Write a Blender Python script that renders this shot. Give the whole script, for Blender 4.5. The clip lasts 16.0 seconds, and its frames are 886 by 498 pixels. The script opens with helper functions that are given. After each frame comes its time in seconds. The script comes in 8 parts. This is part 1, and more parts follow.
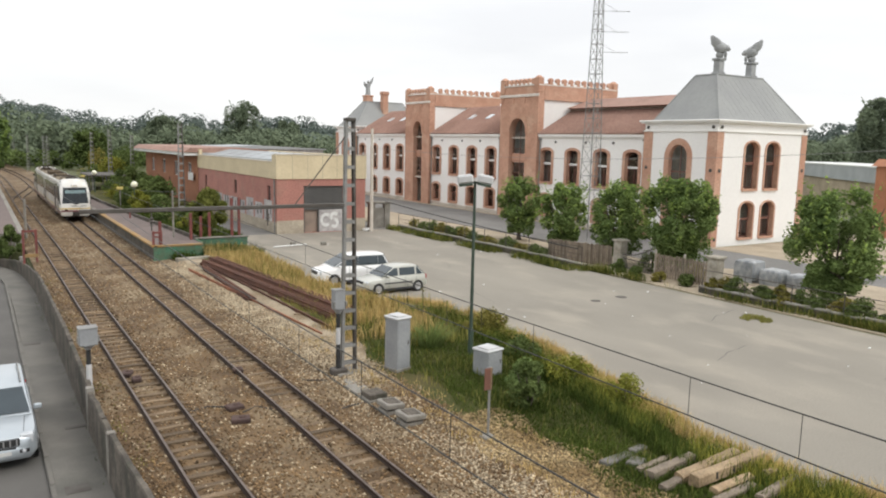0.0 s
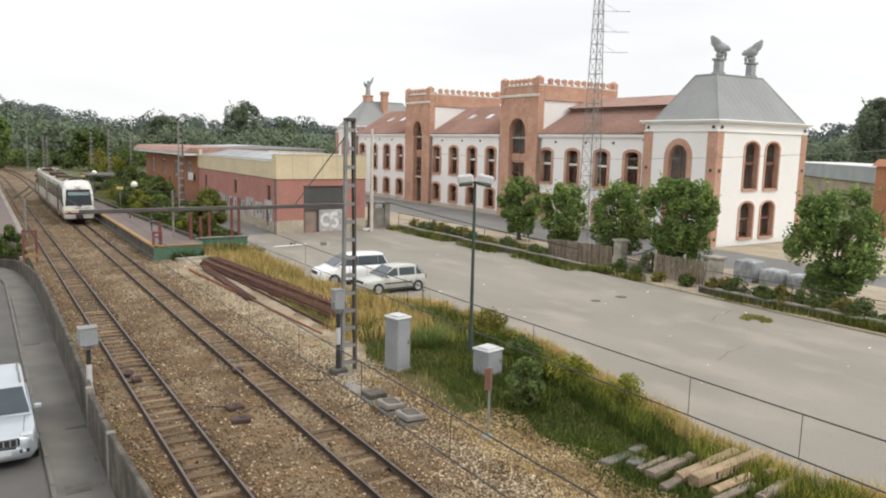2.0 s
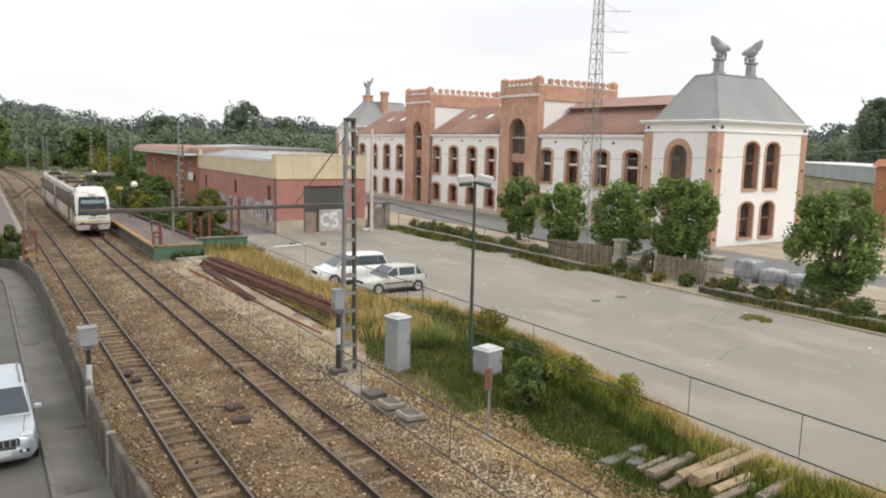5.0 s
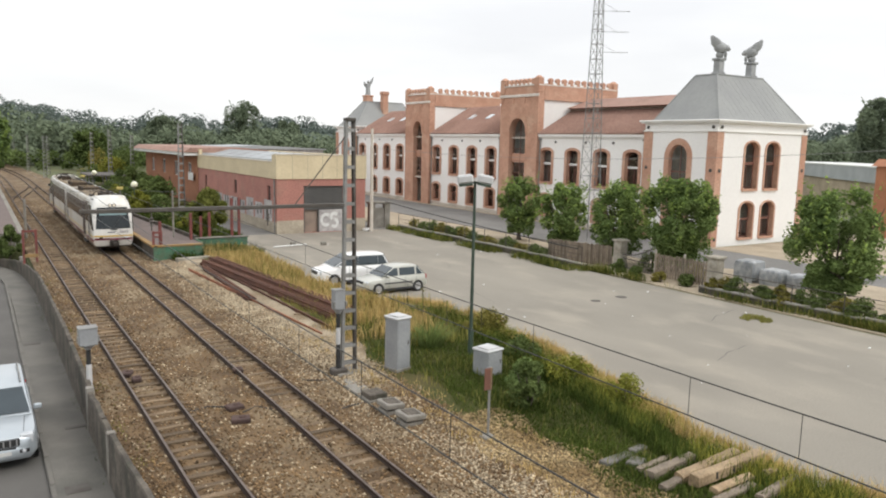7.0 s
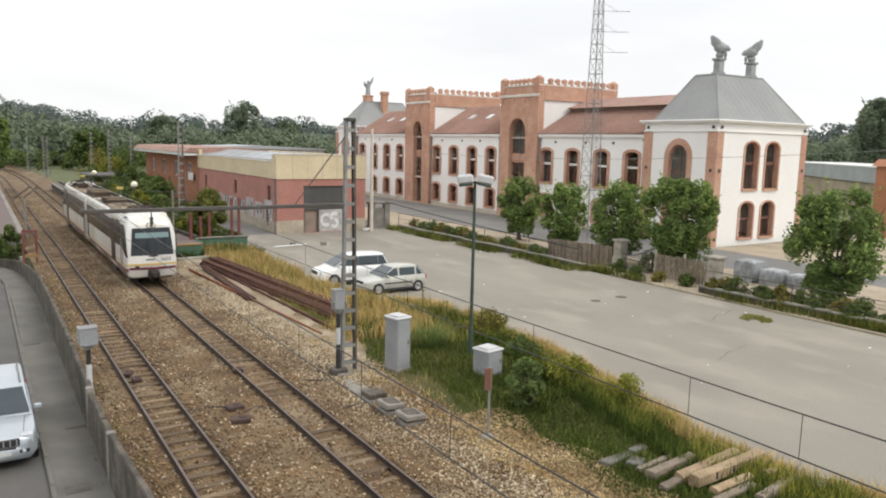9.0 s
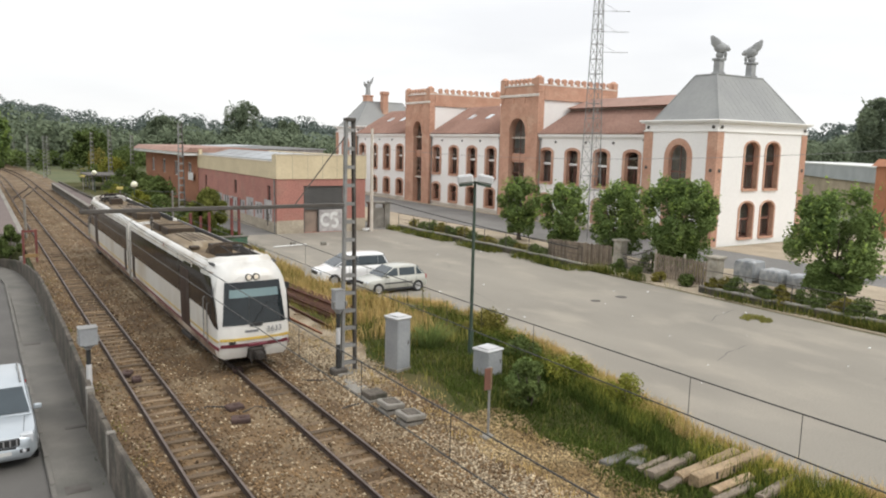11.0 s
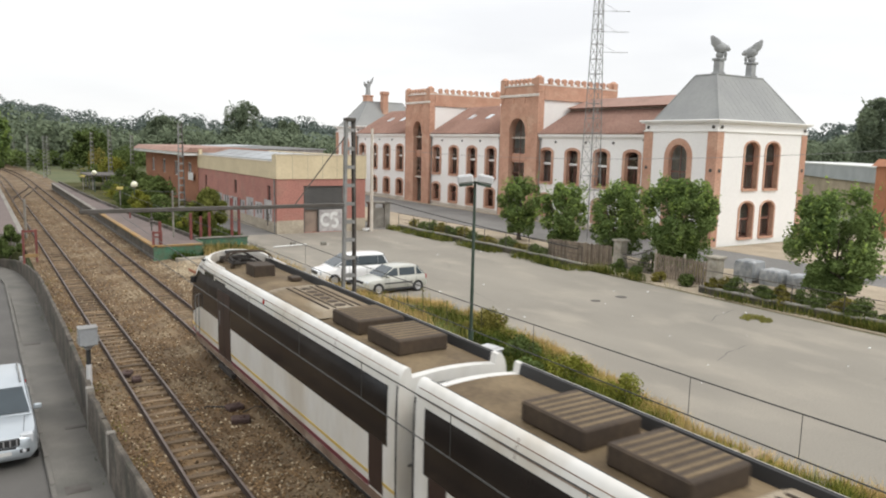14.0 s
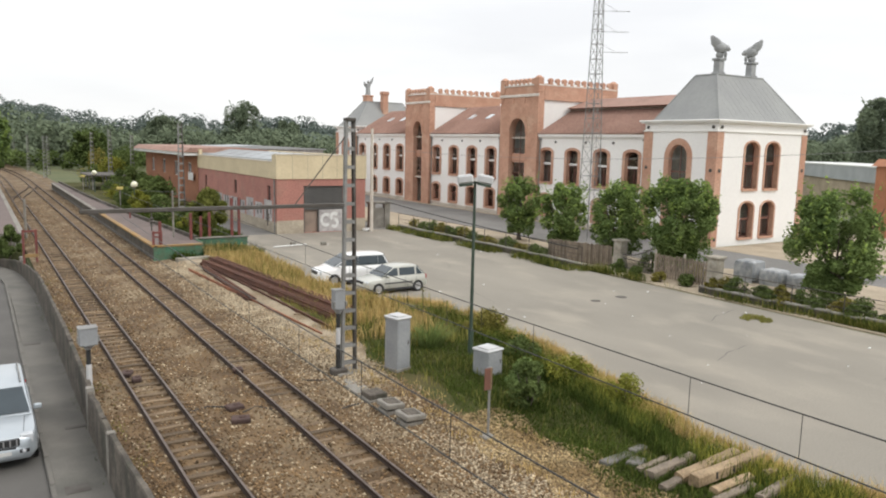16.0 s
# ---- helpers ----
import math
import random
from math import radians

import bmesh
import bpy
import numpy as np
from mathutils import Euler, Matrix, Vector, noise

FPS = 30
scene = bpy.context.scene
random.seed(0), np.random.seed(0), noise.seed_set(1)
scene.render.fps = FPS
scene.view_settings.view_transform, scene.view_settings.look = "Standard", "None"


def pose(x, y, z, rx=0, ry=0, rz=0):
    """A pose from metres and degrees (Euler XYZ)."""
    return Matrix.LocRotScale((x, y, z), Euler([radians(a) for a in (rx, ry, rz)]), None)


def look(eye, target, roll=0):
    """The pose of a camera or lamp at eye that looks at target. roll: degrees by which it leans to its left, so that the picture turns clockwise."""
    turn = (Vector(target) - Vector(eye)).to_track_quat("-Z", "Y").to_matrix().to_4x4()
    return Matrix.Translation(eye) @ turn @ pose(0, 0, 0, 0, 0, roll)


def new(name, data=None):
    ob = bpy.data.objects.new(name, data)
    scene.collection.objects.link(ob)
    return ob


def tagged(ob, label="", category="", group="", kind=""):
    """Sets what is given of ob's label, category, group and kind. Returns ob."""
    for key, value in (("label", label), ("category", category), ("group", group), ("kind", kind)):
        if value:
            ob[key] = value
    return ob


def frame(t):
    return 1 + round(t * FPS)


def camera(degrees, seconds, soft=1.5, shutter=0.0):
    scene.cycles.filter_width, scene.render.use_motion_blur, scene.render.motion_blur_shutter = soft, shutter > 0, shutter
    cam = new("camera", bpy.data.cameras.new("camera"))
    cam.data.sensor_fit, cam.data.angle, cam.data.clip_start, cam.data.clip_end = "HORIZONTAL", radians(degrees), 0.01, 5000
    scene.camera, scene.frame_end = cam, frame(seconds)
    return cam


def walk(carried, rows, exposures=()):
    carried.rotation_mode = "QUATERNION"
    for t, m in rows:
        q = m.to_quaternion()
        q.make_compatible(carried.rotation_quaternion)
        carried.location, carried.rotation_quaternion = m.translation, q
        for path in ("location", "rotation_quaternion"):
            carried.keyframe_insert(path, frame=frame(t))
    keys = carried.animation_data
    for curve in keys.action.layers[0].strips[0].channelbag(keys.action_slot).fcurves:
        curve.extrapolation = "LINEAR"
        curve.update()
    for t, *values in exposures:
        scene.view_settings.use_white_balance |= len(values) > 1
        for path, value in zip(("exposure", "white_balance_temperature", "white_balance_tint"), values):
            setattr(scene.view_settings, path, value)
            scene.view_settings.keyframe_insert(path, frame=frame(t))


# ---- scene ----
cam = camera(62.2, 16.0, 2.0, 0.22)
VIEW = look((0.0, 0.0, 8.09), (10.6786, 16.6715, 5.2567), 1.33)
walk(cam, [(0.0, VIEW), (16.0, VIEW)], [(0.0, 0.0), (16.0, 0.0)])

# ---- light: a bright overcast sky and a weak, very soft sun ----
world = bpy.data.worlds.new("overcast_sky")
scene.world = world
world.use_nodes = True
wn, wl = world.node_tree.nodes, world.node_tree.links
wn.clear()
sky = wn.new("ShaderNodeTexSky")
sky.sky_type, sky.sun_disc = "NISHITA", False
sky.sun_elevation, sky.sun_rotation = radians(50), radians(148)
sky_tone = wn.new("ShaderNodeVectorMath")
sky_tone.operation = "SCALE"
sky_tone.inputs["Scale"].default_value = 0.1
wl.new(sky.outputs[0], sky_tone.inputs[0])
w_pos = wn.new("ShaderNodeTexCoord")
w_map = wn.new("ShaderNodeMapping")
w_map.inputs["Scale"].default_value = (1.0, 1.0, 4.5)
w_noise = wn.new("ShaderNodeTexNoise")
w_noise.inputs["Scale"].default_value, w_noise.inputs["Detail"].default_value = 2.2, 5.0
w_ramp = wn.new("ShaderNodeValToRGB")
w_ramp.color_ramp.elements[0].position, w_ramp.color_ramp.elements[1].position = 0.3, 0.62
w_ramp.color_ramp.elements[0].color = (0.925, 0.93, 0.945, 1)
w_ramp.color_ramp.elements[1].color = (1.07, 1.07, 1.065, 1)
wl.new(w_pos.outputs["Generated"], w_map.inputs[0])
wl.new(w_map.outputs[0], w_noise.inputs["Vector"])
wl.new(w_noise.outputs[0], w_ramp.inputs[0])
w_mix = wn.new("ShaderNodeMix")
w_mix.data_type = "RGBA"
w_mix.inputs[0].default_value = 0.9
wl.new(sky_tone.outputs[0], w_mix.inputs[6])
wl.new(w_ramp.outputs[0], w_mix.inputs[7])
w_back = wn.new("ShaderNodeBackground")
w_back.inputs["Strength"].default_value = 1.15
w_axes, w_rise, w_dome = wn.new("ShaderNodeSeparateXYZ"), wn.new("ShaderNodeMapRange"), wn.new("ShaderNodeVectorMath")
wl.new(w_pos.outputs["Generated"], w_axes.inputs[0])
wl.new(w_axes.outputs["Z"], w_rise.inputs[0])
for i, v in enumerate((0.12, 0.75, 0.92, 1.3)):
    w_rise.inputs[i + 1].default_value = v
w_dome.operation = "SCALE"
wl.new(w_mix.outputs[2], w_dome.inputs[0])
wl.new(w_rise.outputs[0], w_dome.inputs["Scale"])
wl.new(w_dome.outputs[0], w_back.inputs["Color"])
w_out = wn.new("ShaderNodeOutputWorld")
wl.new(w_back.outputs[0], w_out.inputs[0])

sun = new("sun", bpy.data.lights.new("sun", "SUN"))
sun.data.energy, sun.data.angle, sun.data.color = 1.4, radians(22), (1.0, 0.96, 0.9)
sun.matrix_world = look((26, -42, 60), (0, 0, 0))


# ---- materials ----
def surface(name, base, other=None, big=0.5, rough=0.8, metal=0.0, fine=0.0, fine_scale=30.0, bump=0.0, bump_scale=40.0,
            island=0.0, piece=0.0, spec=0.5, stretch=(1, 1, 1), third=None, third_scale=0.12, coat=0.0):
    """A node material: base and other mixed by large noise, fine grain, relief and variation from piece to piece."""
    m = bpy.data.materials.new(name)
    m.use_nodes = True
    n, l = m.node_tree.nodes, m.node_tree.links
    b = n["Principled BSDF"]
    b.inputs["Roughness"].default_value, b.inputs["Metallic"].default_value = rough, metal
    b.inputs["Specular IOR Level"].default_value = spec
    b.inputs["Coat Weight"].default_value = coat
    tc, mp = n.new("ShaderNodeTexCoord"), n.new("ShaderNodeMapping")
    mp.inputs["Scale"].default_value = stretch
    l.new(tc.outputs["Object"], mp.inputs[0])
    if piece:
        oi = n.new("ShaderNodeObjectInfo")
        sc = n.new("ShaderNodeMath")
        sc.operation = "MULTIPLY"
        sc.inputs[1].default_value = 50.0
        l.new(oi.outputs["Random"], sc.inputs[0])
        l.new(sc.outputs[0], mp.inputs["Location"])

    def noise_at(scale, detail=4.0, lo=0.35, hi=0.65):
        t, r = n.new("ShaderNodeTexNoise"), n.new("ShaderNodeMapRange")
        t.inputs["Scale"].default_value, t.inputs["Detail"].default_value = scale, detail
        r.inputs[1].default_value, r.inputs[2].default_value = lo, hi
        l.new(mp.outputs[0], t.inputs["Vector"])
        l.new(t.outputs[0], r.inputs[0])
        return r.outputs[0]

    def blend(fac, a, c):
        x = n.new("ShaderNodeMix")
        x.data_type = "RGBA"
        l.new(fac, x.inputs[0])
        if isinstance(a, tuple):
            x.inputs[6].default_value = (*a, 1)
        else:
            l.new(a, x.inputs[6])
        x.inputs[7].default_value = (*c, 1)
        return x.outputs[2]

    col = blend(noise_at(big), base, other or tuple(0.82 * c for c in base))
    if third:
        col = blend(noise_at(third_scale, 5.0, 0.5, 0.68), col, third)

    def value(fac, col, amount):
        h, r = n.new("ShaderNodeHueSaturation"), n.new("ShaderNodeMapRange")
        r.inputs[3].default_value, r.inputs[4].default_value = 1 - amount, 1 + amount
        l.new(fac, r.inputs[0])
        l.new(r.outputs[0], h.inputs["Value"])
        l.new(col, h.inputs["Color"])
        return h.outputs[0]

    if fine:
        col = value(noise_at(fine_scale, 2.0, 0.25, 0.75), col, fine)
    if island:
        g = n.new("ShaderNodeNewGeometry")
        col = value(g.outputs["Random Per Island"], col, island)
    if piece:
        col = value(oi.outputs["Random"], col, piece)
    l.new(col, b.inputs["Base Color"])
    if bump:
        bp = n.new("ShaderNodeBump")
        bp.inputs["Strength"].default_value, bp.inputs["Distance"].default_value = bump, 0.02
        l.new(noise_at(bump_scale, 3.0, 0.0, 1.0), bp.inputs["Height"])
        l.new(bp.outputs[0], b.inputs["Normal"])
    return m


def leaf_surface(name, base, other, island=0.45):
    """Leaves and blades: a little light passes through them."""
    m = surface(name, base, other, 0.35, 0.85, island=island, spec=0.06)
    n, l = m.node_tree.nodes, m.node_tree.links
    b = n["Principled BSDF"]
    t, x = n.new("ShaderNodeBsdfTranslucent"), n.new("ShaderNodeMixShader")
    l.new(b.inputs["Base Color"].links[0].from_socket, t.inputs[0])
    x.inputs[0].default_value = 0.25
    l.new(b.outputs[0], x.inputs[1])
    l.new(t.outputs[0], x.inputs[2])
    l.new(x.outputs[0], n["Material Output"].inputs[0])
    return m


ASPHALT = surface("old_asphalt", (0.268, 0.244, 0.203), (0.222, 0.203, 0.17), 0.2, 0.9, fine=0.16, fine_scale=33, bump=0.35, bump_scale=70,
                  third=(0.3, 0.27, 0.221), third_scale=0.5, stretch=(1.0, 0.5, 1))
TARMAC = surface("dark_asphalt", (0.118, 0.112, 0.103), (0.092, 0.087, 0.08), 0.4, 0.9, fine=0.2, fine_scale=40, bump=0.3, bump_scale=90)
STREET = surface("grey_street_asphalt", (0.19, 0.183, 0.172), (0.155, 0.15, 0.14), 0.3, 0.9, fine=0.15, fine_scale=30, bump=0.3, bump_scale=60)
SLAB = surface("pavement_concrete", (0.16, 0.15, 0.132), (0.118, 0.112, 0.1), 0.7, 0.9, fine=0.2, fine_scale=30, bump=0.3, bump_scale=50, third=(0.1, 0.097, 0.085), third_scale=0.5)
CONCRETE = surface("grey_concrete", (0.27, 0.255, 0.225), (0.17, 0.155, 0.13), 1.3, 0.92, fine=0.2, fine_scale=25, bump=0.5, bump_scale=30)
WALLSTONE = surface("weathered_wall", (0.125, 0.107, 0.086), (0.062, 0.053, 0.043), 1.4, 0.95, fine=0.35, fine_scale=9, bump=1.0, bump_scale=12, third=(0.045, 0.045, 0.032), third_scale=0.9)
BALLAST = surface("ballast_bed", (0.16, 0.102, 0.05), (0.088, 0.054, 0.026), 0.8, 0.95, fine=0.5, fine_scale=16, bump=1.0, bump_scale=14,
                  third=(0.25, 0.19, 0.115), third_scale=0.35)
STONES = surface("ballast_stone", (0.225, 0.142, 0.068), (0.12, 0.074, 0.037), 0.7, 0.9, island=0.55, fine=0.2)
STONES_BUFF = surface("buff_stone", (0.36, 0.27, 0.14), (0.2, 0.135, 0.06), 0.9, 0.9, island=0.6, fine=0.2)
STONES_PALE = surface("pale_ballast_stone", (0.45, 0.375, 0.26), (0.29, 0.225, 0.145), 0.8, 0.9, island=0.55, fine=0.2)
VERGE = surface("grassy_earth", (0.06, 0.066, 0.022), (0.1, 0.085, 0.038), 0.6, 0.95, fine=0.35, fine_scale=25, bump=0.8, bump_scale=20, third=(0.05, 0.06, 0.018), third_scale=0.3, spec=0.1)
MEADOW = surface("far_meadow", (0.075, 0.095, 0.035), (0.12, 0.12, 0.05), 0.06, 0.95, fine=0.3, fine_scale=3, bump=0.5, bump_scale=2)
SAND = surface("sand", (0.4, 0.33, 0.24), (0.3, 0.25, 0.18), 0.5, 0.95, fine=0.2, fine_scale=12, bump=0.5, bump_scale=9)
GRAVEL = surface("whitish_gravel", (0.36, 0.3, 0.215), (0.23, 0.18, 0.115), 0.7, 0.95, fine=0.45, fine_scale=16, bump=1.0, bump_scale=15, third=(0.17, 0.12, 0.065), third_scale=0.5)
OCHRE = surface("ochre_stony_ground", (0.19, 0.122, 0.052), (0.115, 0.075, 0.034), 1.4, 0.95, fine=0.55, fine_scale=16, bump=1.0, bump_scale=15, third=(0.25, 0.17, 0.08), third_scale=0.9)
SLEEPER = surface("old_sleeper", (0.21, 0.15, 0.092), (0.12, 0.083, 0.05), 2.0, 0.9, fine=0.3, fine_scale=18, bump=0.6, bump_scale=25, piece=0.4, stretch=(1, 6, 1))
RAIL = surface("rusty_rail", (0.045, 0.026, 0.017), (0.028, 0.017, 0.012), 2.0, 0.85, 0.0, fine=0.25, fine_scale=25)
RAIL_TOP = surface("worn_rail_head", (0.17, 0.135, 0.115), (0.11, 0.085, 0.07), 1.5, 0.5, 0.2, spec=0.3)
RUST = surface("rusty_steel", (0.14, 0.06, 0.035), (0.09, 0.04, 0.026), 1.2, 0.85, 0.1, fine=0.35, fine_scale=20, bump=0.4, piece=0.3)
RUST_DARK = surface("dark_rust", (0.085, 0.05, 0.04), (0.05, 0.03, 0.026), 1.2, 0.85, fine=0.3, fine_scale=14, bump=0.5)
RUST_ORANGE = surface("orange_rust", (0.27, 0.115, 0.06), (0.17, 0.07, 0.04), 1.2, 0.85, fine=0.3, fine_scale=20, piece=0.2)
STEEL = surface("galvanised_steel", (0.3, 0.3, 0.29), (0.2, 0.195, 0.185), 1.5, 0.6, 0.25, fine=0.15)
STEEL_DARK = surface("dark_weathered_steel", (0.11, 0.1, 0.09), (0.07, 0.06, 0.05), 2.0, 0.7, 0.2, fine=0.2)
GREEN_STEEL = surface("dark_green_steel", (0.055, 0.085, 0.06), (0.04, 0.06, 0.045), 1.5, 0.6, 0.1, fine=0.2)
GREEN_PAINT = surface("flaking_green_paint", (0.06, 0.17, 0.105), (0.09, 0.13, 0.08), 2.5, 0.8, fine=0.3, fine_scale=9)
MAROON = surface("maroon_paint", (0.2, 0.055, 0.045), (0.14, 0.045, 0.04), 2.0, 0.6, fine=0.2)
CABINET = surface("grey_cabinet_paint", (0.31, 0.32, 0.325), (0.25, 0.26, 0.27), 1.1, 0.55, fine=0.08, fine_scale=12)
CABINET_TOP = surface("pale_cabinet_lid", (0.56, 0.56, 0.56), (0.46, 0.46, 0.46), 2.0, 0.6)
WIRE = surface("copper_wire", (0.06, 0.06, 0.055), (0.04, 0.04, 0.038), 1.0, 0.5, 0.5)
PLASTER = surface("white_render", (0.86, 0.845, 0.815), (0.83, 0.81, 0.78), 0.25, 0.85, fine=0.03, fine_scale=6, bump=0.1, bump_scale=30)
# red brick lifted and paled: the haze over the factory is in its colour
BRICK_RED = surface("old_red_brick", (0.54, 0.315, 0.222), (0.45, 0.25, 0.172), 0.6, 0.9, fine=0.2, fine_scale=7, bump=0.5, bump_scale=12, third=(0.56, 0.355, 0.255), third_scale=0.5)
BRICK_SHED = surface("shed_brick", (0.42, 0.195, 0.155), (0.36, 0.165, 0.135), 0.7, 0.9, fine=0.18, fine_scale=7, bump=0.4, bump_scale=14, third=(0.36, 0.19, 0.15), third_scale=0.5)
BRICK_ORANGE = surface("orange_brick", (0.4, 0.18, 0.1), (0.32, 0.145, 0.082), 0.5, 0.9, fine=0.15, fine_scale=8)
STRING = surface("pale_stone_band", (0.62, 0.57, 0.5), (0.5, 0.44, 0.37), 0.8, 0.85, fine=0.1)
PALE_BAND = surface("whitewashed_band", (0.74, 0.69, 0.63), (0.6, 0.54, 0.48), 0.8, 0.85, fine=0.1)
# tile colour is raised and desaturated to carry the haze
TILE = surface("clay_roof_tiles", (0.345, 0.213, 0.168), (0.3, 0.182, 0.142), 0.35, 0.85, fine=0.16, fine_scale=3.2, bump=0.5, bump_scale=6, third=(0.26, 0.158, 0.123), third_scale=0.25)
SLATE = surface("grey_zinc_roof", (0.27, 0.275, 0.265), (0.235, 0.24, 0.235), 0.35, 0.6, 0.1, fine=0.06, fine_scale=4)
BEIGE = surface("beige_fascia", (0.64, 0.54, 0.36), (0.58, 0.485, 0.32), 0.5, 0.8, fine=0.06, fine_scale=5)
SHUTTER = surface("grey_shutter", (0.12, 0.115, 0.11), (0.09, 0.088, 0.085), 1.2, 0.6, 0.3, fine=0.15)
POSTER = surface("pale_painted_panel", (0.5, 0.475, 0.46), (0.36, 0.34, 0.335), 0.9, 0.8, fine=0.25, fine_scale=3)
PLINTH = surface("stained_pale_plaster", (0.46, 0.4, 0.31), (0.36, 0.31, 0.24), 0.8, 0.9, fine=0.15, fine_scale=6, bump=0.3)
GRAFFITI = surface("white_spray_paint", (0.7, 0.7, 0.68), (0.6, 0.6, 0.58), 2.0, 0.7)
INK = surface("black_paint", (0.03, 0.03, 0.03), (0.022, 0.022, 0.022), 2.0, 0.6)
FRAME_BROWN = surface("brown_window_frame", (0.2, 0.09, 0.065), (0.15, 0.07, 0.05), 2.0, 0.6)
FRAME_WHITE = surface("white_frame", (0.75, 0.75, 0.73), (0.68, 0.68, 0.66), 2.0, 0.6)
# brown that stands in for the dimness of rooms, recesses and openings
ROOM_SHADE = surface("dark_interior", (0.29, 0.22, 0.175), (0.2, 0.155, 0.125), 1.0, 0.9)
TILE_RED = surface("red_paving", (0.165, 0.125, 0.112), (0.12, 0.095, 0.086), 0.9, 0.9, fine=0.18, fine_scale=12, bump=0.3)
YELLOW = surface("yellow_edge_paint", (0.34, 0.2, 0.06), (0.24, 0.17, 0.09), 1.2, 0.8, fine=0.2)
BARK = surface("bark", (0.13, 0.105, 0.08), (0.08, 0.065, 0.05), 2.0, 0.95, fine=0.3, bump=0.8, bump_scale=20)
TIMBER = surface("pale_timber", (0.36, 0.265, 0.16), (0.24, 0.17, 0.1), 1.5, 0.85, fine=0.3, fine_scale=14, bump=0.5, bump_scale=20, piece=0.25)
TIMBER_GREY = surface("greyed_timber", (0.27, 0.22, 0.165), (0.18, 0.145, 0.11), 1.8, 0.9, fine=0.3, fine_scale=14, bump=0.5, piece=0.25)
STATUE = surface("grey_stone_figure", (0.36, 0.37, 0.37), (0.24, 0.245, 0.245), 1.2, 0.8, fine=0.2)
PLASTIC_WRAP = surface("grey_plastic_wrap", (0.42, 0.43, 0.435), (0.2, 0.22, 0.235), 2.5, 0.4, fine=0.25)
TRAIN_WHITE = surface("train_white_paint", (0.7, 0.69, 0.655), (0.62, 0.6, 0.55), 0.8, 0.32, fine=0.04, fine_scale=5, coat=0.25, third=(0.52, 0.47, 0.39), third_scale=0.5, stretch=(1, 1, 0.4))
TRAIN_BAND = surface("train_dark_glazing", (0.022, 0.018, 0.016), (0.015, 0.0125, 0.0115), 0.8, 0.13, spec=0.35)
TRAIN_SCREEN = surface("tinted_windscreen", (0.014, 0.02, 0.023), (0.008, 0.012, 0.014), 1.6, 0.06, spec=0.5)
TRAIN_DOOR = surface("train_brown_door", (0.05, 0.03, 0.025), (0.036, 0.023, 0.019), 1.0, 0.4, spec=0.3)
TRAIN_ROOF = surface("sooty_train_roof", (0.2, 0.145, 0.08), (0.115, 0.08, 0.043), 0.9, 0.85, fine=0.15, fine_scale=9)
TRAIN_TAN = surface("grey_tan_roof_unit", (0.215, 0.16, 0.095), (0.14, 0.1, 0.056), 1.1, 0.75, fine=0.12, fine_scale=6, third=(0.36, 0.31, 0.23), third_scale=0.45, stretch=(2.5, 0.5, 1))
TRAIN_UNIT = surface("brown_roof_unit", (0.065, 0.044, 0.026), (0.04, 0.027, 0.017), 1.0, 0.8, fine=0.2, fine_scale=9)
TRAIN_UNDER = surface("dirty_underframe", (0.035, 0.029, 0.024), (0.024, 0.02, 0.017), 1.5, 0.85)
TRAIN_SKIRT = surface("dusty_skirt", (0.25, 0.17, 0.12), (0.13, 0.085, 0.06), 0.9, 0.7, fine=0.15, third=(0.42, 0.34, 0.27), third_scale=0.6)
TRAIN_YELLOW = surface("yellow_stripe", (0.6, 0.41, 0.06), (0.48, 0.33, 0.08), 0.8, 0.4, third=(0.45, 0.34, 0.16), third_scale=0.5)
TRAIN_RED = surface("wine_red_stripe", (0.17, 0.022, 0.04), (0.13, 0.03, 0.04), 0.8, 0.45, third=(0.11, 0.06, 0.045), third_scale=0.5)
GASKET = surface("black_rubber", (0.025, 0.025, 0.025), (0.02, 0.02, 0.02), 1.0, 0.6)
BLIND = surface("teal_sun_blind", (0.2, 0.29, 0.3), (0.17, 0.25, 0.26), 1.0, 0.5)
GREYTEXT = surface("grey_lettering", (0.16, 0.16, 0.165), (0.14, 0.14, 0.145), 1.0, 0.5)
CAR_SILVER = surface("silver_car_paint", (0.43, 0.47, 0.5), (0.39, 0.43, 0.46), 0.6, 0.3, 0.35, coat=0.6)
CAR_WHITE = surface("white_car_paint", (0.8, 0.8, 0.79), (0.77, 0.77, 0.76), 0.6, 0.3, coat=0.6)
CAR_CREAM = surface("pale_silver_car_paint", (0.5, 0.5, 0.45), (0.46, 0.46, 0.41), 0.6, 0.32, 0.15, coat=0.5)
CAR_GLASS = surface("car_window", (0.04, 0.056, 0.066), (0.03, 0.042, 0.05), 1.0, 0.06, spec=0.6)
CAR_TRIM = surface("black_car_trim", (0.03, 0.03, 0.032), (0.025, 0.025, 0.026), 1.0, 0.5)
TYRE = surface("tyre_rubber", (0.025, 0.025, 0.026), (0.02, 0.02, 0.02), 3.0, 0.85)
ALLOY = surface("alloy_rim", (0.5, 0.5, 0.5), (0.42, 0.42, 0.42), 3.0, 0.35, 0.7)
LENS = surface("clear_lens", (0.6, 0.62, 0.64), (0.5, 0.52, 0.54), 3.0, 0.1, spec=0.8)
LENS_RED = surface("red_lens", (0.35, 0.03, 0.03), (0.3, 0.03, 0.03), 3.0, 0.2)
PLATE = surface("number_plate", (0.6, 0.6, 0.58), (0.55, 0.55, 0.53), 3.0, 0.5)
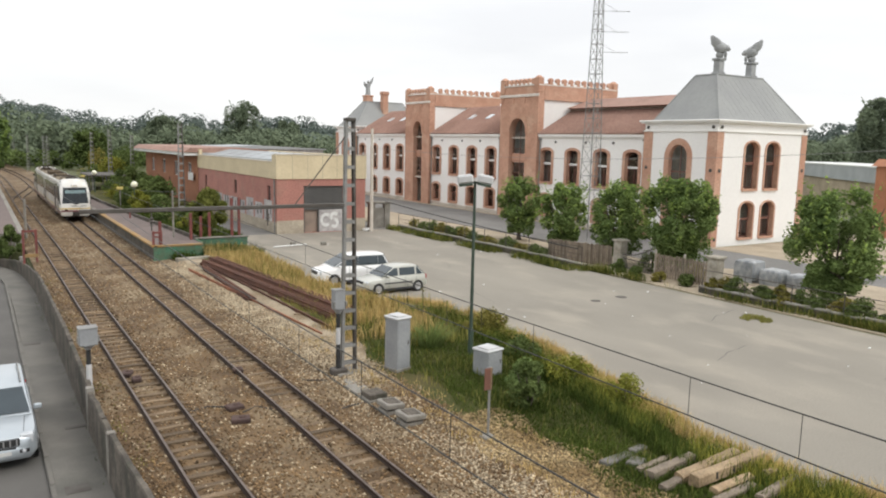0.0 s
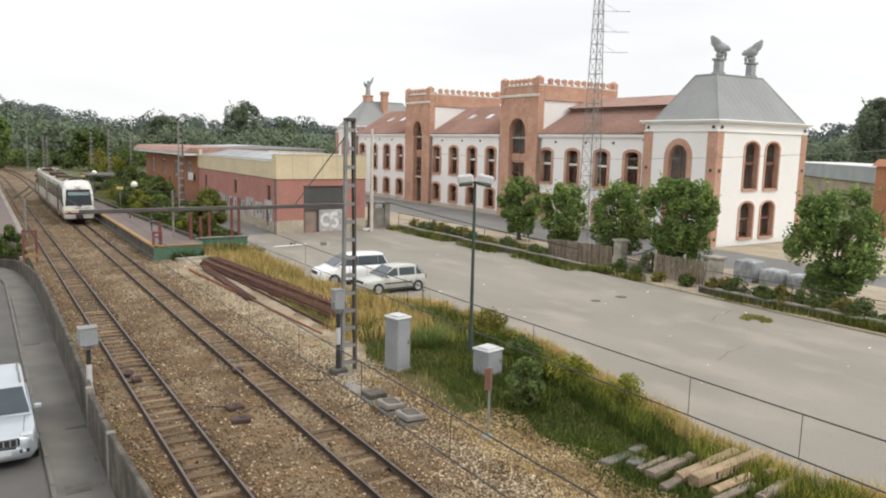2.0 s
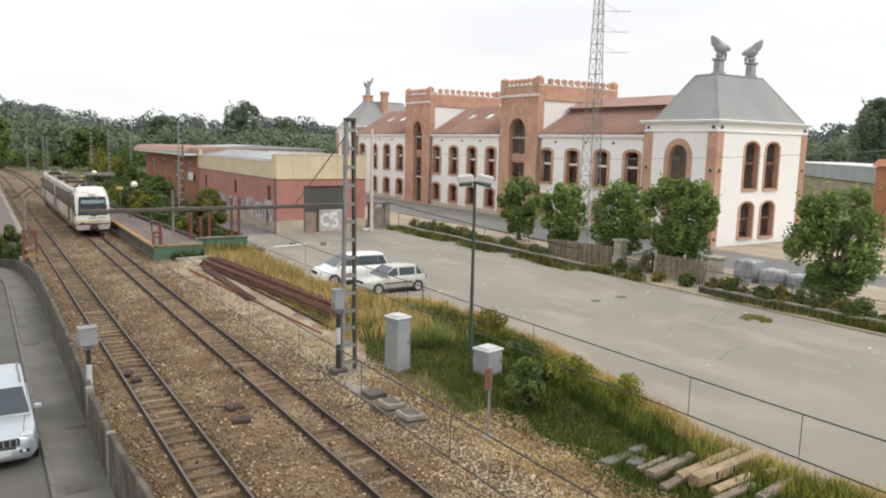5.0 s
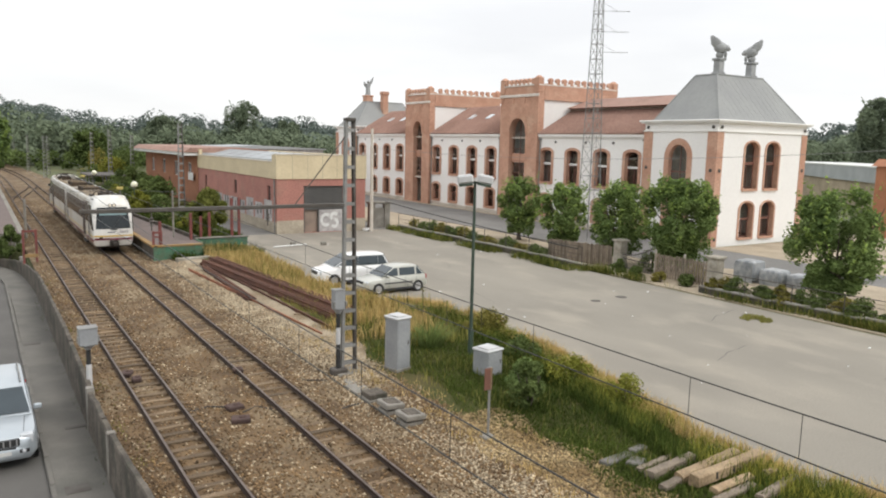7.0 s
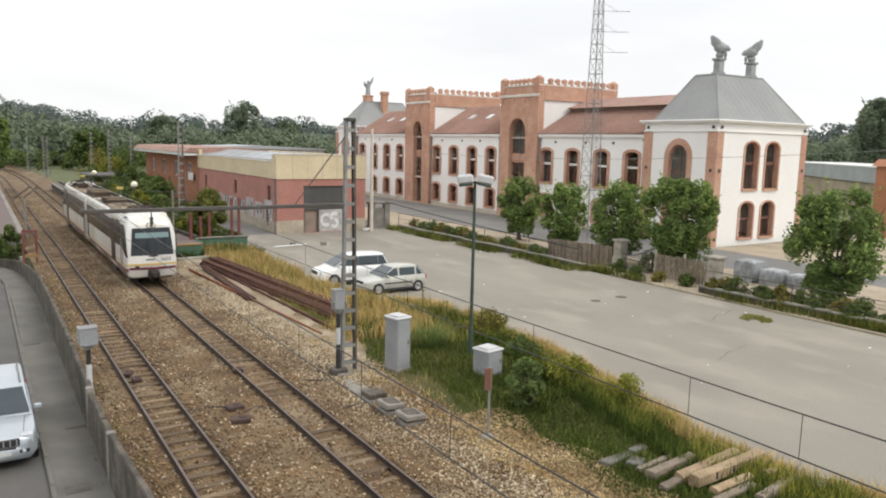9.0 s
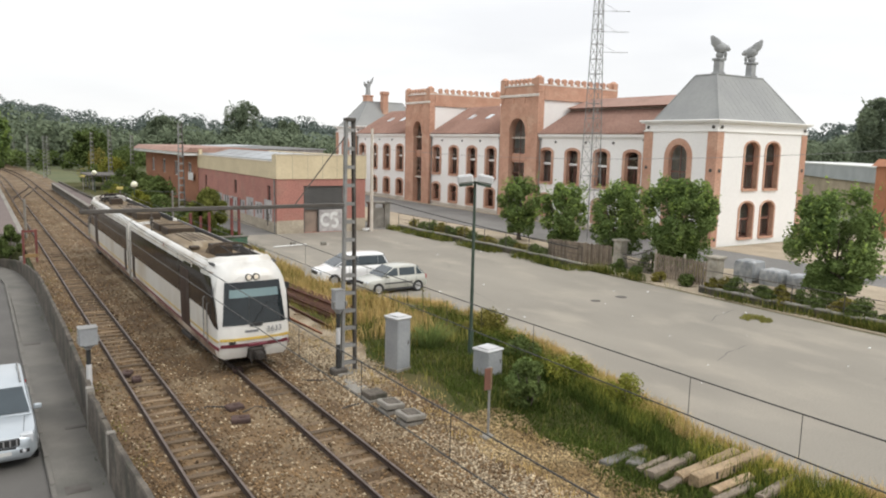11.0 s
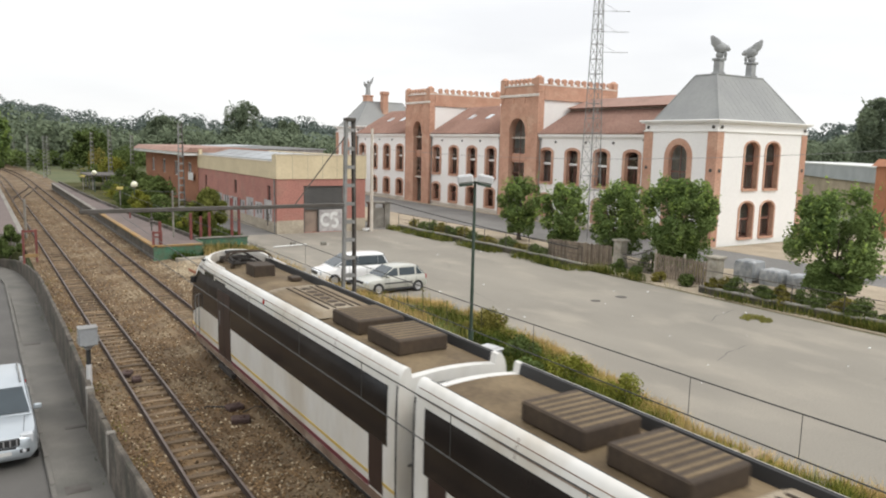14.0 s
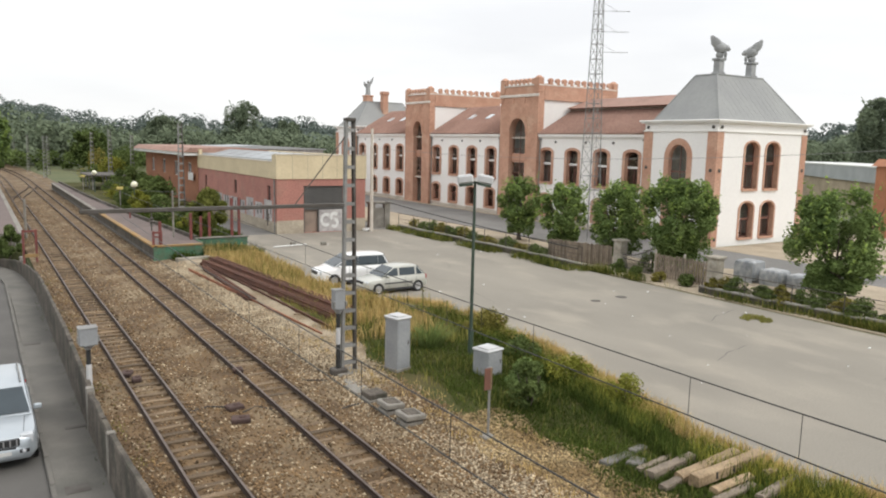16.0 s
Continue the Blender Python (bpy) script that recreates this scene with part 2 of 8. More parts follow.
GLOBE = surface("opal_globe", (0.85, 0.83, 0.66), (0.8, 0.77, 0.6), 2.0, 0.4)
GLOW_YELLOW = surface("yellow_plate", (0.62, 0.5, 0.16), (0.5, 0.4, 0.13), 2.0, 0.6)
ROOFSHEET = surface("grey_roof_sheet", (0.4, 0.42, 0.43), (0.33, 0.35, 0.36), 0.4, 0.6, 0.1, fine=0.08)

GLASS = bpy.data.materials.new("window_glass")
GLASS.use_nodes = True
GLASS.node_tree.nodes["Principled BSDF"].inputs["Base Color"].default_value = (0.9, 0.93, 0.93, 1)
GLASS.node_tree.nodes["Principled BSDF"].inputs["Roughness"].default_value = 0.03
GLASS.node_tree.nodes["Principled BSDF"].inputs["Transmission Weight"].default_value = 1.0
GLASS.node_tree.nodes["Principled BSDF"].inputs["IOR"].default_value = 1.4

LAMP_GLOW = bpy.data.materials.new("lit_headlamp")
LAMP_GLOW.use_nodes = True
LAMP_GLOW.node_tree.nodes["Principled BSDF"].inputs["Base Color"].default_value = (0.5, 0.43, 0.33, 1)
LAMP_GLOW.node_tree.nodes["Principled BSDF"].inputs["Emission Color"].default_value = (1, 0.93, 0.8, 1)
LAMP_GLOW.node_tree.nodes["Principled BSDF"].inputs["Emission Strength"].default_value = 0.4

LEAF_PLANE = leaf_surface("plane_leaf", (0.185, 0.25, 0.085), (0.11, 0.165, 0.055), 0.35)
LEAF_BUSH = leaf_surface("clipped_bush_leaf", (0.2, 0.21, 0.055), (0.12, 0.14, 0.04))
# paler green for young shoots and for the light on the crown's top
LEAF_NEW_LIT = leaf_surface("young_plane_leaf", (0.28, 0.37, 0.1), (0.2, 0.28, 0.07), 0.25)
PIER = surface("stained_pier", (0.42, 0.39, 0.33), (0.25, 0.225, 0.18), 1.6, 0.9, fine=0.2, fine_scale=9, bump=0.4)
LEAF_SHRUB = leaf_surface("shrub_leaf", (0.14, 0.18, 0.06), (0.085, 0.12, 0.04))
LEAF_YELLOW = leaf_surface("yellow_green_leaf", (0.26, 0.26, 0.05), (0.16, 0.18, 0.035))
LEAF_OLIVE = leaf_surface("olive_leaf", (0.25, 0.215, 0.06), (0.15, 0.15, 0.04))
# paler, bluer greens: distance haze is put into these base colours
LEAF_HAZY = leaf_surface("wood_leaf", (0.195, 0.235, 0.15), (0.15, 0.185, 0.125), 0.22)
LEAF_HAZY_BLUE = leaf_surface("dark_wood_leaf", (0.16, 0.19, 0.165), (0.12, 0.15, 0.135), 0.2)
GRASS_GREEN = leaf_surface("green_blade", (0.088, 0.12, 0.026), (0.05, 0.073, 0.016), 0.5)
REED = leaf_surface("reed_blade", (0.2, 0.25, 0.085), (0.13, 0.18, 0.055))
GRASS_DRY = leaf_surface("dry_blade", (0.58, 0.42, 0.185), (0.42, 0.31, 0.12))
GRASS_OLIVE = leaf_surface("olive_blade", (0.27, 0.25, 0.07), (0.17, 0.175, 0.045))
BLADE_YELLOW = leaf_surface("yellow_green_blade", (0.33, 0.31, 0.06), (0.2, 0.22, 0.045))


# ---- mesh tools ----
BASE = {}


class Mesh:
    """Collects vertices and faces in world coordinates."""

    def __init__(self):
        self.v, self.f = [], []

    def add(self, vs, fs):
        o = len(self.v)
        self.v.extend(vs)
        self.f.extend([tuple(o + i for i in q) for q in fs])
        return self

    def box(self, x0, y0, z0, x1, y1, z1, c=0.0, m=None):
        """A box, with its edges chamfered by c, turned by m."""
        lo, hi = (x0, y0, z0), (x1, y1, z1)
        if not c:
            vs = [(x, y, z) for x in (x0, x1) for y in (y0, y1) for z in (z0, z1)]
            fs = [(0, 1, 3, 2), (4, 6, 7, 5), (0, 4, 5, 1), (2, 3, 7, 6), (0, 2, 6, 4), (1, 5, 7, 3)]
        else:
            vs, at = [], {}
            for s in ((i, j, k) for i in (0, 1) for j in (0, 1) for k in (0, 1)):
                for ax in range(3):
                    p = [(hi if s[a] else lo)[a] + (0 if a == ax else (-c if s[a] else c)) for a in range(3)]
                    at[s, ax] = len(vs)
                    vs.append(tuple(p))
            fs = []
            for ax in range(3):
                b, d = (ax + 1) % 3, (ax + 2) % 3

                def key(e, p, q):
                    s = [0, 0, 0]
                    s[ax], s[b], s[d] = e, p, q
                    return tuple(s)
                for e in (0, 1):
                    q = [at[key(e, p, r), ax] for p, r in ((0, 0), (1, 0), (1, 1), (0, 1))]
                    fs.append(tuple(q if e else q[::-1]))
                for p in (0, 1):
                    for r in (0, 1):
                        q = (at[key(0, p, r), b], at[key(1, p, r), b], at[key(1, p, r), d], at[key(0, p, r), d])
                        fs.append(q if (p + r) % 2 == 0 else q[::-1])
            for s in ((i, j, k) for i in (0, 1) for j in (0, 1) for k in (0, 1)):
                q = (at[s, 0], at[s, 1], at[s, 2])
                fs.append(q if sum(s) % 2 else q[::-1])
        if m is not None:
            vs = [tuple(m @ Vector(p)) for p in vs]
        return self.add(vs, fs)

    def tube(self, p, q, r0, r1=None, n=8, caps=True):
        p, q = Vector(p), Vector(q)
        r1 = r0 if r1 is None else r1
        d = (q - p).normalized()
        a = d.orthogonal().normalized()
        b = d.cross(a)
        vs = [tuple(c + r * (math.cos(k * math.tau / n) * a + math.sin(k * math.tau / n) * b)) for c, r in ((p, r0), (q, r1)) for k in range(n)]
        fs = [(k, (k + 1) % n, n + (k + 1) % n, n + k) for k in range(n)]
        if caps:
            fs += [tuple(range(n - 1, -1, -1)), tuple(range(n, 2 * n))]
        return self.add(vs, fs)

    def path(self, pts, r, n=6):
        """One bent round bar through the points."""
        ps = [Vector(p) for p in pts]
        rows, side = [], None
        for i, p in enumerate(ps):
            d = (ps[min(i + 1, len(ps) - 1)] - ps[max(i - 1, 0)]).normalized()
            side = d.orthogonal() if side is None else side - d * side.dot(d)
            side = side.normalized() if side.length > 1e-6 else d.orthogonal().normalized()
            up = d.cross(side)
            rows.append([tuple(p + r * (math.cos(k * math.tau / n) * side + math.sin(k * math.tau / n) * up)) for k in range(n)])
        o = len(self.v)
        self.grid([q + q[:1] for q in rows])
        self.f += [tuple(o + k for k in range(n)), tuple(o + (len(rows) - 1) * (n + 1) + k for k in range(n))]
        return self

    def lathe(self, origin, profile, n=16, axis="z"):
        """profile: (radius, height) pairs."""
        vs, fs = [], []
        for r, h in profile:
            for k in range(n):
                c, s = r * math.cos(k * math.tau / n), r * math.sin(k * math.tau / n)
                p = {"z": (c, s, h), "x": (h, c, s), "y": (s, h, c)}[axis]
                vs.append(tuple(o + e for o, e in zip(origin, p)))
        for i in range(len(profile) - 1):
            for k in range(n):
                fs.append((i * n + k, i * n + (k + 1) % n, (i + 1) * n + (k + 1) % n, (i + 1) * n + k))
        fs += [tuple(range(n - 1, -1, -1)), tuple(range((len(profile) - 1) * n, len(profile) * n))]
        return self.add(vs, fs)

    def prism(self, pts, put, w0, w1):
        """A flat outline (u, v) made solid from depth w0 to w1; put(u, v, w) gives the place."""
        n = len(pts)
        vs = [put(u, v, w) for w in (w0, w1) for u, v in pts]
        fs = [tuple(range(n)), tuple(range(2 * n - 1, n - 1, -1))]
        fs += [(i, (i + 1) % n, n + (i + 1) % n, n + i) for i in range(n)]
        return self.add(vs, fs)

    def wall(self, outer, holes, put, w0, w1):
        """A wall with thickness; the holes go through it."""
        from mathutils.geometry import tessellate_polygon
        loops = [outer] + holes
        tris = tessellate_polygon([[Vector((u, v, 0)) for u, v in lp] for lp in loops])
        flat = [p for lp in loops for p in lp]
        n = len(flat)
        vs = [put(u, v, w) for w in (w0, w1) for u, v in flat]
        fs = [tuple(t) for t in tris] + [tuple(n + i for i in reversed(t)) for t in tris]
        o = 0
        for lp in loops:
            k = len(lp)
            fs += [(o + i, o + (i + 1) % k, n + o + (i + 1) % k, n + o + i) for i in range(k)]
            o += k
        return self.add(vs, fs)

    def grid(self, rows):
        """Rows of equally many points."""
        k = len(rows[0])
        vs = [p for r in rows for p in r]
        fs = [(i * k + j, i * k + j + 1, (i + 1) * k + j + 1, (i + 1) * k + j) for i in range(len(rows) - 1) for j in range(k - 1)]
        return self.add(vs, fs)

    def data(self, name, mat, smooth=False, off=(0, 0, 0)):
        me = bpy.data.meshes.new(name)
        me.from_pydata([(a - off[0], b - off[1], c - off[2]) for a, b, c in self.v], [], self.f)
        bm = bmesh.new()
        bm.from_mesh(me)
        bmesh.ops.remove_doubles(bm, verts=bm.verts, dist=1e-5)
        bmesh.ops.recalc_face_normals(bm, faces=bm.faces)
        bm.to_mesh(me)
        bm.free()
        me.materials.append(mat)
        if smooth:
            me.polygons.foreach_set("use_smooth", [True] * len(me.polygons))
            me.set_sharp_from_angle(angle=radians(40))
        return me


def thing(name, at, label, category, group=""):
    ob = new(name)
    ob.location = at
    ob.empty_display_size = 0.2
    BASE[ob] = Vector(at)
    return tagged(ob, label, category, group)


def part(name, mesh, mat, parent, label="", smooth=False):
    """One mesh object under a thing or under a part, from world coordinates."""
    off = BASE[parent]
    ob = new(name, mesh.data(name, mat, smooth, off))
    ob.parent = parent
    BASE[ob] = off
    return tagged(ob, label)


def piece(name, data, parent, at, rz=0.0, label=""):
    """A piece that shares its mesh with others."""
    ob = new(name, data)
    ob.parent = parent
    off = BASE[parent]
    ob.location, ob.rotation_euler = (at[0] - off[0], at[1] - off[1], at[2] - off[2]), (0, 0, rz)
    return tagged(ob, label)


def solid(name, mesh, mat, label, category, kind="", group="", smooth=False, base=None):
    """A thing, or a piece of the setting, that is a single mesh."""
    if base is None:
        a = np.array(mesh.v)
        base = (0, 0, 0) if kind else ((a[:, 0].min() + a[:, 0].max()) / 2, (a[:, 1].min() + a[:, 1].max()) / 2, a[:, 2].min())
    ob = new(name, mesh.data(name, mat, smooth, base))
    ob.location = base
    BASE[ob] = Vector(base)
    return tagged(ob, label, category, group, kind)


def cloud(name, verts, faces_per, mat):
    """A mesh from arrays of equal small polygons: verts is (n, k, 3)."""
    n, k = verts.shape[:2]
    me = bpy.data.meshes.new(name)
    me.vertices.add(n * k)
    me.vertices.foreach_set("co", verts.reshape(-1).astype(np.float32))
    idx = (np.arange(n)[:, None, None] * k + np.array(faces_per)[None]).reshape(-1)
    nf, kf = n * len(faces_per), len(faces_per[0])
    me.loops.add(nf * kf)
    me.loops.foreach_set("vertex_index", idx.astype(np.int32))
    me.polygons.add(nf)
    me.polygons.foreach_set("loop_start", (np.arange(nf) * kf).astype(np.int32))
    me.update(calc_edges=True)
    me.validate()
    me.materials.append(mat)
    return me


def arch(u0, u1, v0, spring, rise, n=8):
    """An opening with an arched head."""
    c, half = (u0 + u1) / 2, (u1 - u0) / 2
    top = [(c + half * math.cos(a), spring + rise * math.sin(a)) for a in (math.pi * k / n for k in range(n + 1))]
    return [(u0, v0), (u1, v0)] + top


def rect(u0, u1, v0, v1):
    return [(u0, v0), (u1, v0), (u1, v1), (u0, v1)]


def leaf_quads(rng, centres, size, droop=0.0):
    """Bent leaf shapes of four corners round given centres, in random directions."""
    n = len(centres)
    a = rng.normal(size=(n, 3))
    a[:, 2] *= 0.6
    a /= np.linalg.norm(a, axis=1, keepdims=True)
    b = np.cross(a, rng.normal(size=(n, 3)))
    b /= np.linalg.norm(b, axis=1, keepdims=True)
    s = size * rng.uniform(0.6, 1.4, (n, 1))
    return np.stack([centres - a * s, centres - b * s * 0.55, centres + a * s, centres + b * s * 0.55], axis=1)


def crown_faces(rng, n, centres, radii, size):
    """Leaf clumps lying on the outside of many rounded crowns."""
    k = rng.integers(0, len(centres), n)
    d = rng.normal(size=(n, 3))
    d[:, 2] = np.where(rng.uniform(0, 1, n) < 0.6, np.abs(d[:, 2]), d[:, 2])
    d /= np.linalg.norm(d, axis=1, keepdims=True)
    c = np.array(centres)[k] + d * (np.array(radii)[k] * rng.uniform(0.9, 1.06, n))[:, None]
    nrm = d + rng.normal(0, 0.28, (n, 3))
    nrm /= np.linalg.norm(nrm, axis=1, keepdims=True)
    a = np.cross(nrm, rng.normal(size=(n, 3)))
    a /= np.linalg.norm(a, axis=1, keepdims=True)
    b = np.cross(nrm, a)
    s = size * rng.uniform(0.5, 1.4, (n, 1))
    return np.stack([c - a * s, c - b * s * 0.7, c + a * s, c + b * s * 0.7], axis=1)


def blob_points(rng, n, centres, radii):
    """Points in the outer shells of many clumps."""
    k = rng.integers(0, len(centres), n)
    d = rng.normal(size=(n, 3))
    d /= np.linalg.norm(d, axis=1, keepdims=True)
    return np.array(centres)[k] + d * (np.array(radii)[k] * rng.uniform(0.55, 1.08, n) ** 0.7)[:, None]


# ---- ground, tracks, road, car park ----
def track_bend(y):
    return -((y - 140) ** 2) / 1800 if y > 140 else 0.0


def road_level(y):
    return -1.22


def interp(x, table):
    xs, ys = zip(*table)
    return float(np.interp(x, xs, ys))


LOT_EDGE = ((5, 18.2), (8.2, 17.7), (10, 17.2), (12, 17.1), (16, 18.0), (22, 19.3), (27, 19.9), (31, 19.6), (34, 17.5), (37, 16.4), (40, 16.3), (42.6, 17.0), (52, 16.8), (58, 17.4))


def build_ground():
    xs = [-2500, -900, -300, -90, -30, -12, 2.75, 2.77, 2.9, 2.92, 10.9, 11.9, 20, 34, 60, 110, 300, 900, 2500]
    ys = [-900, -200, -60, 0, 30, 59.9, 60.1, 90, 150, 250, 500, 1200, 3500]
    rows = []
    for y in ys:
        row = []
        for x in xs:
            if x < 2.76 and y < 60 and x > -13:
                z = -1.6
            elif x < 2.91 and y < 60 and x > -13:
                z = -0.5
            elif 2.76 < x < 11:
                z = -0.45
            else:
                z = -0.07
            row.append((x, y, z))
        rows.append(row)
    solid("ground", Mesh().grid(rows), MEADOW, "rough green and brown open ground out to the woods", "ground", "structure")


def bed_height(x, y):
    z = -0.17 + 0.03 * noise.noise(Vector((x * 1.3, y * 1.3, 0))) + 0.02 * noise.noise(Vector((x * 4, y * 4, 3)))
    if x > 9.6:
        z += 0.13 * min((x - 9.6) / 2.2, 1.0)
    for c in (4.45, 8.05):
        d = abs(x - c)
        if 0.66 < d < 1.25:
            z += 0.055
        elif abs(d - 0.53) < 0.15:
            z = min(z, -0.23)
        elif d <= 0.42:
            z -= 0.012
    return z


def bank_height(x, y):
    t = max(0.0, (x - 11.55) / (interp(y, LOT_EDGE) - 11.55))
    return -0.06 + 0.16 * math.sin(math.pi * min(t * 1.02, 1)) + 0.05 * noise.noise(Vector((x * 0.9, y * 0.9, 0)))


def build_ballast():
    ys = list(np.arange(-40, 3, 3)) + list(np.arange(3, 60, 0.4)) + list(np.arange(60, 135, 3)) + list(np.arange(135, 290, 8))
    xs = np.arange(2.88, 12.3, 0.22)
    rows = [[(x + track_bend(y), y, bed_height(x, y)) for x in xs] for y in ys]
    bed = solid("ballast_bed", Mesh().grid(rows), BALLAST, "brown and buff crushed stone ballast under the tracks", "ballast", "structure")
    rng = np.random.default_rng(3)
    for nm, mat, count, lo, hi, lab in (("ballast_stones", STONES, 46000, 2.95, 12.5, "loose brown ballast stones along the tracks"),
                                        ("pale_ballast_stones", STONES_PALE, 24000, 3.0, 12.4, "pale buff ballast stones beside the tracks"),
                                        ("bright_gravel", STONES_PALE, 17000, 9.5, 12.3, "whitish gravel beside the rail store"),
                                        ("bank_stones", STONES_BUFF, 7000, 11.3, 13.2, "buff loose stones at the foot of the bank")):
        x, y = rng.uniform(lo, hi, count), 11 + 95 * rng.uniform(0, 1, count) ** 2.3
        if nm.startswith("pale"):
            side = rng.uniform(0, 1, count) < 0.55
            x = np.where(side, rng.normal(10.7, 0.85, count), rng.uniform(lo, 11.0, count))
        if nm == "bright_gravel":
            x, y = rng.normal(11.3, 0.7, count), rng.uniform(22, 50, count)
        if nm == "bank_stones":
            y = rng.uniform(8.8, 17.5, count)
            x = 11.3 + 1.9 * rng.uniform(0, 1, count) ** 1.4 + 0.25 * np.sin(y * 2)
        rail = np.minimum(np.abs(np.abs(x - 4.45) - 0.533), np.abs(np.abs(x - 8.05) - 0.533)) < 0.1
        middle = np.minimum(np.abs(x - 4.45), np.abs(x - 8.05)) < 0.45
        rail |= middle & (rng.uniform(0, 1, len(x)) < 0.45)
        x, y = x[~rail], y[~rail]
        n = len(x)
        z = np.array([bank_height(a, b) + 0.03 if a > 11.6 and nm == "bank_stones" else bed_height(a, b) for a, b in zip(x, y)]) + 0.012
        r = rng.uniform(0.022, 0.05, n)
        unit = np.array([(1, 0, 0), (0, 1, 0), (-1, 0, 0), (0, -1, 0), (0, 0, 0.8), (0, 0, -0.8)])
        v = unit[None] * r[:, None, None] * rng.uniform(0.65, 1.3, (n, 6, 1)) + rng.normal(0, 0.2, (n, 6, 3)) * r[:, None, None]
        a = rng.uniform(0, math.tau, n)
        c, s = np.cos(a), np.sin(a)
        v = np.stack([v[..., 0] * c[:, None] - v[..., 1] * s[:, None], v[..., 0] * s[:, None] + v[..., 1] * c[:, None], v[..., 2]], -1)
        v += np.stack([x, y, z], -1)[:, None]
        faces = [(0, 1, 4), (1, 2, 4), (2, 3, 4), (3, 0, 4), (1, 0, 5), (2, 1, 5), (3, 2, 5), (0, 3, 5)]
        tagged(new(nm, cloud(nm, v, faces, mat)), lab, "ballast", kind="stuff")


def build_track(name, cx, label):
    track = thing(name, (cx, 0, 0), label, "railway track")
    track["kind"] = "structure"
    prof = [(-0.055, -0.13), (0.055, -0.13), (0.055, -0.118), (0.02, -0.1), (0.02, -0.045), (0.037, -0.035), (0.037, -0.004), (-0.037, -0.004), (-0.037, -0.035), (-0.02, -0.045), (-0.02, -0.1), (-0.055, -0.118)]
    ys = [-30, 135] + list(range(143, 290, 6))
    for side in (-0.533, 0.533):
        m = Mesh()
        rows = [[(cx + side + x + track_bend(y), y, z) for x, z in prof + prof[:1]] for y in ys]
        m.grid(rows)
        rail = part("rail", m, RAIL, track, "brown rusty steel rail")
        part("rail_head", Mesh().grid([[(cx + side + x + track_bend(y), y, z) for x, z in ((-0.03, -0.003), (-0.022, 0.0), (0.022, 0.0), (0.03, -0.003))] for y in ys]), RAIL_TOP, rail, "worn bright running surface")
    sl = Mesh().box(-1.0, -0.1, -0.28, 1.0, 0.1, -0.128, 0.015).data("sleeper", SLEEPER)
    rng = random.Random(int(cx * 10))
    for k in range(205):
        piece("sleeper", sl, track, (cx + rng.uniform(-0.03, 0.03), 8 + k * 0.6 + rng.uniform(-0.03, 0.03), rng.uniform(-0.03, 0.006) - (0.022 if cx > 6 else 0.0)), rng.uniform(-0.015, 0.015))


def build_lot():
    m = Mesh().box(15.4, -25, -0.3, 33.9, 61.2, 0.0)
    solid("car_park_surface", m, ASPHALT, "worn grey asphalt of an almost empty car park", "asphalt", "structure")
    # concrete threshold before the shed, the yard and the street by the factory
    solid("yard", Mesh().box(16.0, 61.2, -0.3, 33.9, 100, -0.012), STREET, "dark grey yard surface round the brick shed", "yard", "structure")
    solid("street", Mesh().box(41.5, -40, -0.3, 51.2, 125, 0.012), STREET, "grey asphalt street along the factory front", "street", "structure")
    solid("sand_strip", Mesh().box(34.3, -40, -0.3, 41.5, 125, 0.0).box(51.2, -40, -0.3, 52.0, 125, 0.02).box(52.0, 20, -0.3, 75, 39.2, 0.006).prism([(41.0, -20), (47.5, -20), (47.2, 8), (46.2, 18), (46.6, 25), (45.4, 29), (43.2, 32), (41.0, 34)], lambda u, v, w: (u, v, w), -0.25, 0.024), SAND, "pale sandy ground beside the street", "sand", "structure")
    # cracks and mended strips
    crack = random.Random(14)
    m = Mesh()
    for x0, y0, a, n in ((27.5, 13.0, 0.3, 9), (24.0, 17.5, 0.25, 8), (22.5, 30.0, 1.2, 10), (26.0, 40.0, 0.9, 9), (29.5, 22.0, 0.4, 8), (21.5, 44.0, 0.2, 8)):
        x, y = x0, y0
        pts = []
        for i in range(n):
            pts.append((x, y))
            a += crack.uniform(-0.35, 0.35)
            x, y = x + 0.45 * math.cos(a), y + 0.45 * math.sin(a)
        m.grid([[(x - 0.012, y + 0.012, 0.003), (x + 0.012, y - 0.012, 0.003)] for x, y in pts])
    tagged(solid("cracks", m, TARMAC, "thin dark cracks in the old asphalt", "cracks"), kind="stuff")
    # small fillings and scars on the asphalt
    rng = random.Random(5)
    for k, (x, y) in enumerate(((29.6, 28.0), (27.6, 27.9))):
        m = Mesh().lathe((x, y, 0.003), [(0.32 - 0.05 * k, 0), (0.3 - 0.05 * k, 0.012)], 12)
        solid("drain_cover", m, STEEL_DARK, "dark iron drain cover set in the asphalt", "drain cover", group="drain covers")
    m = Mesh()
    for k in range(34):
        x, y, s = rng.uniform(21, 33), rng.uniform(14, 56), rng.uniform(0.015, 0.045)
        m.box(x - s, y - s, 0.0, x + s * 1.4, y + s, s, s * 0.3)
    tagged(solid("litter", m, FRAME_WHITE, "small pale scraps of litter on the asphalt", "litter"), kind="stuff")


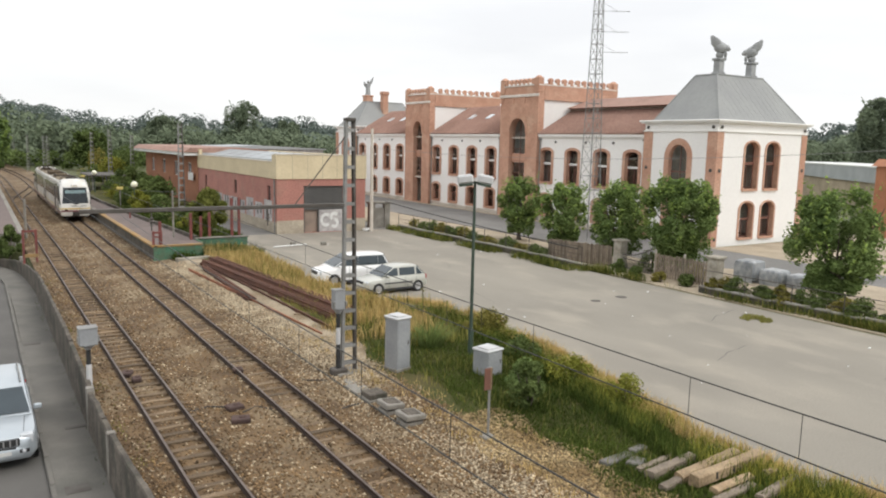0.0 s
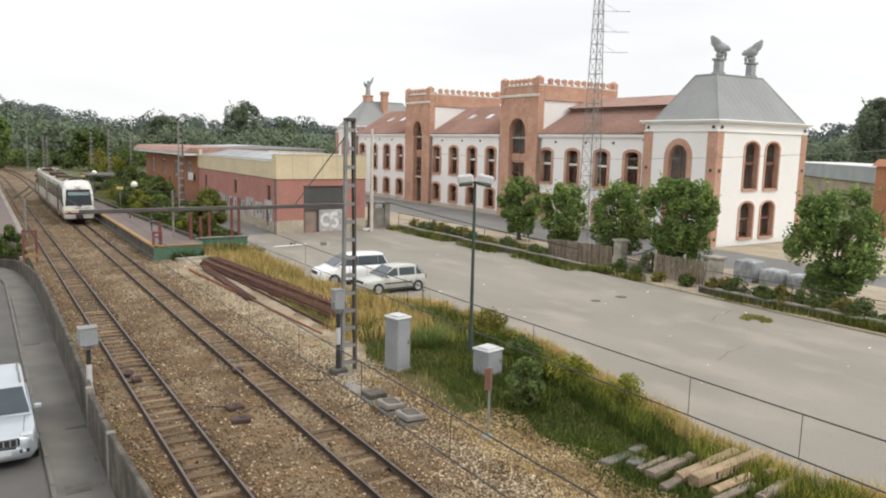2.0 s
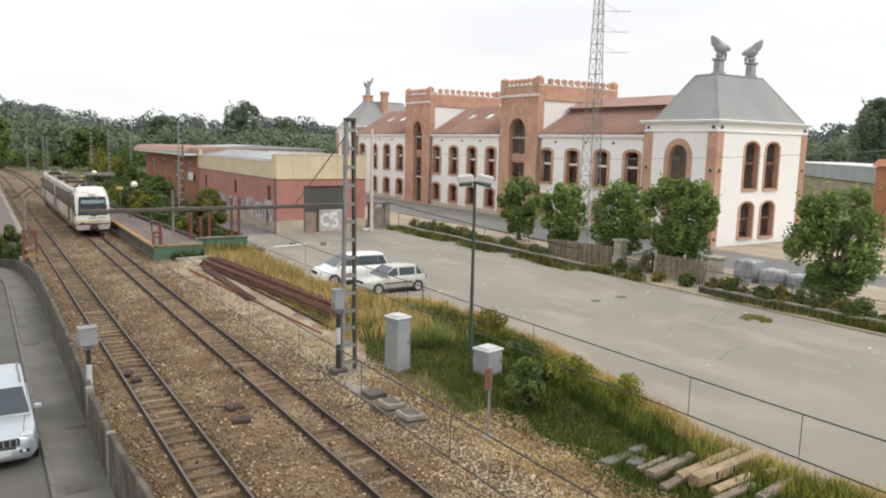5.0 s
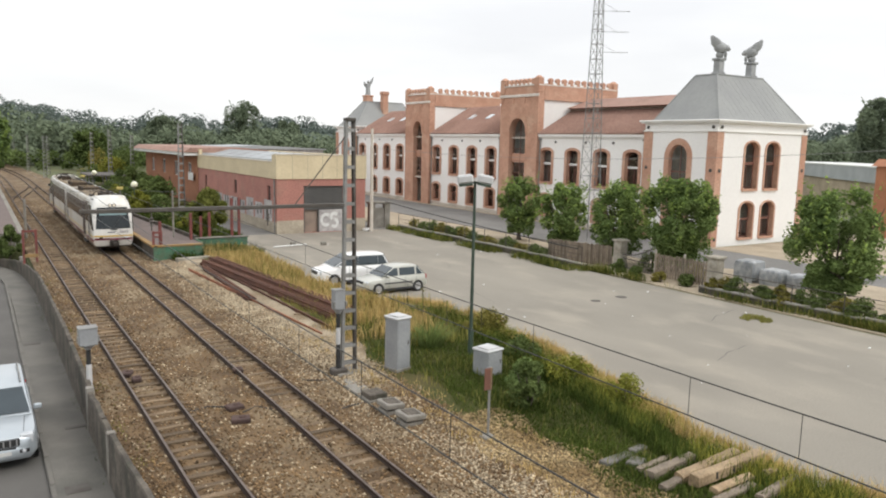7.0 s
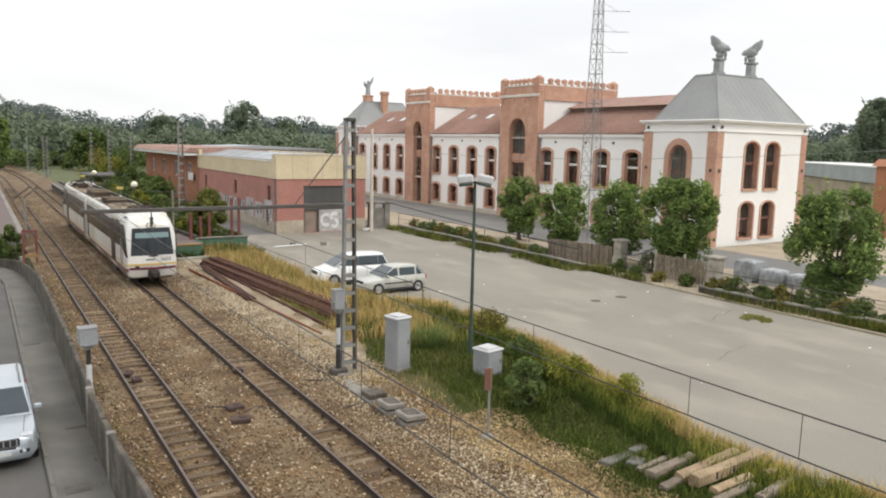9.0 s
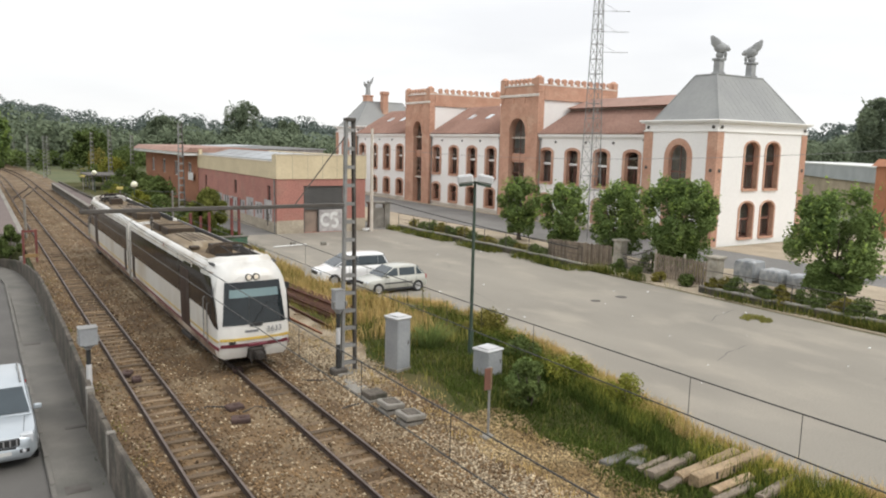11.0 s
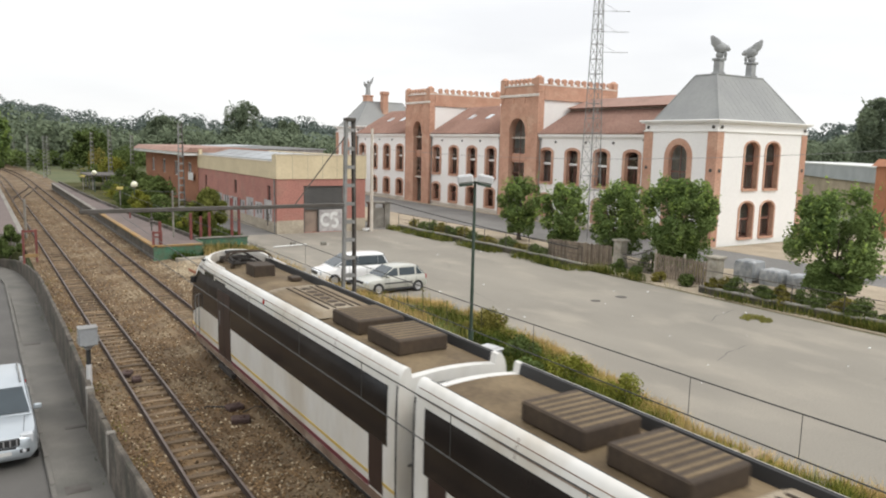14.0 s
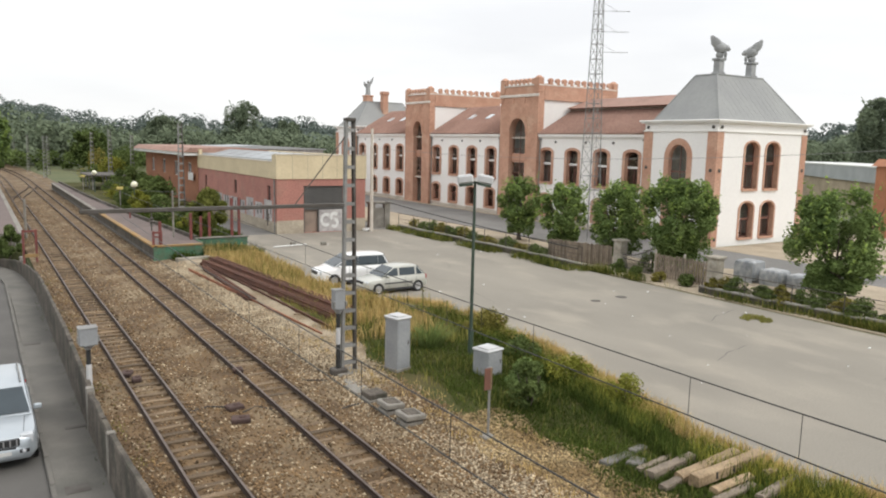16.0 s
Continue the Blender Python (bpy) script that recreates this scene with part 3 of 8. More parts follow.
def build_verge():
    rows = []
    for y in np.arange(-25, 58.1, 0.5):
        edge = interp(y, LOT_EDGE)
        row = []
        for k in range(15):
            t = k / 14
            x = 11.55 + (edge - 11.55) * t
            z = -0.06 + 0.16 * math.sin(math.pi * min(t * 1.02, 1)) + 0.05 * noise.noise(Vector((x * 0.9, y * 0.9, 0)))
            if k == 14:
                z = 0.004
            if k == 0:
                z = -0.12
            row.append((x + 0.25 * noise.noise(Vector((y * 0.8, k, 0))) * (k == 14), y, z))
        rows.append(row)
    solid("verge", Mesh().grid(rows), VERGE, "grassy brown earth bank between track and car park", "verge", "structure")


WALL_LINE = ((2.63, 9.0), (2.63, 13.0), (2.63, 16.5), (2.62, 20.0), (2.62, 24.6), (2.64, 29.0), (2.66, 34.0), (2.68, 39.0), (2.7, 44.0), (2.68, 48.5), (2.55, 52.0), (2.32, 55.0), (1.95, 57.3), (1.25, 59.0), (0.2, 59.8), (-2.0, 60.1), (-7.0, 60.1))
WALL_TOP = ((9, 0.95), (15.5, 0.72), (17.2, 0.55), (20.5, 0.28), (24.4, 0.14), (24.75, 0.34), (27, 0.4), (33, 0.52), (41, 0.4), (45, 0.34), (52, -0.1), (56, -0.3), (59, -0.55))


def build_street():
    line = [Vector((x, y, 0)) for x, y in WALL_LINE]
    sides = []
    for i, p in enumerate(line):
        d = (line[min(i + 1, len(line) - 1)] - line[max(i - 1, 0)]).normalized()
        sides.append(Vector((-d.y, d.x, 0)))

    def strip(o0, o1, rise, thick):
        """A band that follows the wall, from o0 to o1 metres on its street side."""
        rows = []
        for p, n in zip(line, sides):
            a, b, z = p + n * o0, p + n * o1, road_level(p.y) + rise
            rows.append([(a.x, a.y, z - thick), (a.x, a.y, z), (b.x, b.y, z), (b.x, b.y, z - thick)])
        return Mesh().grid(rows)
    m = Mesh().grid([[(-14, y, road_level(y) - 0.3), (-14, y, road_level(y)), (1.3, y, road_level(y)), (1.3, y, road_level(y) - 0.3)] for y in (-40, 0, 30, 52, 57.6)])
    solid("road", m, TARMAC, "grey asphalt side street below the railway wall", "road", "structure")
    paving = strip(0.0, 1.28, 0.12, 0.3)
    paving.grid([[(1.35, y, road_level(y) - 0.2), (1.35, y, road_level(y) + 0.12), (2.63, y, road_level(y) + 0.12), (2.63, y, road_level(y) - 0.2)] for y in (-40, 9)])
    walk_way = solid("pavement", paving, SLAB, "grey worn concrete pavement", "pavement", "structure")
    kerb = Mesh().box(-0.07, 0, -0.3, 0.075, 1.94, 0.125, 0.02).data("kerbstone", SLAB)
    for k in range(22):
        y = 9 + 2.0 * k
        piece("kerbstone", kerb, walk_way, (1.31 if y < 20 else 1.32, y, road_level(y) + 0.006))
    for i in range(11, 14):
        a, b = line[i] + sides[i] * 1.31, line[i + 1] + sides[i + 1] * 1.31
        part("kerbstone", Mesh().prism([(a.x - 0.05, a.y), (b.x - 0.05, b.y), (b.x + 0.09, b.y), (a.x + 0.09, a.y)], lambda u, v, w: (u, v, w), road_level(0) - 0.3, road_level(0) + 0.13), CONCRETE, walk_way)
    # sunken covers, cracks and mended strips in the pavement
    for x0, x1, y, w in ((2.0, 2.6, 24.9, 0.2), (1.45, 2.1, 36.2, 0.28), (1.55, 2.15, 20.15, 0.5)):
        m = Mesh().box(x0, y, road_level(y) + 0.1, x1, y + w, road_level(y) + 0.132, 0.005)
        solid("grating", m, STEEL_DARK, "dark iron drain grating in the pavement", "grating", group="pavement gratings")
    # the railway's boundary wall: cast panels between pale piers, with a broken upper edge
    wall = thing("wall_railway", (2.78, 25, -0.9), "low weathered grey concrete wall beside the railway", "wall")
    wall["kind"] = "structure"
    total = [0.0]
    for p, q in zip(line, line[1:]):
        total.append(total[-1] + (q - p).length)

    def along(d):
        i = max(k for k in range(len(line) - 1) if total[k] <= d + 1e-6)
        t = (d - total[i]) / (total[i + 1] - total[i])
        return line[i].lerp(line[i + 1], t), sides[i].lerp(sides[i + 1], t).normalized()
    d, count, length = 0.0, 0, 4.2
    while d + length < total[-1]:
        rows, n = [], 18
        lift = 0.02 * math.sin(count * 2.7)
        for i in range(n + 1):
            p, side = along(d + i * length / n - (0.012 if i == n else 0))
            zt = interp(p.y, WALL_TOP) + lift * (p.y < 44) + 0.06 * noise.noise(Vector((p.y * 1.7, p.x * 2, 0))) - 0.05 * max(0.0, noise.noise(Vector((p.y * 5, 0, 7))))
            o = 0.03 * noise.noise(Vector((p.y * 0.8, 4, 0)))
            zb = road_level(p.y) - 0.2
            row = []
            for w, z in ((0.0, zb), (-0.01, zb + 0.5), (-0.005, (zb + zt) / 2), (0.005, zt - 0.05), (0.03, zt), (0.14, zt + 0.01), (0.17, zt - 0.04), (0.17, zb)):
                q = p - side * (w + o + 0.012 * noise.noise(Vector((p.y * 3, z * 3, w))))
                row.append((q.x, q.y, z))
            rows.append(row)
        m = Mesh().grid(rows)
        m.f += [tuple(range(8)), tuple(range(8 * n + 7, 8 * n - 1, -1))]
        part("wall_panel", m, WALLSTONE, wall)
        d, count = d + length, count + 1
    for y, h in ((24.55, 0.3), (20.4, 0.3), (56.0, 0.0)):
        x = float(np.interp(y, [b for a, b in WALL_LINE[:12]], [a for a, b in WALL_LINE[:12]]))
        part("pier", Mesh().box(x - 0.035, y - 0.13, road_level(y), x + 0.2, y + 0.13, h, 0.025), CONCRETE, wall, "pale concrete pier")


def build_gravel_strip():
    """Bare whitish gravel round the rail store and an ochre stony patch on the near bank."""
    for nm, y0, y1, xa, xb, mat, lab in (("gravel_strip", 24.0, 51.0, 11.3, 13.0, GRAVEL, "bare whitish gravel beside the rail store"), ("stony_patch", 9.0, 17.2, 11.3, 12.9, OCHRE, "ochre stony ground at the foot of the bank")):
        rows = []
        for y in np.arange(y0, y1, 0.4):
            e = xb + 0.35 * noise.noise(Vector((y * 0.7, 3, 0))) - 0.9 * max(0.0, (y0 + 1.5 - y) / 1.5) - 0.9 * max(0.0, (y - y1 + 1.5) / 1.5)
            row = []
            for k in range(9):
                x = xa + (e - xa) * k / 8
                row.append((x, y, bank_height(x, y) + (0.03 if 0 < k < 8 else -0.08)))
            rows.append(row)
        solid(nm, Mesh().grid(rows), mat, lab, "gravel", "structure")


build_ground()
build_ballast()
build_track("track_left", 4.45, "single line of rusty rails on worn sleepers")
build_track("track_right", 8.05, "single line of rusty rails carrying the train")
def build_crossover():
    x = thing("crossover", (6.2, 125, -0.1), "pair of rusty crossing rails between the two tracks", "railway track")
    x["kind"] = "structure"
    for off in (-0.533, 0.533):
        pts = [(4.45 + off + 3.6 * (3 * t * t - 2 * t ** 3), 102 + 36 * t) for t in (i / 10 for i in range(11))]
        part("rail", Mesh().grid([[(a + e, b, z) for e, z in ((-0.055, -0.13), (-0.035, -0.003), (0.035, -0.003), (0.055, -0.13))] for a, b in pts]), RAIL, x)


build_crossover()
build_lot()
build_verge()
build_gravel_strip()
build_street()


# ---- the old factory: white walls, brick towers and arched windows ----
FX = 52.4


def on_front(u, v, w):
    return (FX + w, u, v)


def on_end(u, v, w):
    return (u, 39.6 + w, v)


def window_set(put_at, width, height, spring, name, factory, places, brick=0.34):
    """Windows that share meshes: brick surround, sill, frame with a pale transom and glass. put_at: maps (u, v, w) for a window at the origin."""
    half = width / 2
    rise = height - spring
    outer = arch(-half, half, -0.12, spring, rise)
    hole = arch(-half + brick, half - brick, 0.0, spring - 0.05, rise - brick + 0.12)
    sur = Mesh().wall(outer, [hole], put_at, -0.07, 0.5).data(name, BRICK_RED)
    sill = Mesh().prism(rect(-half + 0.1, half - 0.1, -0.2, 0.0), put_at, -0.16, 0.1).data("sill", BRICK_RED)
    fr = Mesh().wall(arch(-half + brick - 0.02, half - brick + 0.02, 0.0, spring - 0.04, rise - brick + 0.14),
                     [arch(-half + brick + 0.09, -0.035, 0.1, spring * 0.58, 0.001, 2), arch(0.035, half - brick - 0.09, 0.1, spring * 0.58, 0.001, 2),
                      arch(-half + brick + 0.09, half - brick - 0.09, spring * 0.64 + 0.05, spring - 0.08, rise - brick + 0.05)], put_at, 0.40, 0.47).data("frame", FRAME_BROWN)
    bar = Mesh().prism(rect(-half + brick, half - brick, spring * 0.595, spring * 0.665), put_at, 0.35, 0.40).data("transom", FRAME_WHITE if height > 3.5 and brick > 0.3 else FRAME_BROWN)
    pane = Mesh().prism(rect(-half + brick + 0.05, half - brick - 0.05, 0.06, spring - 0.1), put_at, 0.43, 0.44).data("pane", GLASS)
    for u, v in places:
        at = put_at(u, v, 0)
        at = tuple(a - b for a, b in zip(at, put_at(0, 0, 0)))
        w = piece(name, sur, factory, at, label="arched window in a brick surround")
        BASE[w] = BASE[factory] + w.location
        for nm, d in (("sill", sill), ("frame", fr), ("transom", bar), ("pane", pane)):
            q = new(nm, d)
            q.parent = w
            if nm == "pane":
                q.visible_shadow = False


def front_hole(u, z0, width, height, spring, brick=0.34):
    return arch(u - width / 2 + 0.1, u + width / 2 - 0.1, z0 + 0.05 - 0.1, z0 + spring, height - spring - 0.1)


def crown(m, put, u0, u1, z, w0, w1, step=0.95, size=0.58, feet=None):
    """Merlons with rounded heads between u0 and u1, and pale curved copings in the gaps between them."""
    n = max(1, round((u1 - u0) / step))
    gap = (u1 - u0) / n - size
    for k in range(n - 1 if feet is not None else 0):
        c = u0 + (k + 1) * (u1 - u0) / n
        feet.prism([(c - gap / 2 - 0.03, z - 0.03), (c + gap / 2 + 0.03, z - 0.03), (c + gap / 2 + 0.03, z + 0.2), (c + gap * 0.2, z + 0.1), (c - gap * 0.2, z + 0.1), (c - gap / 2 - 0.03, z + 0.2)], put, w0 - 0.03, w1 + 0.03)
    for k in range(n):
        c = u0 + (k + 0.5) * (u1 - u0) / n
        m.prism([(c - size * 0.38, z - 0.02), (c + size * 0.38, z - 0.02), (c + size * 0.38, z + 0.3), (c + size / 2, z + 0.38), (c + size / 2, z + 0.5), (c + size * 0.3, z + 0.64), (c, z + 0.7), (c - size * 0.3, z + 0.64), (c - size / 2, z + 0.5), (c - size / 2, z + 0.38), (c - size * 0.38, z + 0.3)], put, w0, w1)


def build_tower(factory, y0, y1, arch_u0, arch_u1, back):
    """A brick gate tower with a tall arched recess and a crenellated parapet that runs back over the roof."""
    m = Mesh()
    hole = arch(arch_u0, arch_u1, 0.05, 9.7, 1.45, 12)
    m.wall(rect(y0, y1, -0.1, 14.6), [hole], on_front, -0.35, 0.5)
    body = part("tower", m, BRICK_RED, factory, "red brick tower with a tall arched recess")
    # white flanks above the roofs, brick parapet on top
    part("flank", Mesh().box(FX + 0.5, y0 + 0.15, 0, FX + back, y0 + 0.6, 13.1), PLASTER, body)
    part("flank", Mesh().box(FX + 0.5, y1 - 0.6, 0, FX + back, y1 - 0.15, 13.1), PLASTER, body)
    m = Mesh().box(FX + 0.5, y0 - 0.05, 13.1, FX + back, y0 + 0.45, 14.6).box(FX + 0.5, y1 - 0.45, 13.1, FX + back, y1 + 0.05, 14.6)
    m.box(FX + back - 0.5, y0 + 0.45, 13.1, FX + back, y1 - 0.45, 14.6)
    feet = Mesh()
    crown(m, lambda u, v, w: (u, y0 + w, v), FX + 0.9, FX + back - 0.6, 14.75, 0.0, 0.35, feet=feet)
    crown(m, lambda u, v, w: (u, y1 - w, v), FX + 0.9, FX + back - 0.6, 14.75, 0.0, 0.35, feet=feet)
    crown(m, on_front, y0 + 0.75, y1 - 0.75, 14.75, -0.3, 0.1, 0.75, 0.45, feet)
    m.box(FX - 0.32, y0 + 0.1, 14.55, FX + 0.1, y1 - 0.1, 14.85)
    m.box(FX + 0.3, y0 + 0.02, 14.55, FX + back, y0 + 0.38, 14.82).box(FX + 0.3, y1 - 0.38, 14.55, FX + back, y1 - 0.02, 14.82)
    for yy in (y0, y1 - 0.7):
        for xx in (FX - 0.45, FX + back - 0.6):
            m.box(xx, yy - 0.06, 13.9, xx + 0.75, yy + 0.76, 15.45, 0.03)
            m.lathe((xx + 0.375, yy + 0.35, 15.45), [(0.42, 0), (0.3, 0.15), (0.12, 0.24)], 10)
    part("parapet", m, BRICK_RED, body, "brick parapet with rounded merlons")
    part("merlon_coping", feet, PLASTER, body, "white curved copings between the merlons")["kind"] = "stuff"
    m = Mesh().box(FX - 0.47, y0 - 0.08, 13.45, FX - 0.3, y1 + 0.08, 13.75, 0.03)
    m.box(FX - 0.4, y0 - 0.07, 14.62, FX + back, y0 - 0.01, 14.74).box(FX - 0.43, y0, 14.62, FX - 0.36, y1, 14.74)
    part("string_course", m, PALE_BAND, body, "pale stone band")
    m = Mesh()
    for k in range(4):
        u = y0 + 0.35 + k * (y1 - y0 - 0.7) / 3
        m.box(FX - 0.46, u - 0.12, 12.85, FX - 0.34, u + 0.12, 13.45, 0.02)
    for u in (arch_u0 - 0.55, arch_u1 + 0.55):
        m.box(FX - 0.42, u - 0.25, 9.35, FX - 0.34, u + 0.25, 9.75, 0.02)
    part("corbel", m, BRICK_RED, body)
    c, r = (arch_u0 + arch_u1) / 2, (arch_u1 - arch_u0) / 2
    ring = Mesh().wall(arch(arch_u0 - 0.5, arch_u1 + 0.5, 9.5, 9.7, 2.0, 12), [arch(arch_u0 + 0.001, arch_u1 - 0.001, 9.51, 9.7, 1.45, 12)], on_front, -0.43, -0.34)
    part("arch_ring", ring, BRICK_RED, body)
    # inside the recess: back wall with a door, floors and pale rails; the dimness is in the colour
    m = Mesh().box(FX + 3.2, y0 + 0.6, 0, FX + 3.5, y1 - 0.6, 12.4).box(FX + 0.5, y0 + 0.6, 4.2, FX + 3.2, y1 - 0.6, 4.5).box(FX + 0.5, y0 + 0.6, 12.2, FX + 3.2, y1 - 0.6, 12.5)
    part("recess", m, ROOM_SHADE, body, "recess behind the arch, its shade put into the colour")
    m = Mesh().box(FX + 0.1, arch_u0, 8.9, FX + 0.2, arch_u1, 9.05).box(FX + 0.1, arch_u0, 3.35, FX + 0.3, arch_u1, 3.6)
    part("transom", m, STRING, body)
    m = Mesh()
    for k in range(4):
        m.box(FX + 0.14, arch_u0, 3.62 + 1.35 * k, FX + 0.19, arch_u1, 3.68 + 1.35 * k)
    m.box(FX + 0.14, c - 0.04, 3.6, FX + 0.2, c + 0.04, 10.9)
    part("glazing_bar", m, FRAME_BROWN, body)
    part("pane", Mesh().box(FX + 0.21, arch_u0 + 0.02, 3.62, FX + 0.22, arch_u1 - 0.02, 9.7), GLASS, body).visible_shadow = False
    part("spandrel", Mesh().box(FX + 0.16, arch_u0 + 0.02, 6.2, FX + 0.2, arch_u1 - 0.02, 7.2), BRICK_RED, body)


def build_pavilion(factory, y0, y1, depth, near):
    """A corner block with brick pilasters, a white cornice and a grey hipped roof with a short ridge platform."""
    x0, x1 = FX - 0.35, FX - 0.35 + depth
    m = Mesh()
    mid = (y0 + y1) / 2
    big = arch(mid - 1.15, mid + 1.15, 0.6, 7.4, 1.25, 12)
    m.wall(rect(y0, y1, -0.1, 10.35), [big], lambda u, v, w: (x0 + w, u, v), 0, 0.5)
    body = part("pavilion", m, PLASTER, factory, "white rendered corner block with brick corners")
    holes = []
    if near:
        for u in (56.75, 59.7):
            holes += [arch(u - 0.95, u + 0.95, 4.85, 8.35, 0.55), arch(u - 0.95, u + 0.95, 0.62, 3.1, 0.6)]
    part("end_wall", Mesh().wall(rect(x0 + 0.5, x1, -0.1, 10.35), holes, lambda u, v, w: (u, y0 + w, v), 0, 0.5), PLASTER, body)
    part("end_wall", Mesh().box(x0 + 0.5, y1 - 0.5, -0.1, x1, y1, 10.35), PLASTER, body)
    part("rear_wall", Mesh().box(x1 - 0.5, y0 + 0.5, -0.1, x1, y1 - 0.5, 10.35), PLASTER, body)
    part("floor_slab", Mesh().box(x0 + 0.5, y0 + 0.5, 4.0, x1 - 0.5, y1 - 0.5, 4.3).box(x0 + 0.5, y0 + 0.5, -0.05, x1 - 0.5, y1 - 0.5, 0.05), ROOM_SHADE, body)
    # quoins of brick, wrapping both corners, and wall-anchor plates
    for yy, s in ((y0, 1), (y1, -1)):
        m = Mesh().box(x0 - 0.06, min(yy - s * 0.06, yy + s * 0.95), -0.1, x0 + 0.0, max(yy - s * 0.06, yy + s * 0.95), 9.6)
        m.box(x0 + 0.0, min(yy - s * 0.06, yy), -0.1, x0 + 0.75, max(yy - s * 0.06, yy), 9.6)
        part("brick_pilaster", m, BRICK_RED, body, "red brick corner strip")
        part("brick_pilaster", Mesh().box(x1 - 0.75, min(yy - s * 0.06, yy), -0.1, x1 + 0.06, max(yy - s * 0.06, yy), 9.6), BRICK_RED, body, "red brick corner strip")
    for z in (0.6, 3.6, 6.4, 10.0):
        for yy in (y0 + 0.42, y1 - 0.42):
            part("anchor_plate", Mesh().lathe((x0 - 0.07, yy, z), [(0.15, -0.05), (0.12, -0.02), (0.15, 0.01)], 10, "x"), STEEL_DARK, body, "dark iron wall anchor")
        for xx in (x0 + 0.4, x1 - 0.4):
            part("anchor_plate", Mesh().lathe((xx, y0 - 0.07, z), [(0.15, -0.05), (0.12, -0.02), (0.15, 0.01)], 10, "y"), STEEL_DARK, body, "dark iron wall anchor")
    m = Mesh().box(x0 - 0.12, y0 - 0.12, 9.62, x1 + 0.12, y1 + 0.12, 9.74, 0.02).box(x0 - 0.3, y0 - 0.3, 10.35, x1 + 0.3, y1 + 0.3, 10.5, 0.03)
    m.box(x0 - 0.42, y0 - 0.42, 10.48, x1 + 0.42, y1 + 0.42, 10.62, 0.04)
    part("cornice", m, PLASTER, body)
    # roof: hipped, with a short flat platform
    a, b = 3.9, 3.55
    base = [(x0 + 0.05, y0 + 0.05, 10.63), (x1 - 0.35, y0 + 0.05, 10.63), (x1 - 0.35, y1 - 0.9, 10.63), (x0 + 0.05, y1 - 0.9, 10.63)]
    top = [(x0 + a, y0 + b, 14.75), (x1 - a + 1.8, y0 + b, 14.75), (x1 - a + 1.8, y1 - 2.0, 14.75), (x0 + a, y1 - 2.0, 14.75)]
    m = Mesh().add(base + top, [(0, 1, 5, 4), (1, 2, 6, 5), (2, 3, 7, 6), (3, 0, 4, 7), (4, 5, 6, 7), (3, 2, 1, 0)])
    roof = part("roof", m, SLATE, body, "grey zinc hipped roof")
    m = Mesh()
    for i in range(4):
        m.tube(base[i], top[i], 0.07, n=6)
        m.tube(top[i], top[(i + 1) % 4], 0.09, n=6)
    part("ridge_roll", m, SLATE, roof)
    m = Mesh()
    for i, k in ((0, 17), (3, 11)):
        p, q, r, s = (Vector(base[i]), Vector(base[(i + 1) % 4]), Vector(top[i]), Vector(top[(i + 1) % 4]))
        for j in range(1, k):
            t = j / k
            e = p.lerp(q, t)
            d = (q - p).normalized()
            # seams run up the slope until they meet a hip
            up0 = (r - p).dot(d)
            up1 = (s - p).dot(d)
            L = (q - p).length
            u = t * L
            f = min(u / up0 if up0 > 0 else 1, (L - u) / (L - up1) if L > up1 else 1, 1.0)
            slope = (r - p) - d * up0
            m.tube(e, e + slope * f, 0.01, n=4, caps=False)
    part("seam", m, SLATE, roof)
    # big arched opening in the front
    ring = Mesh().wall(arch(mid - 1.5, mid + 1.5, 0.6, 7.4, 1.65, 12), [arch(mid - 0.98, mid + 0.98, 0.62, 7.4, 1.1, 12)], lambda u, v, w: (x0 + w, u, v), -0.07, 0.42)
    win = part("arched_opening", ring, BRICK_RED, body, "tall arched opening in a brick surround")
    m = Mesh().box(x0 + 0.32, mid - 1, 6.1, x0 + 0.4, mid + 1, 6.2).box(x0 + 0.32, mid - 0.04, 0.62, x0 + 0.4, mid + 0.04, 8.4)
    part("glazing_bar", m, FRAME_BROWN, win)
    part("pane", Mesh().box(x0 + 0.35, mid - 1, 0.65, x0 + 0.36, mid + 1, 8.2), GLASS, win).visible_shadow = False
    return body


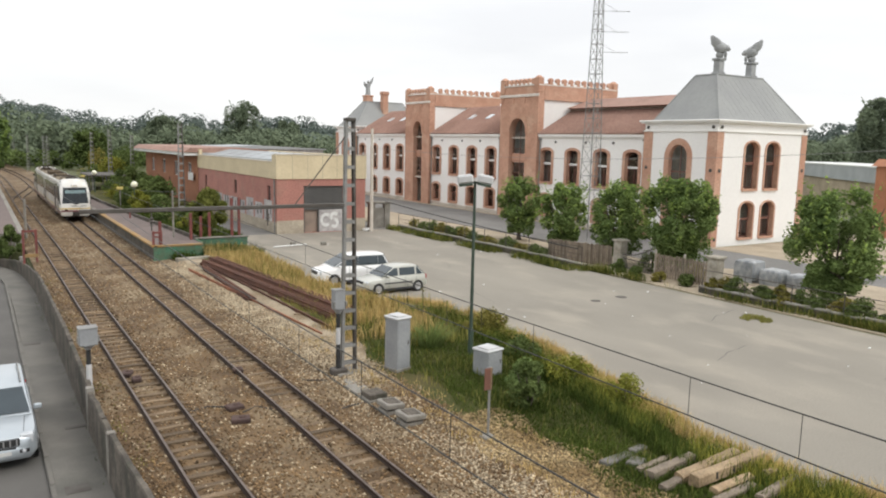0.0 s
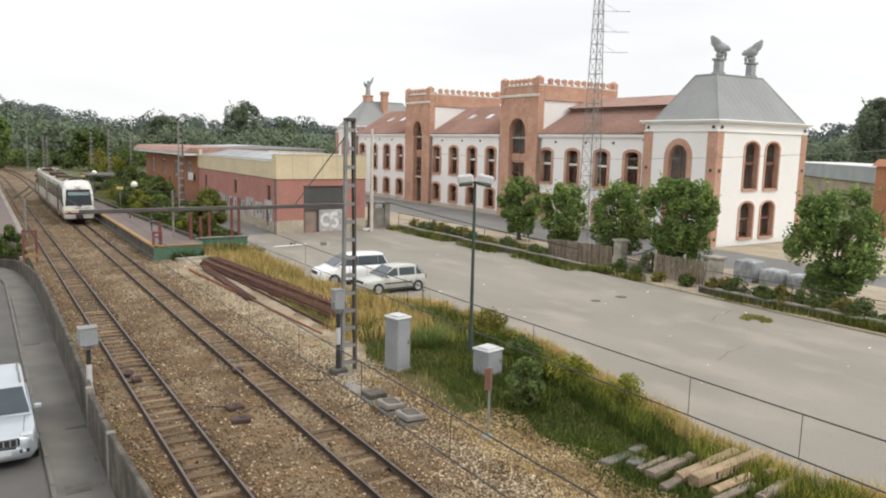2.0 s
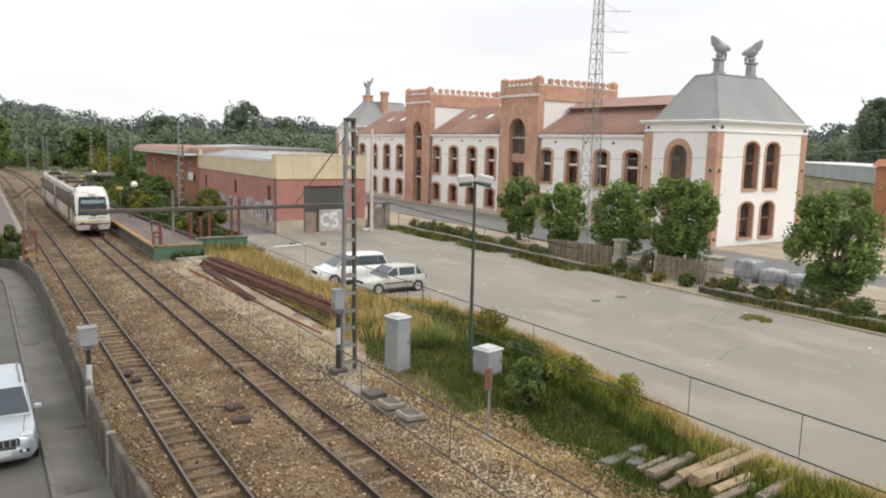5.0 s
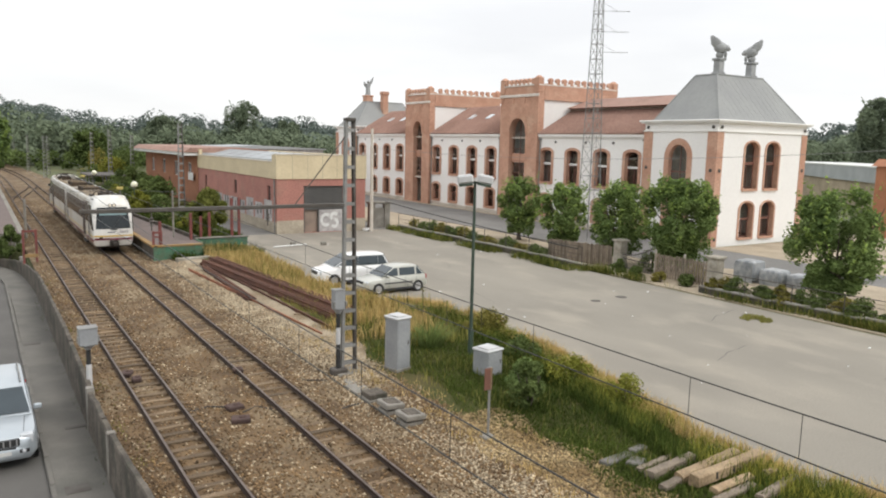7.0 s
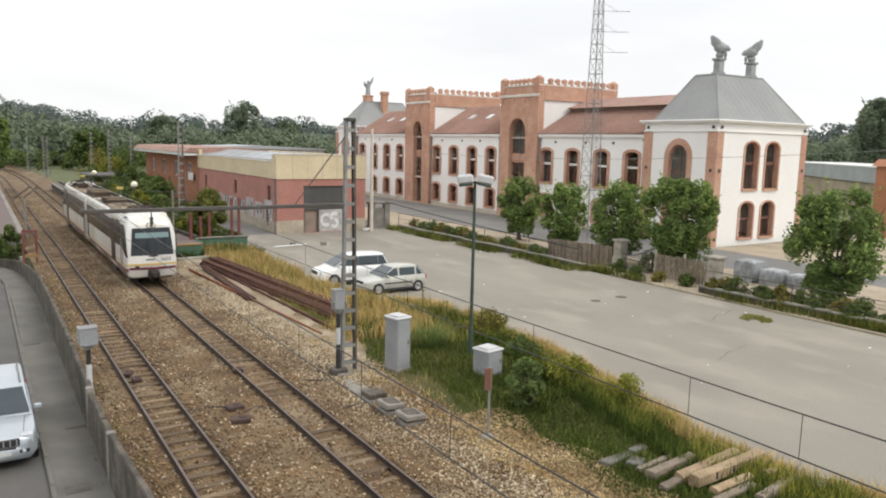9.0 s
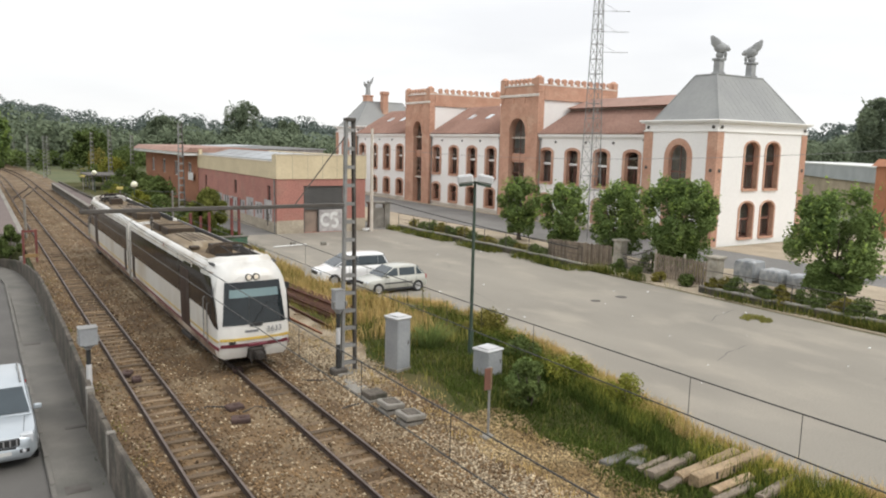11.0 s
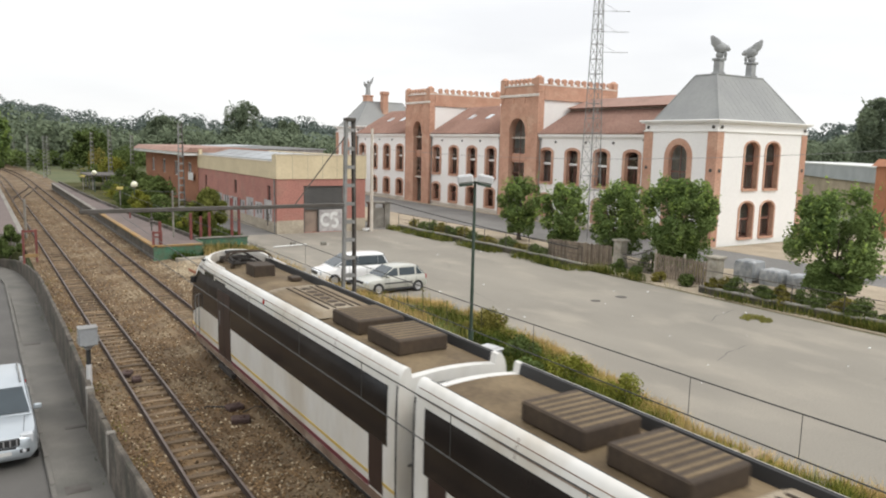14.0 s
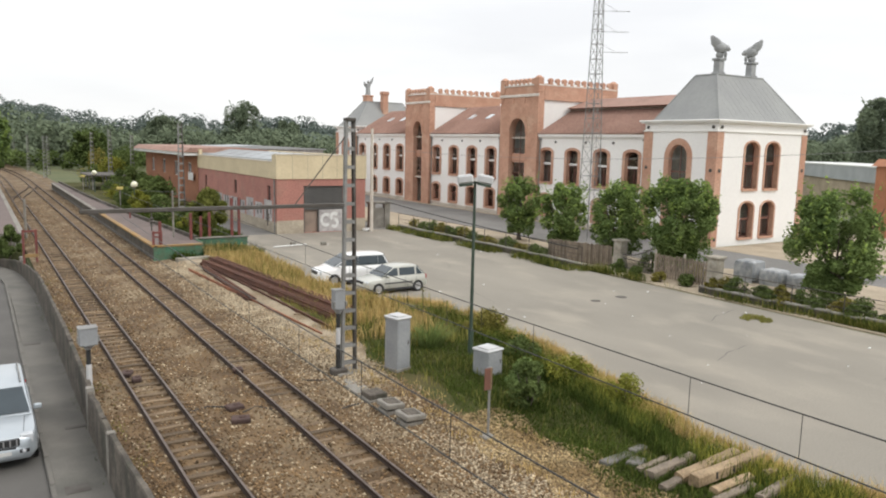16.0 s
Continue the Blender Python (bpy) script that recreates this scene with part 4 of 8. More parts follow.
def build_factory():
    factory = thing("factory", (58, 75, 0), "long white factory with red brick towers and tiled roofs", "factory")
    wings = ((47.45, 62.75, (49.2, 53.2, 57.4, 61.5)), (69.6, 85.3, (71.7, 75.67, 79.77, 83.9)), (91.9, 108.0, (94.0, 98.0, 102.1, 106.2)))
    for y0, y1, us in wings:
        holes = []
        for u in us:
            holes += [front_hole(u, 4.25, 2.35, 3.75, 3.2), front_hole(u, 0.72, 2.3, 2.4, 1.9)]
        wing = part("wing_wall", Mesh().wall(rect(y0, y1, -0.1, 9.1), holes, on_front, 0.0, 0.5), PLASTER, factory, "white rendered wall with two rows of arched windows")
        part("cornice", Mesh().box(FX - 0.1, y0, 8.95, FX + 0.3, y1, 9.15, 0.02).box(FX - 0.28, y0, 9.1, FX + 0.3, y1, 9.42, 0.04), PLASTER, wing, "moulded white eaves cornice")
        part("floor_slab", Mesh().box(FX + 0.5, y0, 3.6, FX + 11, y1, 3.85).box(FX + 0.5, y0, -0.05, FX + 11, y1, 0.04).box(FX + 0.5, y0, 8.8, FX + 11, y1, 8.95), ROOM_SHADE, wing)
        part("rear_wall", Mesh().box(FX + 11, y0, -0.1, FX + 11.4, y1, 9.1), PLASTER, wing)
        # added partition: keeps the pale rear wall out of the windows
        part("inner_wall", Mesh().box(FX + 5.0, y0, 0.04, FX + 5.2, y1, 3.6).box(FX + 5.0, y0, 3.85, FX + 5.2, y1, 8.8), ROOM_SHADE, wing, "added partition in shade colour that hides the rear wall")
        for u in (y0 + 2.2 * (y1 - y0) / 8, y0 + 4.2 * (y1 - y0) / 8, y0 + 6.6 * (y1 - y0) / 8):
            part("anchor_plate", Mesh().lathe((FX - 0.05, u, 8.55), [(0.13, -0.05), (0.1, -0.02), (0.13, 0.05)], 10, "x"), STEEL_DARK, wing, "dark iron wall anchor")
        for yy in (y0 + 0.25, y1 - 0.25):
            part("downpipe", Mesh().tube((FX - 0.12, yy, 0), (FX - 0.12, yy, 8.95), 0.07).box(FX - 0.25, yy - 0.13, 8.75, FX - 0.04, yy + 0.13, 9.0, 0.02), STEEL, wing, "grey downpipe")
        part("plinth", Mesh().box(FX - 0.05, y0, -0.1, FX, y1, 0.35), STRING, wing)
        # roof slopes, with the upper slope raised over a strip coloured as the clerestory slot's shade
        right = y0 < 50
        xr, zr = (FX + 4.4, 12.0) if right else (FX + 6.0, 13.1)
        m = Mesh().prism([(FX - 0.35, 9.42), (xr, zr), (xr, zr - 0.2), (FX - 0.2, 9.3)], lambda u, v, w: (u, w, v), y0, y1)
        roof = part("roof", m, TILE, wing, "brown clay tile roof")
        m = Mesh()
        k = int((y1 - y0) / 0.3)
        for i in range(k):
            yy = y0 + 0.15 + i * (y1 - y0 - 0.3) / (k - 1)
            m.tube((FX - 0.38, yy, 9.45), (xr, yy, zr + 0.03), 0.065, n=5, caps=False)
        part("tile_ridge", m, TILE, roof)["kind"] = "stuff"
        if right:
            part("clerestory", Mesh().box(xr - 0.1, y0 - 2, 11.8, xr + 0.1, y1, 12.35), ROOM_SHADE, roof, "strip coloured as the shade in a ventilation slot")
            part("upper_roof", Mesh().prism([(xr - 0.7, 12.3), (xr + 3.0, 13.5), (xr + 7, 12.3), (xr + 7, 9), (xr, 12.2)], lambda u, v, w: (u, w, v), y0 - 2, y1), TILE, roof, "raised tiled ridge")
        else:
            part("rear_slope", Mesh().prism([(xr, 13.1), (FX + 11.6, 9.3), (FX + 11.6, 9.1), (xr, 12.9)], lambda u, v, w: (u, w, v), y0, y1), TILE, roof)
            for u in (y0 + 2.6, y0 + 6.6, y0 + 10.6):
                m = Mesh()
                d = Vector((6.35, 0, 3.68)).normalized()
                p = Vector((FX + 2.9, u, 9.42 + 3.25 * 3.68 / 6.35 + 0.02))
                q = p + d * 1.1
                nrm = Vector((-d.z, 0, d.x)) * 0.12
                m.add([tuple(p), tuple(p + Vector((0, 0.9, 0))), tuple(q + Vector((0, 0.9, 0))), tuple(q), *(tuple(s + nrm) for s in (p, p + Vector((0, 0.9, 0)), q + Vector((0, 0.9, 0)), q))],
                      [(0, 1, 2, 3), (4, 5, 6, 7), (0, 1, 5, 4), (1, 2, 6, 5), (2, 3, 7, 6), (3, 0, 4, 7)])
                part("roof_window", m, LENS, roof, "pale tilted roof window")
    ups = [(u, 4.25) for w in wings for u in w[2]]
    lows = [(u, 0.72) for w in wings for u in w[2]]
    window_set(on_front, 2.35, 3.75, 3.2, "upper_window", factory, ups)
    window_set(on_front, 2.3, 2.4, 1.9, "lower_window", factory, lows)
    build_tower(factory, 62.8, 69.55, 64.85, 67.75, 11.3)
    build_tower(factory, 85.35, 91.85, 87.3, 89.6, 11.3)
    near = build_pavilion(factory, 39.6, 47.45, 12.6, True)
    build_pavilion(factory, 108.0, 115.4, 12.6, False)
    window_set(on_end, 2.25, 4.15, 3.45, "end_window", factory, [(56.75, 4.85), (59.7, 4.85)], 0.2)
    window_set(on_end, 2.25, 3.2, 2.5, "end_lower_window", factory, [(56.6, 0.62), (59.6, 0.62)], 0.2)
    part("chimney", Mesh().box(57.9, 109.8, 10.6, 58.9, 110.8, 16.3, 0.04).box(57.8, 109.7, 15.9, 59.0, 110.9, 16.45, 0.04), BRICK_RED, factory, "red brick chimney")


def build_statue(x, y, z, k, yaw, label):
    """A crouching winged beast with its wings swept up behind it, as plain masses."""
    m = Mesh()
    r = Matrix.Translation((x, y, z)) @ Matrix.Rotation(yaw, 4, "Z") @ Matrix.Scale(k, 4)

    def ball(c, s, tilt=0.0):
        b = Mesh().lathe((0, 0, 0), [(math.sin(a) + 0.001, -math.cos(a)) for a in (math.pi * i / 8 for i in range(9))], 10)
        t = r @ Matrix.Translation(c) @ Matrix.Rotation(tilt, 4, "X") @ Matrix.Diagonal((*s, 1))
        m.add([tuple(t @ Vector(p)) for p in b.v], b.f)
    ball((0, 0, 0.3), (0.34, 0.4, 0.34))
    ball((0, -0.05, 1.0), (0.5, 0.72, 0.56), 0.6)
    ball((0, -0.6, 0.95), (0.3, 0.32, 0.32), -0.2)
    ball((0, -0.82, 0.82), (0.14, 0.2, 0.14), -0.4)
    for s in (-1, 1):
        ball((0.3 * s, 0.36, 1.45), (0.12, 0.72, 0.42), 0.8)
        ball((0.24 * s, 0.66, 1.85), (0.09, 0.42, 0.24), 0.95)
        ball((0.22 * s, -0.55, 0.35), (0.12, 0.15, 0.36))
    return solid("statue", m, STATUE, label, "statue", group="roof statues", smooth=True)


def build_pedestal(x, y, z0, z1, w, mat):
    m = Mesh().box(x - w / 2, y - w / 2, z0, x + w / 2, y + w / 2, z1 - 0.2, 0.03).box(x - w / 2 - 0.12, y - w / 2 - 0.12, z1 - 0.2, x + w / 2 + 0.12, y + w / 2 + 0.12, z1, 0.03)
    m.box(x - w / 2 - 0.1, y - w / 2 - 0.1, z0, x + w / 2 + 0.1, y + w / 2 + 0.1, z0 + 0.25, 0.03)
    solid("pedestal", m, mat, "stone pedestal on the roof platform", "pedestal", group="roof pedestals")


def build_figure(x, y, z):
    """A slim robed figure with raised wings, as plain masses."""
    m = Mesh().lathe((x, y, z), [(0.5, 0), (0.42, 0.25), (0.36, 1.0), (0.42, 1.5), (0.3, 1.85), (0.12, 2.0), (0.2, 2.15), (0.17, 2.35), (0.05, 2.48)], 12)
    m.prism([(0.1, 1.1), (0.75, 2.2), (0.95, 3.1), (0.55, 2.6), (0.05, 1.9)], lambda u, v, w: (x + u * 0.8, y - u * 0.55 + w, z + v), -0.06, 0.06)
    m.prism([(-0.1, 0.9), (-0.7, 1.6), (-0.75, 2.3), (-0.1, 1.8)], lambda u, v, w: (x + u * 0.8, y - u * 0.55 + w, z + v), -0.06, 0.06)
    return solid("statue", m, STATUE, "dark slender winged figure on the far roof", "statue", group="roof statues", smooth=True)


build_factory()
build_pedestal(56.65, 43.55, 14.74, 16.2, 0.66, STATUE)
build_pedestal(61.25, 43.55, 14.74, 16.2, 0.66, STATUE)
build_statue(56.65, 43.55, 16.2, 0.9, radians(37.7), "grey stone winged beast on a roof pedestal")
build_statue(61.25, 43.55, 16.2, 0.9, radians(-142.3), "grey stone winged beast turned from its fellow")
build_pedestal(57.0, 113.6, 13.6, 15.9, 1.3, BRICK_RED)
build_figure(57.0, 113.6, 15.9)


# ---- the train: two carriages, cab outwards ----
CAR_LEN = 16.25
TRAIN_LEN = 33.1
NOSE = ((0.4, 0.14), (0.8, 0.0), (1.1, -0.06), (1.75, 0.0), (3.14, 0.24), (3.35, 0.31), (3.55, 0.45), (3.7, 0.58), (3.84, 0.76), (3.95, 0.9))
HALF = ((1.12, 0.48), (1.25, 0.56), (1.31, 0.9), (1.33, 1.3), (1.33, 2.0), (1.33, 2.7), (1.325, 3.2), (1.305, 3.42), (1.27, 3.57), (1.22, 3.67), (1.17, 3.73), (1.11, 3.75), (1.05, 3.73), (1.01, 3.62), (0.95, 3.7), (0.87, 3.7), (0.78, 3.7), (0.67, 3.7), (0.54, 3.7), (0.4, 3.7), (0.27, 3.7), (0.13, 3.7), (0.0, 3.7))


def nose_y(x, z):
    return interp(z, NOSE) + 0.13 * (abs(x) / 1.2) ** 4


def width_at(y):
    return interp(y, ((-0.1, 0.925), (0.0, 0.955), (0.12, 0.975), (0.35, 0.99), (0.8, 0.998), (1.4, 1.0)))


def shoulder(s, z):
    """How far the upper corners are drawn in towards the nose."""
    return 1 - 0.17 * max(0.0, min((z - 2.9) / 0.8, 1.0)) * max(0.0, min(1.0, 1 - (s - 0.2) / 1.6))


def side_x(y, z):
    return interp(z, [(b, a) for a, b in HALF[:10]]) * width_at(y) * shoulder(y, z)


def hull_point(x, z, s):
    """A point of the hull s metres behind the nose; the roof well opens behind a rounded rim."""
    if x <= 1.015:
        crown_z = 3.75 + 0.08 * (1 - (x / 1.11) ** 2)
        z = crown_z - 0.24 * min(max((s - 0.36) / 0.12, 0), 1)
    # rows bow backwards towards the sides, so that one of them is the rim's curve
    if x <= 1.111:
        bow = 1.5 * (1 - math.sqrt(max(0.0, 1 - (x / 1.111) ** 2)))
    else:
        bow = 1.5
    if z > 3.15:
        bow *= min((z - 3.15) / 0.5, 1.0) if x > 1.12 else 1.0
        s += bow * interp(s, ((0.0, 0.0), (0.36, 1.0), (0.6, 1.0), (5.0, 0.0)))
    k = max(0.0, 1 - s / 2.2)
    return x * width_at(s) * shoulder(s, z), s + k * nose_y(x, z), z


def side_panel(y0, y1, z0, z1, out, sides=(-1, 1), low=None, front=None, step=0.5):
    """A thin skin that follows the carriage side."""
    m = Mesh()
    n = max(2, int((y1 - y0) / step) + 1)
    for s in sides:
        rows = []
        for i in range(n + 1):
            t = i / n
            row = []
            for j in range(7):
                b = j / 6
                ys = y0 + (front(z0 + b * (z1 - z0)) if front else 0) * (1 - t) + (y1 - y0) * t
                zl = low(ys) if low else z0
                z = zl + b * (z1 - zl)
                row.append((s * (side_x(ys, z) + out), ys, z))
            rows.append([(s * (side_x(rows_y, z) - 0.03), rows_y, z) for (_, rows_y, z) in row[:1]] + row + [(s * (side_x(rows_y, z) - 0.03), rows_y, z) for (_, rows_y, z) in row[-1:]])
        m.grid(rows)
        k = len(rows[0])
        o = len(m.v) - k * len(rows)
        m.f += [tuple(o + i for i in range(k)), tuple(o + (len(rows) - 1) * k + i for i in range(k))]
    return m


def front_panel(x0, x1, z0, z1, out, taper=None):
    rows = []
    for j in range(9):
        z = z0 + j * (z1 - z0) / 8
        f = taper(z) if taper else 1.0
        row = []
        for i in range(13):
            x = (x0 + i * (x1 - x0) / 12) * f
            y = nose_y(x, z) - out
            row.append((x, y, z))
        rows.append([(row[0][0], row[0][1] + out + 0.02, z)] + row + [(row[-1][0], row[-1][1] + out + 0.02, z)])
    m = Mesh().grid(rows)
    m.add([(p[0], p[1] + out + 0.02, p[2]) for p in rows[0]] + rows[0], [(i, i + 1, len(rows[0]) + i + 1, len(rows[0]) + i) for i in range(len(rows[0]) - 1)])
    m.add([(p[0], p[1] + out + 0.02, p[2]) for p in rows[-1]] + rows[-1], [(i, i + 1, len(rows[0]) + i + 1, len(rows[0]) + i) for i in range(len(rows[0]) - 1)])
    return m


def lettering(name, text, size, mat, parent, m):
    cu = bpy.data.curves.new(name, "FONT")
    cu.body, cu.size, cu.extrude = text, size, 0.004
    cu.align_x, cu.align_y = "CENTER", "CENTER"
    tmp = new(name, cu)
    me = bpy.data.meshes.new_from_object(tmp.evaluated_get(bpy.context.evaluated_depsgraph_get()))
    bpy.data.objects.remove(tmp)
    me.materials.append(mat)
    ob = new(name, me)
    ob.parent, ob.matrix_basis = parent, m
    return ob


def build_carriage(train):
    ring = [(x, z) for x, z in HALF]
    full = [(-x, z) for x, z in ring] + [(x, z) for x, z in reversed(ring[:-1])]
    ss = [0, 0.05, 0.11, 0.18, 0.26, 0.32, 0.36, 0.39, 0.44, 0.5, 0.6, 0.8, 0.95, 1.1, 1.3, 1.6, 1.9, 2.2, 2.6, 3.0, 3.6, 5, 8, 11, 14, CAR_LEN - 0.55, CAR_LEN - 0.2, CAR_LEN]
    rows = []
    for s in ss:
        row = []
        for x, z in full:
            px, py, pz = hull_point(abs(x), z, s)
            row.append((math.copysign(px, x), py, pz))
        rows.append(row)
    white, roof = Mesh(), Mesh()
    k = len(full)
    lo, hi = 11, k - 12
    wv = [p for r in rows for p in r]
    wf, rf, df = [], [], []
    for i in range(len(rows) - 1):
        for j in range(k - 1):
            q = (i * k + j, i * k + j + 1, (i + 1) * k + j + 1, (i + 1) * k + j)
            (rf if lo <= j < hi and 0.35 < ss[i] < CAR_LEN - 0.3 else wf).append(q)
            if rf and rf[-1] == q and j in (11, 12, k - 13, k - 14) and ss[i] > 0.45:
                df.append(rf.pop())
    white.add(wv, wf)
    roof.add(wv, rf)
    # front cap and rear wall
    last = rows[0]
    for f in (0.86, 0.66, 0.42, 0.2):
        cur = []
        for (x, z), (px, py, pz) in zip(full, rows[0]):
            qx, qz = px * f, 1.95 + (pz - 1.95) * f
            cur.append((qx, nose_y(qx, qz), qz))
        white.grid([last, cur])
        white.add([last[0], last[-1], cur[-1], cur[0]], [(0, 1, 2, 3)])
        last = cur
    white.add(last, [tuple(range(len(last)))])
    white.add(rows[-1], [tuple(range(k))])
    body = part("carriage", white, TRAIN_WHITE, train, "white carriage body with a rounded cab end", smooth=True)

    def fit(name, mesh, mat, label="", smooth=False):
        return part(name, mesh, mat, body, label, smooth)
    fit("roof_well", roof, TRAIN_ROOF, "sooty brown roof")
    fit("roof_side_screen", Mesh().add(wv, df), GASKET, "soot-black inner side of the roof screens")
    rim = []
    for i in range(41):
        x = 1.1 * math.sin((i / 40 - 0.5) * math.pi)
        px, py, pz = hull_point(abs(x), 3.745, 0.345)
        rim.append((math.copysign(px, x), py, pz - 0.005))
    for e, at in ((0, 0), (-1, len(rim))):
        tail = [hull_point(1.1, 3.735, s) for s in (0.9, 1.8, 3.2)]
        tail = [(math.copysign(a, rim[e][0]), b, c) for a, b, c in tail]
        rim = tail[::-1] + rim if e == 0 else rim + tail
    fit("roof_rim", Mesh().path(rim, 0.05, 10), TRAIN_WHITE, "rounded white rim of the roof fairing", True)
    # collar that rises round the pantograph well
    rows = []
    for i, p in enumerate(rim):
        t = abs(i - (len(rim) - 1) / 2) / ((len(rim) - 1) / 2)
        up = interp(t, ((0.0, 0.17), (0.6, 0.16), (0.86, 0.08), (1.0, 0.0)))
        out = Vector((p[0], (p[1] - 2.0) * (0.75 if p[1] < 2.0 else 0.0), 0)).normalized()
        q = Vector(p)
        spread = interp(t, ((0.0, 0.34), (0.7, 0.2), (1.0, 0.04)))
        rows.append([tuple(q + out * spread + Vector((0, 0, -0.07))), tuple(q + out * spread * 0.55 + Vector((0, 0, up * 0.35))), tuple(q + out * 0.06 + Vector((0, 0, up * 0.9))), tuple(q + Vector((0, 0, up))), tuple(q - out * 0.04 + Vector((0, 0, up * 0.9))), tuple(q - out * 0.05 + Vector((0, 0, -0.2)))])
    fit("roof_collar", Mesh().grid(rows), TRAIN_WHITE, "raised white collar round the pantograph well", True)
    fit("lamp_panel", front_panel(-0.62, 0.78, 3.18, 3.43, 0.02, lambda z: interp(z, ((3.18, 1.12), (3.3, 0.9), (3.43, 0.35)))), TRAIN_WHITE, "raised almond-shaped lamp panel", True)
    for s in (-1, 1):
        fit("shoulder_vent", Mesh().prism([(0.72, 0.0), (1.5, -0.03), (1.5, 0.05), (1.0, 0.06)], lambda u, v, w: (s * (1.06 + w), u + 0.3, 3.68 + v), 0.0, 0.1), GASKET, "dark slot in the roof shoulder")
        for y in (3.3, 6.6, 9.9, 13.2):
            fit("cove_seam", side_panel(y, y + 0.02, 3.34, 3.66, 0.004, (s,)), TRAIN_SKIRT)
        fit("cove_crease", side_panel(1.6, CAR_LEN - 0.1, 3.585, 3.6, 0.006, (s,)), TRAIN_SKIRT)
        fit("end_stripe", side_panel(CAR_LEN - 0.58, CAR_LEN - 0.1, 1.13, 1.2, 0.013, (s,)), TRAIN_YELLOW)
        for y0, y1 in ((0.75, 1.5), (4.1, 5.1), (5.2, 10.9)):
            fit("skirt_box", side_panel(y0, y1, 0.26, 0.56, -0.02, (s,)), TRAIN_SKIRT, "dust-stained lower skirt box")
        fit("emblem", side_panel(8.2, 8.36, 3.47, 3.58, 0.006, (s,)), LENS_RED, "small red emblem")
    fit("underfloor", Mesh().box(-1.1, 0.9, 0.3, 1.1, CAR_LEN - 0.1, 0.6).box(-0.95, 5.2, 0.12, 0.95, 10.2, 0.32, 0.03), TRAIN_UNDER)
    fit("glazing_band", side_panel(0.03, CAR_LEN - 0.42, 2.03, 3.3, 0.012, low=lambda y: interp(y, ((0.1, 1.6), (0.5, 1.68), (1.35, 2.03))), front=lambda z: 0.08 + 0.95 * max(0, (z - 1.9) / 1.4) ** 2.4, step=0.25), TRAIN_BAND, "dark tinted glazing band", True)
    for y0, y1 in ((5.4, 7.6), (7.7, 9.9), (10.0, 12.2), (12.3, 14.2)):
        for s in (-1, 1):
            fit("window", side_panel(y0, y1, 2.2, 3.05, 0.016, (s,)), TRAIN_BAND)
    fit("window", side_panel(2.15, 3.5, 2.2, 3.05, 0.016, (-1,)), TRAIN_BAND)
    fit("window", side_panel(2.15, 3.5, 2.2, 3.05, 0.016, (1,)), TRAIN_BAND)
    for s in (-1, 1):
        fit("vent_panel", side_panel(2.1, 3.25, 3.28, 3.45, 0.014, (s,)), TRAIN_BAND)
        fit("vent_panel", side_panel(3.45, 4.6, 3.28, 3.38, 0.014, (s,)), TRAIN_BAND)
        fit("gutter", side_panel(0.9, CAR_LEN - 0.1, 3.44, 3.46, 0.012, (s,)), TRAIN_SKIRT)
        fit("skirt", side_panel(0.5, CAR_LEN - 0.1, 0.46, 0.82, 0.008, (s,)), TRAIN_SKIRT, "dust-stained lower skirt")
        fit("step", Mesh().box(s * 1.245 - 0.095, 3.7, 0.34, s * 1.245 + 0.095, 5.2, 0.5, 0.02), TRAIN_UNDER)
    for s in (-1, 1):
        d = fit("door", side_panel(3.78, 5.15, 0.86, 3.1, 0.018, (s,)), TRAIN_DOOR, "dark sliding door")
        part("door_seam", side_panel(4.45, 4.475, 0.9, 3.05, 0.022, (s,)), GASKET, d)
        fit("end_door", side_panel(CAR_LEN - 1.2, CAR_LEN - 0.6, 0.9, 2.05, 0.016, (s,)), TRAIN_DOOR)
        fit("grab_rail", Mesh().tube((s * 1.4, 1.5, 1.0), (s * 1.4, 1.5, 2.5), 0.02).tube((s * 1.4, 1.02, 0.95), (s * 1.4, 1.02, 2.35), 0.02).tube((s * 1.4, 1.5, 2.5), (s * 1.3, 1.5, 2.52), 0.02).tube((s * 1.4, 1.02, 2.35), (s * 1.28, 1.02, 2.37), 0.02), STEEL, "steel grab rail")
        fit("end_seal", side_panel(CAR_LEN - 0.07, CAR_LEN - 0.015, 0.6, 3.4, 0.012, (s,)), GASKET)
        fit("door_pull", side_panel(4.0, 4.04, 1.9, 2.4, 0.03, (s,)), STEEL)
    for z0, z1, mat, nm in ((1.13, 1.2, TRAIN_YELLOW, "yellow_stripe"), (0.84, 0.96, TRAIN_RED, "red_stripe")):
        for s in (-1, 1):
            fit(nm, side_panel(0.12, 3.76, z0, z1, 0.01, (s,), step=0.2), mat)
            fit(nm, side_panel(5.17, CAR_LEN - 1.25, z0, z1, 0.01, (s,)), mat)
    fit("yellow_stripe", front_panel(-1.22, 1.22, 1.16, 1.25, 0.012), TRAIN_YELLOW)
    fit("red_stripe", front_panel(-1.2, 1.2, 0.92, 1.05, 0.012), TRAIN_RED)
    # the cab front
    tap = lambda z: interp(z, ((1.7, 1.0), (3.2, 0.87)))
    screen = fit("windscreen", front_panel(-1.12, 1.12, 1.7, 3.17, 0.014, tap), TRAIN_SCREEN, "large black-framed windscreen", True)
    part("sun_blind", front_panel(-0.93, 0.98, 2.64, 2.92, 0.019, tap), BLIND, screen, "teal sun blind")
